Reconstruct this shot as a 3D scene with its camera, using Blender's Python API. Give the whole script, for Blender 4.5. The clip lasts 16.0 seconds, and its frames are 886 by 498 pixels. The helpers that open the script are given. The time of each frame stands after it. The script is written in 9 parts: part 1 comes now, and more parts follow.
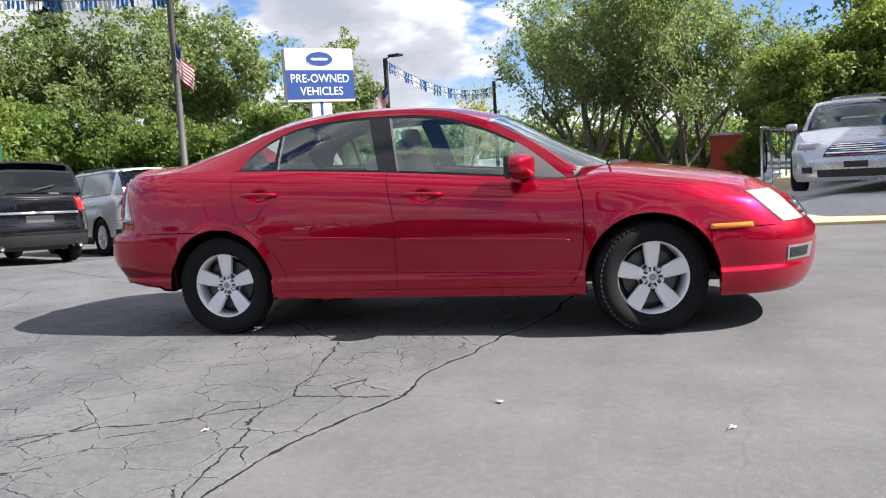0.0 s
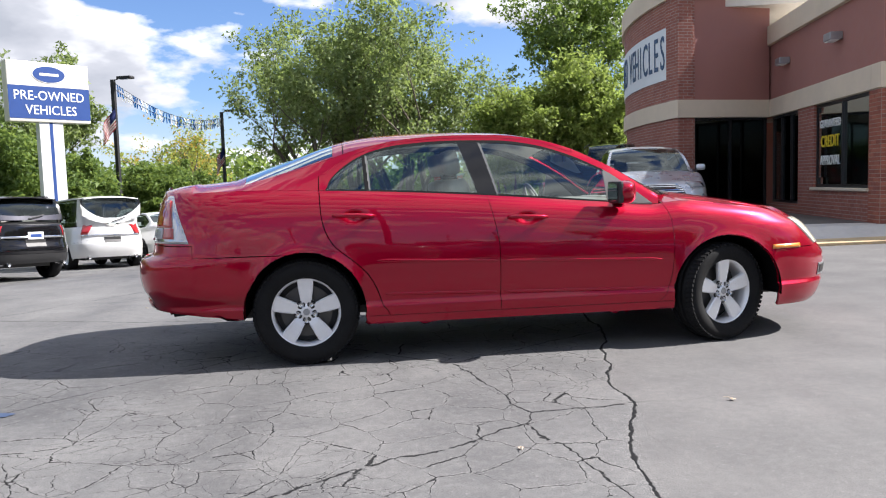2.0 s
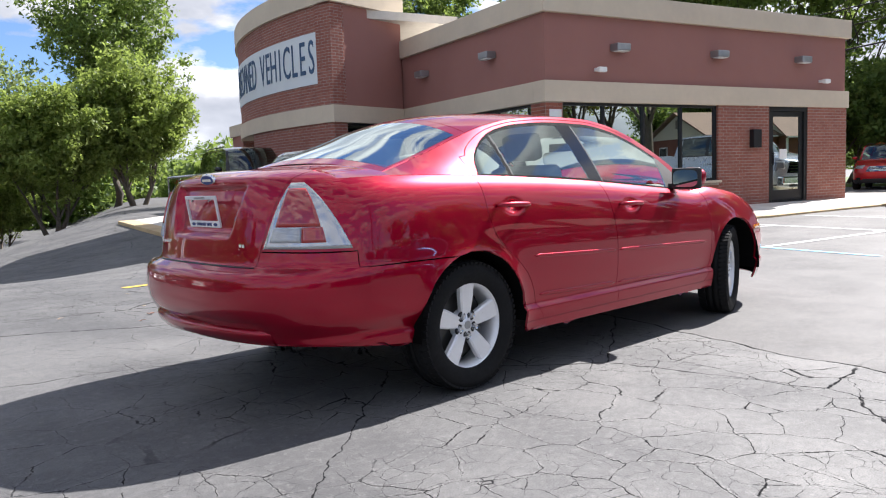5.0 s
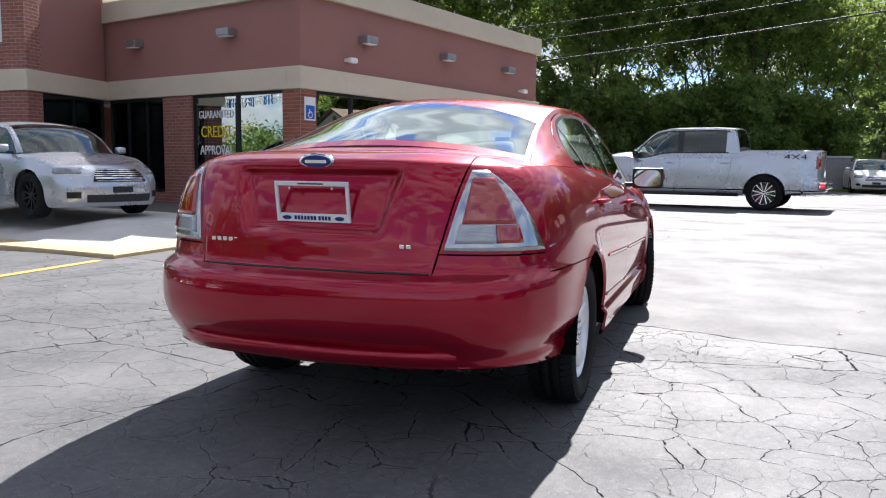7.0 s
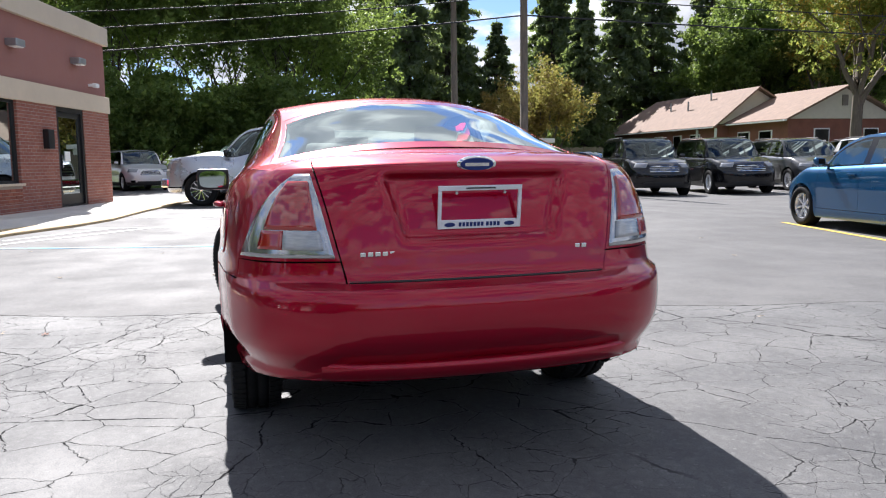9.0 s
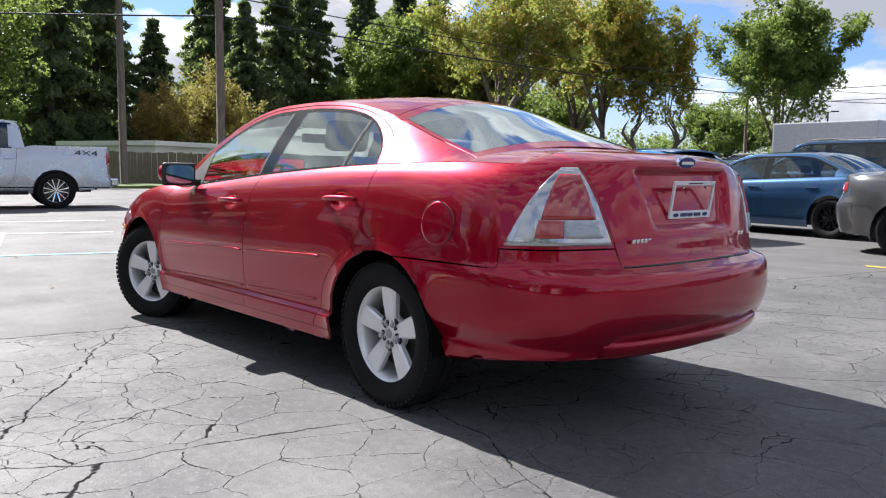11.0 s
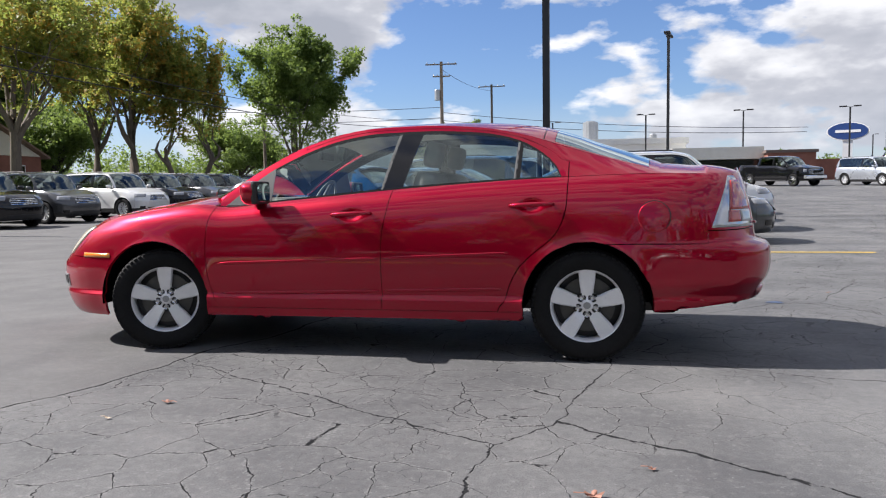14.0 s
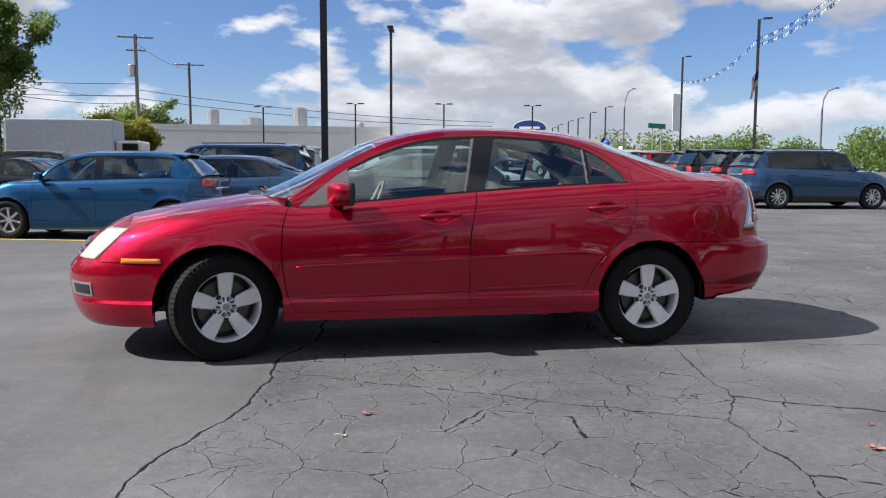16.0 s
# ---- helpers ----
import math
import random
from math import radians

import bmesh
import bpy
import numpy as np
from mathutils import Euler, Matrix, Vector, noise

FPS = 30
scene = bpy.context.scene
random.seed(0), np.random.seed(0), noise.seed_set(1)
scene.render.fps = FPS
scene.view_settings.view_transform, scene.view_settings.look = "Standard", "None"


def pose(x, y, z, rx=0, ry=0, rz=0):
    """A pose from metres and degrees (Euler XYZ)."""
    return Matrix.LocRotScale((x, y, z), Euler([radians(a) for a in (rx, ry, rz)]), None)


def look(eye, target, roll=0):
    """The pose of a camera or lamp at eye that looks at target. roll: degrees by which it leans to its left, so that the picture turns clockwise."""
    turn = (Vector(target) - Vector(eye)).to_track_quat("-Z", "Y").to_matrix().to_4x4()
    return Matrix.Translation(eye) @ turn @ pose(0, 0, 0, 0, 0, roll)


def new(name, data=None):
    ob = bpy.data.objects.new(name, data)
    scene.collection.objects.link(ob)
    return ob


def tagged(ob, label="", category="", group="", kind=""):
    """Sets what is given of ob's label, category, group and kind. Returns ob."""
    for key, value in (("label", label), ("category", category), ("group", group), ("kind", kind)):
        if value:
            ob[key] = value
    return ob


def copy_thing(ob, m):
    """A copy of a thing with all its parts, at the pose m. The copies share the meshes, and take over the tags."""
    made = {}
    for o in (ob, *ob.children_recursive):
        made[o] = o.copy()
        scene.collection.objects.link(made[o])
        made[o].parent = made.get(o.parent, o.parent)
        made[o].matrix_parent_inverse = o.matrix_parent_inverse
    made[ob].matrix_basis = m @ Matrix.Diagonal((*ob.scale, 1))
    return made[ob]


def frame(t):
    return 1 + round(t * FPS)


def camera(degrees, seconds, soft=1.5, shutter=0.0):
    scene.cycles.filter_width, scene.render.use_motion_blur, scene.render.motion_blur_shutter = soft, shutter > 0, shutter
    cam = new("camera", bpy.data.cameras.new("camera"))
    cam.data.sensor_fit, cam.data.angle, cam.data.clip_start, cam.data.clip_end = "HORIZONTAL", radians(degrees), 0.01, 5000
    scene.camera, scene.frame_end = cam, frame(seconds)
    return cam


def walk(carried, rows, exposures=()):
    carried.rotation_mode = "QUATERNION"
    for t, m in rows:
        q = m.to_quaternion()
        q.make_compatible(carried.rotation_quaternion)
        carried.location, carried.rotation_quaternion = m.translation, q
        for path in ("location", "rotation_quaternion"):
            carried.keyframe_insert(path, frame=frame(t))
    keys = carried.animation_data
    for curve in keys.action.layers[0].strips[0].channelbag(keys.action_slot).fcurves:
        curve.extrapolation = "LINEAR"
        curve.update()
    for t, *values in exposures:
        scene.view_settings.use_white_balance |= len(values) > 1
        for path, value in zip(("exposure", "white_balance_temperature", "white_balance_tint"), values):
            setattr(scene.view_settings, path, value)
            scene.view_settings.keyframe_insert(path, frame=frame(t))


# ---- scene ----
import functools

cam = camera(59.2, 16.0, 1.15)
PATH = [
    (0, (1.36, -5.445, 1.062), (0.852, -3.524, 0.838), -3.4),
    (0.5, (0.736, -5.657, 1.077), (0.412, -3.696, 0.857), -3.5),
    (1, (0.098, -5.726, 1.1), (-0.045, -3.743, 0.885), -4.3),
    (1.5, (-0.544, -5.799, 1.087), (-0.48, -3.809, 0.899), -3.3),
    (2, (-1.148, -5.698, 1.09), (-0.884, -3.722, 0.924), -1.7),
    (2.5, (-1.756, -5.583, 1.071), (-1.274, -3.649, 0.905), -1.1),
    (3, (-2.287, -5.311, 1.07), (-1.616, -3.437, 0.88), -0.8),
    (3.5, (-2.806, -4.951, 1.057), (-1.938, -3.161, 0.853), -0.6),
    (4, (-3.285, -4.523, 1.066), (-2.234, -2.832, 0.877), -1.2),
    (6.3, (-4.688, -2.25, 1.06), (-2.986, -1.22, 0.851), -0.3),
    (6.5, (-4.725, -2.041, 1.086), (-2.977, -1.092, 0.874), 0.2),
    (7, (-4.917, -1.468, 1.081), (-3.049, -0.787, 0.867), 0.6),
    (7.5, (-5.036, -0.862, 1.091), (-3.09, -0.452, 0.881), -0.1),
    (8, (-5.116, -0.259, 1.091), (-3.131, -0.117, 0.885), -0.6),
    (8.5, (-5.105, 0.319, 1.102), (-3.126, 0.13, 0.882), -1.2),
    (9, (-4.978, 0.881, 1.097), (-3.064, 0.345, 0.877), -0.8),
    (9.5, (-4.826, 1.446, 1.085), (-3.009, 0.636, 0.876), -0.6),
    (9.7, (-4.728, 1.646, 1.068), (-2.951, 0.752, 0.862), -0.7),
    (11.8, (-3.571, 3.703, 1.044), (-2.315, 2.157, 0.857), 0.2),
    (12, (-3.424, 3.892, 1.057), (-2.237, 2.293, 0.873), -0.4),
    (12.5, (-2.976, 4.341, 1.063), (-1.978, 2.617, 0.884), -1.0),
    (13, (-2.521, 4.791, 1.039), (-1.696, 2.977, 0.863), -0.8),
    (13.5, (-1.998, 5.085, 1.041), (-1.368, 3.194, 0.879), -1.2),
    (14, (-1.485, 5.395, 1.02), (-1.07, 3.445, 0.863), -0.9),
    (14.5, (-0.943, 5.557, 1.032), (-0.738, 3.575, 0.857), -0.6),
    (15, (-0.355, 5.639, 1.065), (-0.349, 3.647, 0.889), -0.2),
    (15.5, (0.267, 5.696, 1.097), (0.104, 3.712, 0.905), 0.1),
    (16, (0.893, 5.628, 1.143), (0.535, 3.67, 0.944), 0.2),
]
walk(cam, [(t, look(eye, target, roll)) for t, eye, target, roll in PATH],
     [(0.0, 1.41, 6300, 13), (3.0, 1.45, 6300, 13), (5.0, 1.43, 6250, 13), (7.0, 1.35, 6150, 13), (9.7, 1.28, 6150, 13), (12.5, 1.31, 6400, 13), (14.0, 1.07, 6300, 13), (16.0, 0.88, 6150, 13)])

# ---------------------------------------------------------------- world and sun
SUN_EL = 43.0
world = bpy.data.worlds.new("world")
scene.world = world
world.use_nodes = True
wn, wl = world.node_tree.nodes, world.node_tree.links
wn.clear()
w_out = wn.new("ShaderNodeOutputWorld")
w_bg = wn.new("ShaderNodeBackground")
w_sky = wn.new("ShaderNodeTexSky")
w_sky.sky_type = "NISHITA"
w_sky.sun_disc = False
w_sky.sun_elevation = radians(SUN_EL)
w_sky.sun_rotation = radians(90)
w_sky.air_density, w_sky.dust_density, w_sky.ozone_density = 1.0, 0.3, 2.5
w_tc = wn.new("ShaderNodeTexCoord")
w_sep = wn.new("ShaderNodeSeparateXYZ")
wl.new(w_tc.outputs["Generated"], w_sep.inputs[0])


def wmath(op, a, b=None, clamp=False):
    n = wn.new("ShaderNodeMath")
    n.operation, n.use_clamp = op, clamp
    for k, v in enumerate((a, b)):
        if v is None:
            continue
        if isinstance(v, (int, float)):
            n.inputs[k].default_value = v
        else:
            wl.new(v, n.inputs[k])
    return n.outputs[0]


# heaped clouds, wider than high, their upper rims lit
def wlayer(rise, shift=0.0):
    c = wn.new("ShaderNodeCombineXYZ")
    wl.new(w_sep.outputs[0], c.inputs[0])
    wl.new(w_sep.outputs[1], c.inputs[1])
    wl.new(wmath("ADD", wmath("MULTIPLY", wmath("ADD", w_sep.outputs[2], shift), 2.3), rise), c.inputs[2])
    return c.outputs[0]


def wnoise(vec, scale, detail, rough, dist):
    n = wn.new("ShaderNodeTexNoise")
    n.inputs["Scale"].default_value = scale
    n.inputs["Detail"].default_value = detail
    n.inputs["Roughness"].default_value = rough
    n.inputs["Distortion"].default_value = dist
    wl.new(vec, n.inputs["Vector"])
    return n.outputs["Fac"]


def wramp(fac, *stops):
    n = wn.new("ShaderNodeValToRGB")
    e = n.color_ramp.elements
    while len(e) < len(stops):
        e.new(0.5)
    for k, (p, c) in enumerate(stops):
        e[k].position, e[k].color = p, ((c, c, c, 1) if isinstance(c, (int, float)) else (*c, 1))
    wl.new(fac, n.inputs[0])
    return n.outputs[0]


w_big = wnoise(wlayer(3.7), 4.6, 9.0, 0.52, 0.0)
w_above = wnoise(wlayer(3.7, 0.030), 4.6, 5.0, 0.50, 0.0)
w_small = wnoise(wlayer(9.1), 26.0, 5.0, 0.55, 0.0)
w_cover = wramp(wmath("ADD", w_big, wmath("MULTIPLY", wmath("SUBTRACT", w_small, 0.5), 0.07)), (0.445, 0.0), (0.500, 1.0))
w_lit = wmath("ADD", w_above, wmath("MULTIPLY", wmath("SUBTRACT", w_small, 0.5), 0.16))
w_puff = wramp(w_lit, (0.38, (13.0, 13.0, 12.9)), (0.46, (10.6, 10.7, 10.8)), (0.54, (7.0, 7.2, 7.7)), (0.66, (5.2, 5.5, 6.1)))
w_mix = wn.new("ShaderNodeMixRGB")
wl.new(w_cover, w_mix.inputs[0])
w_blue = wn.new("ShaderNodeMixRGB")
w_blue.blend_type = "MULTIPLY"
w_blue.inputs[0].default_value = 1.0
wl.new(w_sky.outputs[0], w_blue.inputs[1])
w_blue.inputs[2].default_value = (1.05, 1.2, 1.5, 1)
wl.new(w_blue.outputs[0], w_mix.inputs[1])
wl.new(w_puff, w_mix.inputs[2])
# pale haze low down
w_haze = wn.new("ShaderNodeMixRGB")
w_fac = wn.new("ShaderNodeValToRGB")
w_fac.color_ramp.elements[0].position, w_fac.color_ramp.elements[0].color = 0.0, (0.55, 0.55, 0.55, 1)
w_fac.color_ramp.elements[1].position, w_fac.color_ramp.elements[1].color = 0.11, (0, 0, 0, 1)
wl.new(w_sep.outputs[2], w_fac.inputs[0])
wl.new(w_fac.outputs[0], w_haze.inputs[0])
wl.new(w_mix.outputs[0], w_haze.inputs[1])
w_haze.inputs[2].default_value = (8.0, 8.6, 9.4, 1)
wl.new(w_haze.outputs[0], w_bg.inputs[0])
w_bg.inputs[1].default_value = 0.041
wl.new(w_bg.outputs[0], w_out.inputs[0])

sun_data = bpy.data.lights.new("sun", "SUN")
sun_data.energy, sun_data.angle, sun_data.color = 5.0, radians(0.53), (1.0, 0.955, 0.89)
sun = new("sun", sun_data)
sun.matrix_world = look((60 * math.cos(radians(SUN_EL)), 0.5, 60 * math.sin(radians(SUN_EL))), (0, 0, 0))

# ---------------------------------------------------------------- materials
class Mat:
    """A node material with short calls for its nodes."""

    def __init__(self, name):
        self.m = bpy.data.materials.new(name)
        self.m.use_nodes = True
        self.n, self.l = self.m.node_tree.nodes, self.m.node_tree.links
        self.b = self.n["Principled BSDF"]
        self.out = self.n["Material Output"]

    def put(self, socket, v):
        if isinstance(v, (int, float)):
            socket.default_value = v
        elif isinstance(v, (tuple, list)):
            socket.default_value = (*v, 1.0) if len(v) == 3 and len(socket.default_value) == 4 else v
        else:
            self.l.new(v, socket)

    def set(self, **kw):
        for k, v in kw.items():
            self.put(self.b.inputs[k.replace("_", " ")], v)
        return self

    def coord(self, kind="Object"):
        return self.n.new("ShaderNodeTexCoord").outputs[kind]

    def place(self):
        return self.n.new("ShaderNodeNewGeometry").outputs["Position"]

    def scaled(self, vec, sx, sy, sz, rz=0.0):
        n = self.n.new("ShaderNodeMapping")
        self.l.new(vec, n.inputs[0])
        n.inputs["Scale"].default_value = (sx, sy, sz)
        n.inputs["Rotation"].default_value = (0, 0, rz)
        return n.outputs[0]

    def noise(self, vec, scale, detail=4.0, rough=0.55, dist=0.0, out="Fac"):
        n = self.n.new("ShaderNodeTexNoise")
        if vec is not None:
            self.l.new(vec, n.inputs["Vector"])
        for k, v in (("Scale", scale), ("Detail", detail), ("Roughness", rough), ("Distortion", dist)):
            n.inputs[k].default_value = v
        return n.outputs[out]

    def voronoi(self, vec, scale, feature="DISTANCE_TO_EDGE", out="Distance", rand=1.0):
        n = self.n.new("ShaderNodeTexVoronoi")
        n.feature = feature
        self.l.new(vec, n.inputs["Vector"])
        n.inputs["Scale"].default_value = scale
        n.inputs["Randomness"].default_value = rand
        return n.outputs[out]

    def ramp(self, fac, *stops):
        n = self.n.new("ShaderNodeValToRGB")
        e = n.color_ramp.elements
        while len(e) < len(stops):
            e.new(0.5)
        for k, (p, c) in enumerate(stops):
            e[k].position = p
            e[k].color = (c, c, c, 1) if isinstance(c, (int, float)) else (*c, 1)
        self.l.new(fac, n.inputs[0])
        return n.outputs[0]

    def math(self, op, a, b=0.0, clamp=False):
        n = self.n.new("ShaderNodeMath")
        n.operation, n.use_clamp = op, clamp
        self.put(n.inputs[0], a)
        self.put(n.inputs[1], b)
        return n.outputs[0]

    def mix(self, fac, a, b, kind="MIX"):
        n = self.n.new("ShaderNodeMixRGB")
        n.blend_type = kind
        self.put(n.inputs[0], fac)
        self.put(n.inputs[1], a)
        self.put(n.inputs[2], b)
        return n.outputs[0]

    def bump(self, height, strength=0.3, distance=0.01):
        n = self.n.new("ShaderNodeBump")
        n.inputs["Strength"].default_value = strength
        n.inputs["Distance"].default_value = distance
        self.l.new(height, n.inputs["Height"])
        self.l.new(n.outputs[0], self.b.inputs["Normal"])
        return self

    def vec(self, op, a, b):
        n = self.n.new("ShaderNodeVectorMath")
        n.operation = op
        self.put(n.inputs[0], a)
        self.put(n.inputs[1], b)
        return n.outputs[0]

    def sep(self, v):
        n = self.n.new("ShaderNodeSeparateXYZ")
        self.l.new(v, n.inputs[0])
        return n.outputs


def simple(name, color, rough=0.5, metal=0.0, vary=0.12, scale=6.0, bump=0.0, bscale=60.0, coat=0.0):
    """A plain surface with uneven colour and gloss at two scales."""
    m = Mat(name)
    c = m.coord()
    n1, n2 = m.noise(c, scale, 3.0), m.noise(c, scale * 9, 4.0)
    k = m.math("ADD", m.math("MULTIPLY", n1, 0.65), m.math("MULTIPLY", n2, 0.35))
    dark = tuple(x * (1 - vary) for x in color)
    lite = tuple(min(1, x * (1 + vary)) for x in color)
    m.set(Base_Color=m.ramp(k, (0.3, dark), (0.7, lite)), Metallic=metal)
    m.set(Roughness=m.ramp(n2, (0.25, max(0.02, rough * 0.85)), (0.75, min(1, rough * 1.15))))
    if coat:
        m.set(Coat_Weight=coat, Coat_Roughness=0.03)
    if bump:
        m.bump(m.noise(c, bscale, 5.0), bump, 0.004)
    return m.m


def paint(name, color, flake=0.25, rough=0.32, metal=0.40, ior=1.5):
    """Car paint: metallic base under a clear coat with faint dust."""
    m = Mat(name)
    c = m.coord()
    fl = m.voronoi(c, 900.0, "F1", "Color")
    lum = m.sep(fl)[0]
    dust = m.noise(m.place(), 3.0, 5.0, 0.6)
    m.set(Base_Color=m.mix(m.math("MULTIPLY", lum, flake), tuple(x * 0.8 for x in color), tuple(min(1, x * 1.3 + 0.002) for x in color)))
    m.set(Metallic=metal, Specular_IOR_Level=0.0, Roughness=m.ramp(dust, (0.3, rough * 0.9), (0.75, rough * 1.15)))
    m.set(Coat_Weight=1.0, Coat_Roughness=m.ramp(dust, (0.35, 0.008), (0.8, 0.035)), Coat_IOR=ior)
    return m.m


def glass(name, tint, mixed=0.55, rough=0.0, gain=1.45):
    """Window glass as a thin tinted pane: part clear, part mirror."""
    m = Mat(name)
    tr = m.n.new("ShaderNodeBsdfTransparent")
    tr.inputs[0].default_value = (*tint, 1)
    gl = m.n.new("ShaderNodeBsdfGlossy")
    gl.inputs["Roughness"].default_value = rough
    gl.inputs[0].default_value = (0.90, 1.0, 0.98, 1)
    fr = m.n.new("ShaderNodeFresnel")
    fr.inputs[0].default_value = 1.5
    mx = m.n.new("ShaderNodeMixShader")
    m.put(mx.inputs[0], m.math("ADD", m.math("MULTIPLY", fr.outputs[0], gain), mixed * 0.1 - 0.03, True))
    m.l.new(tr.outputs[0], mx.inputs[1])
    m.l.new(gl.outputs[0], mx.inputs[2])
    m.l.new(mx.outputs[0], m.out.inputs[0])
    return m.m


def lamp_glass(name, color, rough=0.08):
    m = Mat(name)
    c = m.coord()
    ribs = m.noise(m.scaled(c, 6, 6, 40), 4.0, 2.0)
    m.set(Base_Color=m.ramp(ribs, (0.3, tuple(x * 0.75 for x in color)), (0.7, color)), Roughness=rough)
    m.set(Coat_Weight=1.0, Coat_Roughness=0.02, Specular_IOR_Level=0.7)
    return m.m


def asphalt_material():
    """Old patched asphalt: fine chippings, pale worn patches, one long open joint and a net of cracks behind it."""
    m = Mat("asphalt")
    p = m.place()
    x, y, z = m.sep(p)

    def warped(scale, detail, amount):
        wv = m.n.new("ShaderNodeVectorMath")
        wv.operation = "SCALE"
        m.l.new(m.vec("SUBTRACT", m.noise(p, scale, detail, 0.65, 0, "Color"), (0.5, 0.5, 0.5)), wv.inputs[0])
        wv.inputs["Scale"].default_value = amount
        return wv.outputs[0]

    q = m.vec("ADD", m.vec("ADD", m.vec("ADD", p, warped(1.7, 2.0, 0.20)), warped(10.0, 2.0, 0.050)), warped(42.0, 2.0, 0.016))
    flat = m.scaled(q, 1, 1, 0.0)
    fine = m.noise(p, 170.0, 3.0, 0.7)
    grit = m.voronoi(p, 110.0, "F1", "Color")
    mid = m.noise(p, 1.1, 6.0, 0.62)
    big = m.noise(p, 0.22, 4.0, 0.55)
    streak = m.noise(m.scaled(p, 0.22, 1.7, 1.0, radians(14)), 1.0, 5.0, 0.6)
    smear = m.noise(m.scaled(p, 1.4, 0.3, 1.0, radians(-20)), 1.0, 5.0, 0.6)
    # the long joint runs slantwise under the nose of the car
    wob = m.math("ADD", m.noise(p, 0.9, 2.0, 0.5), m.math("MULTIPLY", m.math("SUBTRACT", m.noise(p, 8.0, 3.0, 0.55), 0.5), 0.13))
    joint = m.math("ABSOLUTE", m.math("SUBTRACT", m.math("SUBTRACT", x, m.math("MULTIPLY", y, 0.27)), m.math("ADD", m.math("MULTIPLY", m.math("SUBTRACT", wob, 0.5), 0.45), 0.76)))
    # crack nets of three sizes; the fine ones lie behind the joint, in broken patches
    behind = m.ramp(m.math("SUBTRACT", m.math("SUBTRACT", x, m.math("MULTIPLY", y, 0.27)), 0.1), (0.0, 1.0), (0.9, 0.0))
    hole = m.math("MULTIPLY", m.ramp(y, (0.0, 0.0), (0.8, 1.0)), m.ramp(m.math("ADD", m.math("MULTIPLY", x, -0.5), -0.6), (0.2, 0.0), (0.8, 1.0)))
    patch = m.noise(p, 0.55, 3.0, 0.55)
    zone = m.math("MULTIPLY", m.ramp(patch, (0.36, 0.0), (0.46, 1.0)), m.math("SUBTRACT", behind, m.math("MULTIPLY", hole, 0.85), True))
    near = m.ramp(m.math("ADD", m.math("MULTIPLY", m.math("SUBTRACT", x, m.math("MULTIPLY", y, 0.27)), 0.4), 0.6), (0.12, 0.0), (0.34, 0.95), (0.86, 1.0), (0.90, 0.0))
    zone = m.math("MAXIMUM", zone, m.math("MULTIPLY", near, m.ramp(mid, (0.30, 0.35), (0.46, 1.0))))
    zone2 = m.math("MULTIPLY", m.ramp(m.noise(m.vec("ADD", p, (7.3, 2.1, 0)), 0.7, 3.0, 0.5), (0.46, 0.0), (0.56, 1.0)), zone)
    e1 = m.voronoi(m.scaled(flat, 1.0, 0.85, 0.0, 0.3), 3.5)
    e2 = m.voronoi(m.scaled(flat, 1.0, 1.2, 0.0, 0.5), 7.0)
    e3 = m.voronoi(m.scaled(flat, 1.0, 0.75, 0.0, 1.1), 0.42)
    wid = m.ramp(m.noise(p, 7.0, 4.0), (0.30, 0.22), (0.66, 1.0))
    broken = m.ramp(m.noise(p, 13.0, 3.0, 0.6), (0.36, 0.0), (0.45, 1.0))
    c1 = m.math("MULTIPLY", m.math("MULTIPLY", m.ramp(m.math("MULTIPLY", m.math("DIVIDE", e1, wid), 40.0), (0.0, 1.0), (0.26, 0.95), (0.50, 0.0)), zone), broken)
    c2 = m.math("MULTIPLY", broken, m.math("MULTIPLY", m.ramp(m.math("MULTIPLY", m.math("DIVIDE", e2, wid), 40.0), (0.0, 1.0), (0.28, 0.9), (0.54, 0.0)), zone2))
    c3 = m.math("MULTIPLY", broken, m.ramp(m.math("MULTIPLY", m.math("DIVIDE", e3, wid), 200.0), (0.0, 1.0), (0.28, 0.9), (0.55, 0.0)))
    c3 = m.math("MULTIPLY", c3, m.ramp(m.math("SUBTRACT", m.math("SUBTRACT", x, m.math("MULTIPLY", y, 0.27)), 0.6), (0.1, 1.0), (0.3, 0.12)))
    c4 = m.ramp(m.math("MULTIPLY", m.math("DIVIDE", joint, m.math("ADD", wid, 0.3)), 40.0), (0.0, 1.0), (0.22, 1.0), (0.42, 0.0))
    crack = m.math("MAXIMUM", m.math("MAXIMUM", c1, c2), m.math("MAXIMUM", c3, c4), True)
    crumb = m.ramp(m.noise(p, 75.0, 2.0, 0.6), (0.53, 0.0), (0.60, 1.0))
    by = m.math("MAXIMUM", m.math("MULTIPLY", m.math("MULTIPLY", m.ramp(e1, (0.0, 1.0), (0.055, 0.0)), zone), broken), m.ramp(joint, (0.0, 1.0), (0.06, 0.0)))
    rim = m.math("MULTIPLY", by, crumb)
    base = m.ramp(m.math("ADD", m.math("MULTIPLY", mid, 0.55), m.math("MULTIPLY", big, 0.45)), (0.36, (0.066, 0.066, 0.069)), (0.52, (0.122, 0.121, 0.121)), (0.66, (0.180, 0.177, 0.172)))
    base = m.mix(m.ramp(streak, (0.5, 0.0), (0.72, 0.5)), base, (0.19, 0.188, 0.183))
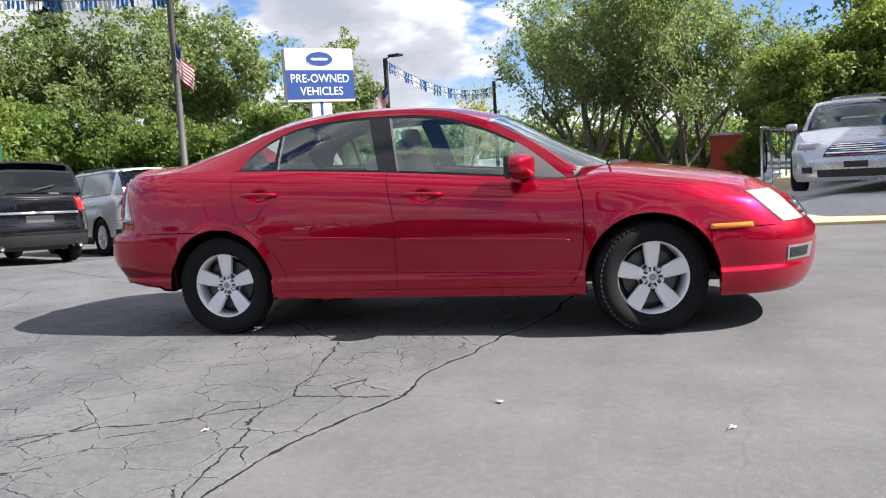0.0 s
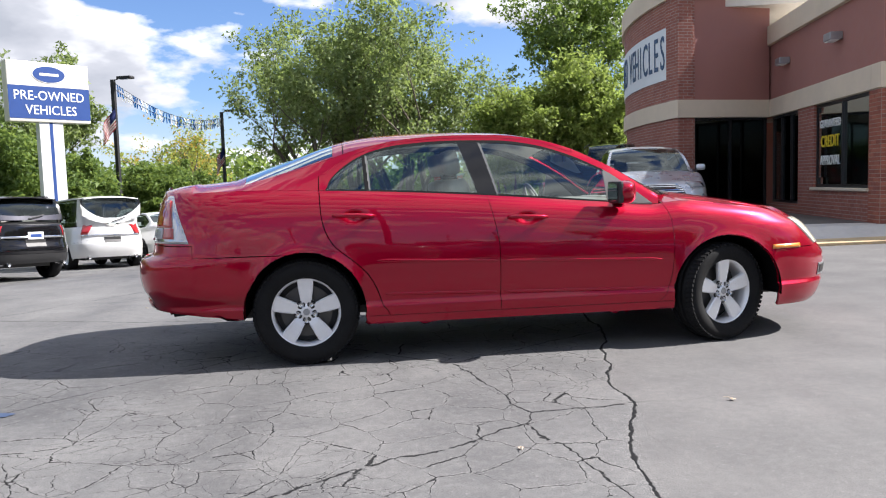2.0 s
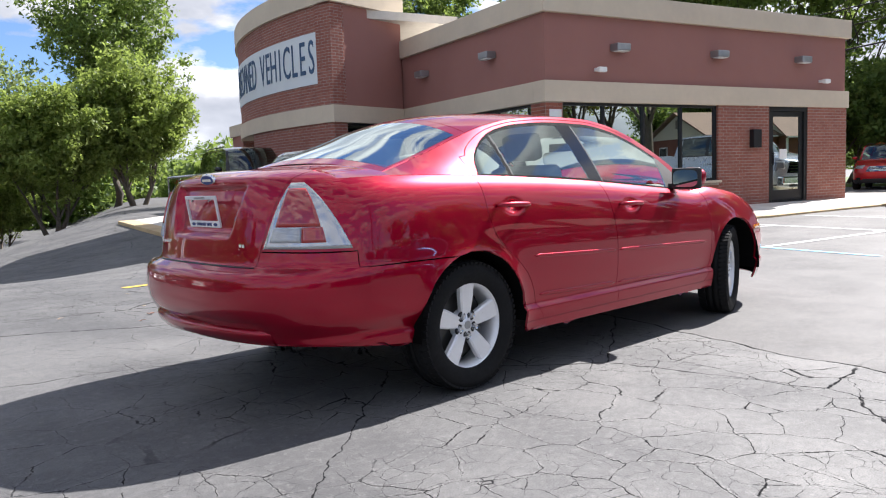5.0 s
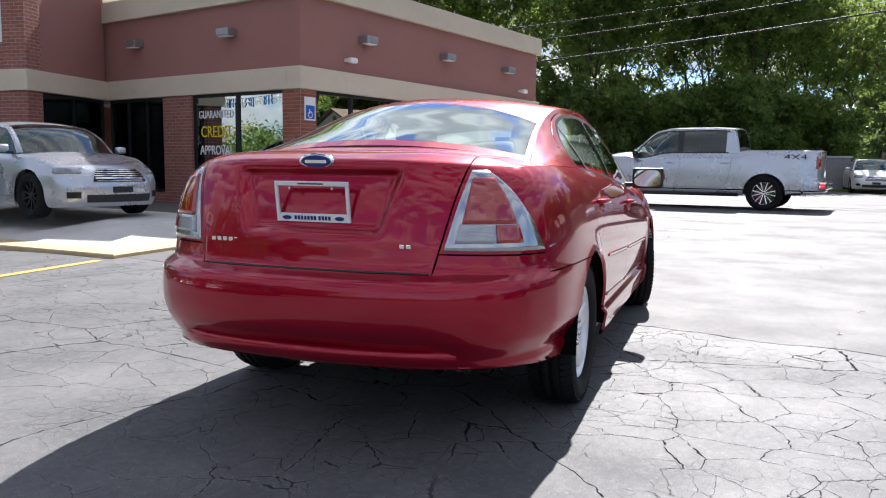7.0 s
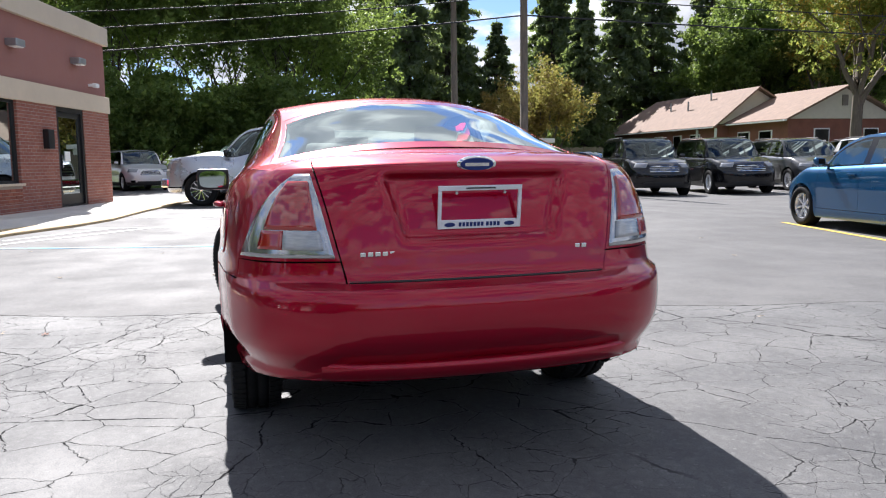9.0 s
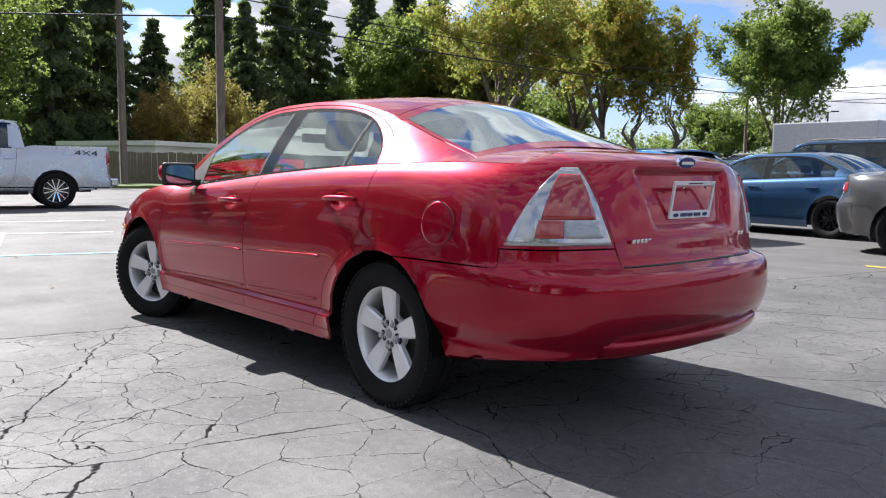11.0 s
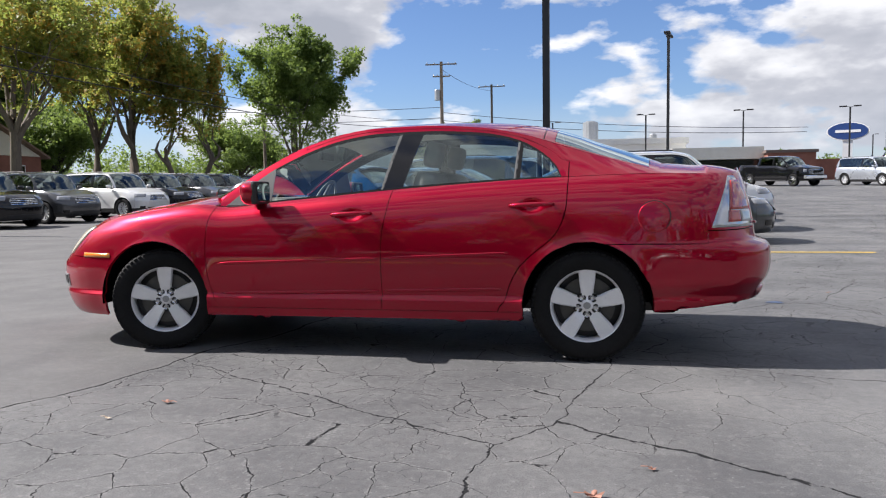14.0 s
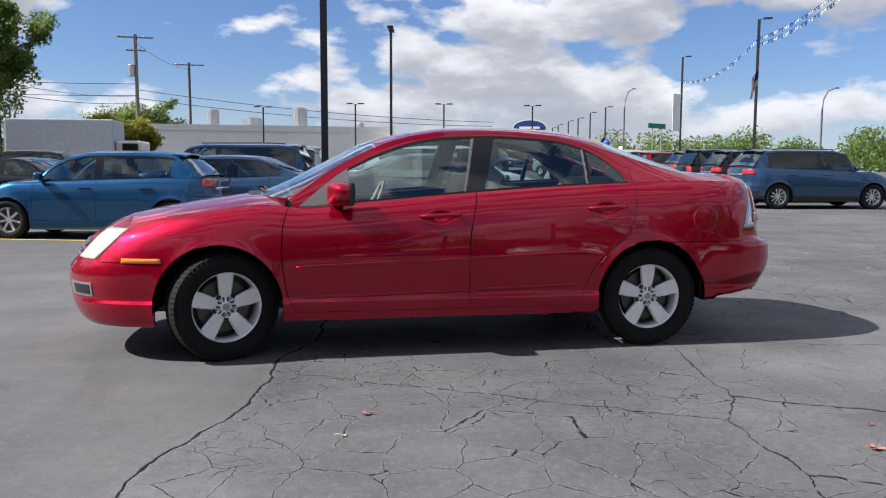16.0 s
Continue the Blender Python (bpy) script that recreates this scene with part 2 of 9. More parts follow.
    base = m.mix(m.ramp(smear, (0.52, 0.0), (0.72, 0.6)), base, (0.060, 0.060, 0.063))
    base = m.mix(m.math("MULTIPLY", m.ramp(fine, (0.38, 1.0), (0.56, 0.0)), 0.6), base, (0.035, 0.035, 0.037))
    base = m.mix(m.math("MULTIPLY", m.math("GREATER_THAN", m.sep(grit)[0], 0.985), 0.22), base, (0.30, 0.297, 0.29))
    mottle = m.noise(p, 24.0, 4.0, 0.65)
    base = m.mix(m.ramp(mottle, (0.36, 0.22), (0.50, 0.0)), base, (0.055, 0.054, 0.055))
    base = m.mix(m.ramp(mottle, (0.52, 0.0), (0.70, 0.28)), base, (0.20, 0.196, 0.19))
    base = m.mix(m.math("MULTIPLY", rim, 0.6), base, (0.27, 0.265, 0.255))
    base = m.mix(crack, base, (0.020, 0.020, 0.021))
    front = m.ramp(m.math("SUBTRACT", m.math("SUBTRACT", x, m.math("MULTIPLY", y, 0.27)), m.math("ADD", m.math("MULTIPLY", m.math("SUBTRACT", wob, 0.5), 0.45), 0.76)), (0.0, 0.0), (0.02, 1.0))
    base = m.mix(m.math("MULTIPLY", front, 0.35), base, (0.135, 0.130, 0.127))
    m.set(Base_Color=base, Roughness=m.ramp(m.math("ADD", m.math("MULTIPLY", mid, 0.6), m.math("MULTIPLY", smear, 0.4)), (0.35, 0.80), (0.65, 0.61)), Specular_IOR_Level=m.math("MULTIPLY", m.ramp(crack, (0.0, 0.37), (0.6, 0.0)), m.math("SUBTRACT", 1.0, m.math("MULTIPLY", front, 0.45))))
    h = m.math("SUBTRACT", m.math("ADD", m.math("MULTIPLY", fine, 0.22), m.math("MULTIPLY", mid, 0.10)), m.math("MULTIPLY", crack, 1.2))
    h = m.math("ADD", m.math("ADD", h, m.math("MULTIPLY", rim, 0.9)), m.math("MULTIPLY", mottle, 0.12))
    m.bump(h, 0.5, 0.008)
    return m.m


def brick_material(name, c1, c2, mortar, scale=1.0):
    m = Mat(name)
    uv = m.coord("UV")
    b = m.n.new("ShaderNodeTexBrick")
    m.l.new(uv, b.inputs["Vector"])
    b.inputs["Color1"].default_value, b.inputs["Color2"].default_value, b.inputs["Mortar"].default_value = (*c1, 1), (*c2, 1), (*mortar, 1)
    b.inputs["Scale"].default_value = 1.0
    b.inputs["Brick Width"].default_value, b.inputs["Row Height"].default_value = 0.203, 0.0677
    b.inputs["Mortar Size"].default_value, b.inputs["Mortar Smooth"].default_value = 0.0055, 0.2
    b.inputs["Bias"].default_value = -0.2
    n = m.noise(m.coord(), 3.0, 5.0)
    m.set(Base_Color=m.mix(m.ramp(n, (0.35, 0.0), (0.7, 0.35)), b.outputs["Color"], tuple(x * 0.6 for x in c1)), Roughness=0.85)
    m.bump(m.math("SUBTRACT", m.math("MULTIPLY", m.noise(m.coord(), 90.0, 4.0), 0.25), b.outputs["Fac"]), 0.6, 0.006)
    return m.m


def leaf_material(name, dark, lite, auto=None, share=0.0):
    m = Mat(name)
    r = m.n.new("ShaderNodeNewGeometry").outputs["Random Per Island"]
    big = m.noise(m.coord(), 0.45, 3.0)
    col = m.ramp(m.math("ADD", m.math("MULTIPLY", r, 0.6), m.math("MULTIPLY", big, 0.4)), (0.2, dark), (0.8, lite))
    if auto:
        col = m.mix(m.math("MULTIPLY", m.ramp(m.math("ADD", m.math("MULTIPLY", r, 0.35), m.math("MULTIPLY", big, 0.65)), (0.62 - share, 0.0), (0.70 - share * 0.5, 1.0)), 0.85), col, auto)
    m.set(Base_Color=col, Roughness=0.55, Specular_IOR_Level=0.3)
    tr = m.n.new("ShaderNodeBsdfTranslucent")
    m.l.new(m.mix(0.5, col, (0.36, 0.46, 0.10), "MIX"), tr.inputs[0])
    mx = m.n.new("ShaderNodeMixShader")
    mx.inputs[0].default_value = 0.50
    m.l.new(m.b.outputs[0], mx.inputs[1])
    m.l.new(tr.outputs[0], mx.inputs[2])
    m.l.new(mx.outputs[0], m.out.inputs[0])
    return m.m


def bark_material(name, c):
    m = Mat(name)
    p = m.coord()
    n = m.noise(m.scaled(p, 5, 5, 0.8), 3.0, 6.0, 0.65)
    m.set(Base_Color=m.ramp(n, (0.3, tuple(x * 0.5 for x in c)), (0.7, c)), Roughness=0.9)
    m.bump(n, 0.6, 0.03)
    return m.m


ASPHALT = asphalt_material()
CONCRETE = simple("concrete", (0.56, 0.53, 0.48), 0.85, 0, 0.16, 1.2, 0.3, 70)
CURB_PALE = simple("curb paint", (0.52, 0.385, 0.215), 0.8, 0, 0.2, 2.0, 0.3, 60)
GRASS = simple("grass", (0.085, 0.13, 0.03), 0.9, 0, 0.45, 0.8, 0.8, 30)
BRICK = brick_material("brick", (0.27, 0.090, 0.064), (0.34, 0.128, 0.092), (0.36, 0.31, 0.27))
STUCCO = simple("stucco", (0.31, 0.142, 0.118), 0.9, 0, 0.07, 0.7, 0.35, 120)
BEIGE = simple("limestone", (0.60, 0.51, 0.39), 0.85, 0, 0.08, 1.0, 0.25, 90)
BLACK_METAL = simple("black metal", (0.018, 0.018, 0.02), 0.4, 0.3, 0.2, 5)
GREY_METAL = simple("grey metal", (0.36, 0.37, 0.38), 0.42, 0.8, 0.12, 5)
STEEL = simple("steel", (0.6, 0.61, 0.62), 0.25, 1.0, 0.08, 5)
CHROME = simple("chrome", (0.82, 0.83, 0.85), 0.08, 1.0, 0.03, 5)
ALLOY = simple("alloy", (0.80, 0.805, 0.82), 0.32, 0.35, 0.06, 8)
DARK_ALLOY = simple("dark alloy", (0.02, 0.02, 0.022), 0.3, 0.5, 0.1, 8)
RUBBER = simple("rubber", (0.010, 0.010, 0.0105), 0.82, 0, 0.3, 7, 0.2, 90)
RUBBER.node_tree.nodes["Principled BSDF"].inputs["Specular IOR Level"].default_value = 0.2
TRIM_BLACK = simple("trim black", (0.012, 0.012, 0.013), 0.85, 0, 0.2, 6)
TRIM_BLACK.node_tree.nodes["Principled BSDF"].inputs["Specular IOR Level"].default_value = 0.08
BLACK_PLASTIC = simple("black plastic", (0.014, 0.014, 0.015), 0.5, 0, 0.2, 6, 0.1, 200)
GLOSS_BLACK = simple("gloss black", (0.006, 0.006, 0.007), 0.12, 0, 0.2, 6)
WHITE = simple("white paint", (0.78, 0.78, 0.77), 0.5, 0, 0.06, 3)
SIGN_BLUE = simple("sign blue", (0.02, 0.055, 0.2), 0.4, 0, 0.08, 3)
ROAD_YELLOW = simple("yellow line", (0.62, 0.42, 0.06), 0.75, 0, 0.25, 6, 0.4, 60)
ROAD_WHITE = simple("white line", (0.62, 0.63, 0.63), 0.75, 0, 0.22, 6, 0.4, 60)
ROAD_BLUE = simple("blue line", (0.16, 0.42, 0.62), 0.75, 0, 0.25, 6, 0.4, 60)
RED_PAINT = paint("red paint", (0.39, 0.002, 0.024), 0.2, 0.34, 0.66, 1.46)
SHADE_GLASS = glass("shade glass", (0.055, 0.06, 0.06), 4.6)
DARK_PANE = glass("dark pane", (0.10, 0.10, 0.10), 0.4, 0.0, 0.9)
CAR_GLASS = glass("car glass", (0.77, 0.88, 0.86), 0.9, 0.0, 1.5)
REAR_GLASS = glass("rear glass", (0.62, 0.75, 0.72), 1.7, 0.02, 1.8)
WELL_BLACK = simple("well black", (0.005, 0.005, 0.005), 0.95, 0, 0.2, 6)
WELL_BLACK.node_tree.nodes["Principled BSDF"].inputs["Specular IOR Level"].default_value = 0.03
PILLAR_BLACK = simple("pillar black", (0.005, 0.005, 0.006), 0.75, 0, 0.2, 6)
PILLAR_BLACK.node_tree.nodes["Principled BSDF"].inputs["Specular IOR Level"].default_value = 0.0
BARK = bark_material("bark", (0.16, 0.13, 0.10))
BARK_DARK = bark_material("dark bark", (0.085, 0.07, 0.055))
WOOD_POLE = bark_material("pole wood", (0.20, 0.165, 0.13))
LEAF = leaf_material("leaf", (0.035, 0.075, 0.016), (0.155, 0.23, 0.055))
LEAF_PALE = leaf_material("pale leaf", (0.075, 0.115, 0.042), (0.265, 0.32, 0.145))
LEAF_LIME = leaf_material("lime leaf", (0.09, 0.14, 0.025), (0.30, 0.36, 0.09))
LEAF_AUTUMN = leaf_material("autumn leaf", (0.13, 0.17, 0.03), (0.42, 0.40, 0.09), (0.50, 0.22, 0.03), 0.06)
LEAF_RUST = leaf_material("rust leaf", (0.15, 0.08, 0.025), (0.40, 0.25, 0.08))
LEAF_YELLOW = leaf_material("yellow leaf", (0.16, 0.13, 0.015), (0.42, 0.31, 0.04))
NEEDLE = leaf_material("needle", (0.03, 0.055, 0.03), (0.12, 0.16, 0.095))

# ---------------------------------------------------------------- mesh helpers
def part(name, bm, material, parent=None, label="", smooth=False):
    """Links a bmesh as one mesh object, under parent if one is given."""
    me = bpy.data.meshes.new(name)
    bm.to_mesh(me)
    bm.free()
    if smooth:
        me.shade_smooth()
    if material is not None:
        me.materials.append(material)
    ob = new(name, me)
    if parent is not None:
        ob.parent = parent
    if label:
        ob["label"] = label
    return ob


def thing(name, m, label, category, group="", kind=""):
    """An Empty at the base of a thing made of parts."""
    ob = new(name)
    ob.empty_display_size = 0.2
    ob.matrix_world = m
    return tagged(ob, label, category, group, kind)


def box(bm, x0, x1, y0, y1, z0, z1, m=None, bevel=0.0):
    r = bmesh.ops.create_cube(bm, size=1.0)["verts"]
    for v in r:
        v.co = Vector(((x0 + x1) / 2 + v.co.x * (x1 - x0), (y0 + y1) / 2 + v.co.y * (y1 - y0), (z0 + z1) / 2 + v.co.z * (z1 - z0)))
    if bevel:
        es = list({e for v in r for e in v.link_edges})
        r = bmesh.ops.bevel(bm, geom=es, offset=bevel, segments=2, affect="EDGES", profile=0.6)["verts"]
    if m is not None:
        bmesh.ops.transform(bm, matrix=m, verts=r)
    return r


def boxes(*dims, m=None, bevel=0.0):
    bm = bmesh.new()
    for d in dims:
        box(bm, *d, m=m, bevel=bevel)
    return bm


def tube(bm, pts, radii, sides=8, cap=True):
    """A tapered tube along points."""
    rings = []
    up = Vector((0.03, 0.02, 1)).normalized()
    for i, p in enumerate(pts):
        p = Vector(p)
        a = Vector(pts[max(0, i - 1)])
        b = Vector(pts[min(len(pts) - 1, i + 1)])
        d = (b - a).normalized()
        s = d.cross(up)
        if s.length < 1e-3:
            s = d.cross(Vector((1, 0, 0)))
        s.normalize()
        t = s.cross(d)
        r = radii[i] if isinstance(radii, (list, tuple)) else radii
        rings.append([bm.verts.new(p + (s * math.cos(k * math.tau / sides) + t * math.sin(k * math.tau / sides)) * r) for k in range(sides)])
    for A, B in zip(rings, rings[1:]):
        for k in range(sides):
            bm.faces.new((A[k], A[(k + 1) % sides], B[(k + 1) % sides], B[k]))
    if cap:
        bm.faces.new(rings[0])
        bm.faces.new(rings[-1][::-1])
    return rings


def lathe(bm, prof, n=32, axis="Y", centre=(0, 0, 0), close=False):
    """Turns (radius, along) pairs round an axis."""
    rings = []
    for r, a in prof:
        ring = []
        for k in range(n):
            c, s = math.cos(k * math.tau / n) * r, math.sin(k * math.tau / n) * r
            v = {"X": (a, c, s), "Y": (c, a, s), "Z": (c, s, a)}[axis]
            ring.append(bm.verts.new(Vector(v) + Vector(centre)))
        rings.append(ring)
    for A, B in zip(rings, rings[1:]):
        for k in range(n):
            bm.faces.new((A[k], A[(k + 1) % n], B[(k + 1) % n], B[k]))
    if close:
        bm.faces.new(rings[0])
        bm.faces.new(rings[-1][::-1])
    bmesh.ops.recalc_face_normals(bm, faces=bm.faces)
    return rings


def lerp_table(tab, x):
    """Linear look-up in rising (x, y) pairs."""
    return float(np.interp(x, [a for a, _ in tab], [b for _, b in tab]))


def smooth_table(tab, x):
    """Monotone smooth look-up in rising (x, y) pairs."""
    xs, ys = [a for a, _ in tab], [b for _, b in tab]
    if x <= xs[0]:
        return ys[0]
    if x >= xs[-1]:
        return ys[-1]
    n = len(xs)
    d = [(ys[i + 1] - ys[i]) / (xs[i + 1] - xs[i]) for i in range(n - 1)]
    t = [d[0]] + [0.0 if d[i - 1] * d[i] <= 0 else 2 * d[i - 1] * d[i] / (d[i - 1] + d[i]) for i in range(1, n - 1)] + [d[-1]]
    i = next(k for k in range(n - 1) if x <= xs[k + 1])
    h = xs[i + 1] - xs[i]
    s = (x - xs[i]) / h
    return ys[i] * (2 * s**3 - 3 * s**2 + 1) + h * t[i] * (s**3 - 2 * s**2 + s) + ys[i + 1] * (3 * s**2 - 2 * s**3) + h * t[i + 1] * (s**3 - s**2)


def ss(x):
    x = min(1.0, max(0.0, x))
    return x * x * (3 - 2 * x)


def text_part(name, body, size, material, parent, m, depth=0.004, label="", wide=1.0, align="CENTER"):
    """Lettering in the built-in font, as a mesh."""
    cu = bpy.data.curves.new(name, "FONT")
    cu.body, cu.size, cu.extrude, cu.align_x, cu.align_y = body, size, depth, align, "CENTER"
    cu.resolution_u = 3
    tmp = new(name + "_text", cu)
    bpy.context.view_layer.update()
    me = bpy.data.meshes.new_from_object(tmp.evaluated_get(bpy.context.evaluated_depsgraph_get()))
    bpy.data.objects.remove(tmp)
    bpy.data.curves.remove(cu)
    for v in me.vertices:
        v.co.x *= wide
    me.name = name
    me.materials.clear()
    me.materials.append(material)
    ob = new(name, me)
    ob.parent = parent
    ob.matrix_local = m
    if label:
        ob["label"] = label
    return ob


# ---------------------------------------------------------------- the lot's own axes
LOT_TURN = -14.3
LU = Vector((0.969, -0.247, 0))
LV = Vector((0.247, 0.969, 0))
CORNER = Vector((7.5, 5.8, 0))


def ground_z(x, y):
    """The lot is level at the car, climbs a little towards the building and the street, and falls away to the back."""
    rise = 0.10 * ss((x - 3) / 9) * ss((y + 14) / 9)
    k = ss((6 - x) / 14)
    south = (0.010 + 0.010 * k) * min(60.0, max(0.0, -y - 14 + 3 * k))
    west = ss((-3.5 - x) / 4.0)
    fall = 0.0525 * min(46.0, max(0.0, y)) * ss((7.0 + 0.42 * max(0.0, y - 24.0) - x) / 8.0) * ss((y - 4.5 + 3.0 * west) / (8.5 - 4.0 * west))
    return rise + south - fall

# ---------------------------------------------------------------- ground
def axis_steps():
    near = [i * 0.5 for i in range(-24, 25)]
    mid = [12 + i * 2.0 for i in range(1, 30)]
    far = [90, 120, 160, 220, 320, 480, 800, 1400]
    pos = mid + far
    return [-v for v in reversed(pos)] + near + pos


def build_ground():
    bm = bmesh.new()
    st = axis_steps()
    grid = [[bm.verts.new((x, y, ground_z(x, y))) for y in st] for x in st]
    for a, b in zip(grid, grid[1:]):
        for k in range(len(st) - 1):
            bm.faces.new((a[k], b[k], b[k + 1], a[k + 1]))
    return tagged(part("ground", bm, ASPHALT, smooth=True), "old grey cracked asphalt parking lot", "ground", kind="structure")


build_ground()


def flat_patch(name, outline, thick, material, label, category, lift=0.0, level=None):
    """A slab over an outline of plan points, with upright edges down into the ground."""
    bm = bmesh.new()
    top = [bm.verts.new((x, y, (ground_z(x, y) if level is None else level) + lift + thick)) for x, y in outline]
    low = [bm.verts.new((x, y, ground_z(x, y) - 0.6)) for x, y in outline]
    bm.faces.new(top)
    for k in range(len(top)):
        j = (k + 1) % len(top)
        bm.faces.new((top[k], low[k], low[j], top[j]))
    bmesh.ops.recalc_face_normals(bm, faces=bm.faces)
    return tagged(part(name, bm, material), label, category, kind="structure")


def lot(u, v):
    p = CORNER + LU * u + LV * v
    return (p.x, p.y)


# sidewalk round the building, with a pale painted kerb along its edge
EDGE = [(5.6, 22.0), (4.25, 15.2), (3.55, 12.0), (2.7, 8.3), (1.95, 4.95), (3.6, 4.95), (5.4, 4.85), (7.1, 4.6), (8.4, 4.05), (9.6, 3.35), (10.8, 2.9), (13.5, 2.55), (17.0, 1.95), (19.5, 1.4)]
WALK_Z = 0.24
inner = [(19.5, 12.0), (14.0, 22.0)]


def edge_lines():
    """The walk's edge, and lines set in from it: nearly flush with the lot at the edge, level by the building."""
    pts = [Vector((x, y, 0)) for x, y in EDGE]
    out = []
    for i, p in enumerate(pts):
        d = (pts[min(i + 1, len(pts) - 1)] - pts[max(i - 1, 0)]).normalized()
        n = Vector((d.y, -d.x, 0))
        if i == 4:
            n = Vector((-0.75, -0.75, 0))
        g = ground_z(p.x, p.y)
        lip = g + 0.05 + 0.05 * ss((p.y - 5.5) / 4) * (p.x < 6)
        out.append([(p, g - 0.3), (p, lip - 0.012), (p - n * 0.012, lip), (p - n * 0.5, lip + 0.012), (p - n * 0.504, lip + 0.004), (p - n * (2.8 if i <= 4 else 1.0), max(lip + 0.02, WALK_Z))])
    return out


LINES = edge_lines()
bm = bmesh.new()
rows = [[bm.verts.new((p.x, p.y, z)) for p, z in line[4:]] for line in LINES]
for A, B in zip(rows, rows[1:]):
    bm.faces.new((A[0], A[1], B[1], B[0]))
bm.faces.new([r[1] for r in rows] + [bm.verts.new((x, y, WALK_Z)) for x, y in inner])
bmesh.ops.recalc_face_normals(bm, faces=bm.faces)
tagged(part("pavement", bm, CONCRETE), "pale concrete walk round the brick building", "pavement", kind="structure")
bm = bmesh.new()
rows = [[bm.verts.new((p.x, p.y, z)) for p, z in line[:5]] for line in LINES]
for A, B in zip(rows, rows[1:]):
    for k in range(4):
        bm.faces.new((A[k], A[k + 1], B[k + 1], B[k]))
bmesh.ops.recalc_face_normals(bm, faces=bm.faces)
tagged(part("curb", bm, CURB_PALE), "buff painted concrete curb along the walk", "curb", kind="structure")


def stripe(a, b, width, material, label):
    """A painted line on the lot that follows its slope."""
    a, b = Vector((*a, 0)), Vector((*b, 0))
    d = (b - a).normalized()
    n = Vector((-d.y, d.x, 0)) * width / 2
    k = max(2, int((b - a).length / 0.8))
    bm = bmesh.new()
    rows = []
    for i in range(k + 1):
        p = a.lerp(b, i / k)
        rows.append([bm.verts.new((q.x, q.y, ground_z(q.x, q.y) + 0.005)) for q in (p - n, p + n)])
    for A, B in zip(rows, rows[1:]):
        bm.faces.new((A[0], B[0], B[1], A[1]))
    return tagged(part("parking_line", bm, material), label, "line", kind="structure")


YL, WL, BL = "worn yellow painted parking line", "worn white painted parking line", "pale blue painted parking line"
stripe((6.05, -8.15), (1.37, -7.02), 0.11, ROAD_YELLOW, YL)
stripe((-0.6, -6.75), (-5.2, -6.72), 0.11, ROAD_YELLOW, YL)
stripe((-0.9, 4.85), (1.75, 4.98), 0.11, ROAD_YELLOW, YL)
stripe((6.75, 4.45), (5.45, -0.6), 0.1, ROAD_BLUE, BL)
stripe((9.3, 3.3), (8.1, -1.2), 0.1, ROAD_WHITE, WL)
stripe((6.75, 4.25), (9.0, 2.0), 0.1, ROAD_WHITE, WL)
stripe((7.6, 4.0), (9.2, 2.6), 0.1, ROAD_WHITE, WL)
stripe((5.9, 0.9), (8.6, 0.2), 0.1, ROAD_WHITE, WL)
stripe((11.4, 2.6), (10.3, -1.8), 0.1, ROAD_WHITE, WL)

# ---------------------------------------------------------------- brick building
BASE = 0.24


def lot_matrix(u, v, z=0.0, turn=0.0):
    p = CORNER + LU * u + LV * v
    return Matrix.Translation((p.x, p.y, z)) @ pose(0, 0, 0, 0, 0, LOT_TURN + turn)


def uv_by_side(bm, run=None):
    """UVs in metres: along the wall and up."""
    lay = bm.loops.layers.uv.new("UVMap")
    for f in bm.faces:
        n = f.normal
        for lp in f.loops:
            c = lp.vert.co
            if abs(n.z) > 0.7:
                lp[lay].uv = (c.x, c.y)
            elif run is not None:
                lp[lay].uv = (run(c), c.z)
            else:
                lp[lay].uv = (c.x if abs(n.y) > abs(n.x) else c.y, c.z)


def wall_block(name, dims, material, parent, m, bevel=0.0):
    bm = boxes(*dims, bevel=bevel)
    bm.normal_update()
    uv_by_side(bm)
    ob = part(name, bm, material, parent)
    ob.matrix_local = m
    return ob


def wall_part(name, dims, material, parent, m, bevel=0.0):
    """Each stretch of a wall, band or ledge as a part of its own."""
    return [wall_block(name, [d], material, parent, m, bevel) for d in dims][0]


ID = Matrix.Identity(4)
building = thing("building", lot_matrix(0, 0), "single-storey red brick and stucco dealership building", "building")

# lower brick, with openings for windows and doors (x along the south face, y along the west face)
S_LEN, W_LEN = 9.05, 5.9
Z0, ZB0, ZB1, ZC0, ZC1 = BASE, 2.42, 2.82, 4.07, 4.5
SILL = 0.76
T = 0.32
south = [(0, 0.4, 0, T, Z0, ZB0), (0.4, 4.62, 0.0, T, Z0, SILL), (4.62, 6.25, 0, T, Z0, ZB0), (7.6, S_LEN, 0, T, Z0, ZB0)]
west = [(0, T, T, 0.45, Z0, ZB0), (0.0, T, 0.45, 3.05, Z0, SILL), (0, T, 3.05, 3.95, Z0, ZB0), (0.0, T, 3.95, W_LEN, Z0, 0.45)]
wall_part("wall", south + west + [(S_LEN - T, S_LEN, T, 8.0, Z0, ZB0)], BRICK, building, ID)
wall_part("stucco", [(0.03, S_LEN - 0.03, 0.03, T, ZB1, ZC0), (0.03, T, T, W_LEN + 2, ZB1, ZC0), (S_LEN - T, S_LEN - 0.03, T, 8.0, ZB1, ZC0)], STUCCO, building, ID)
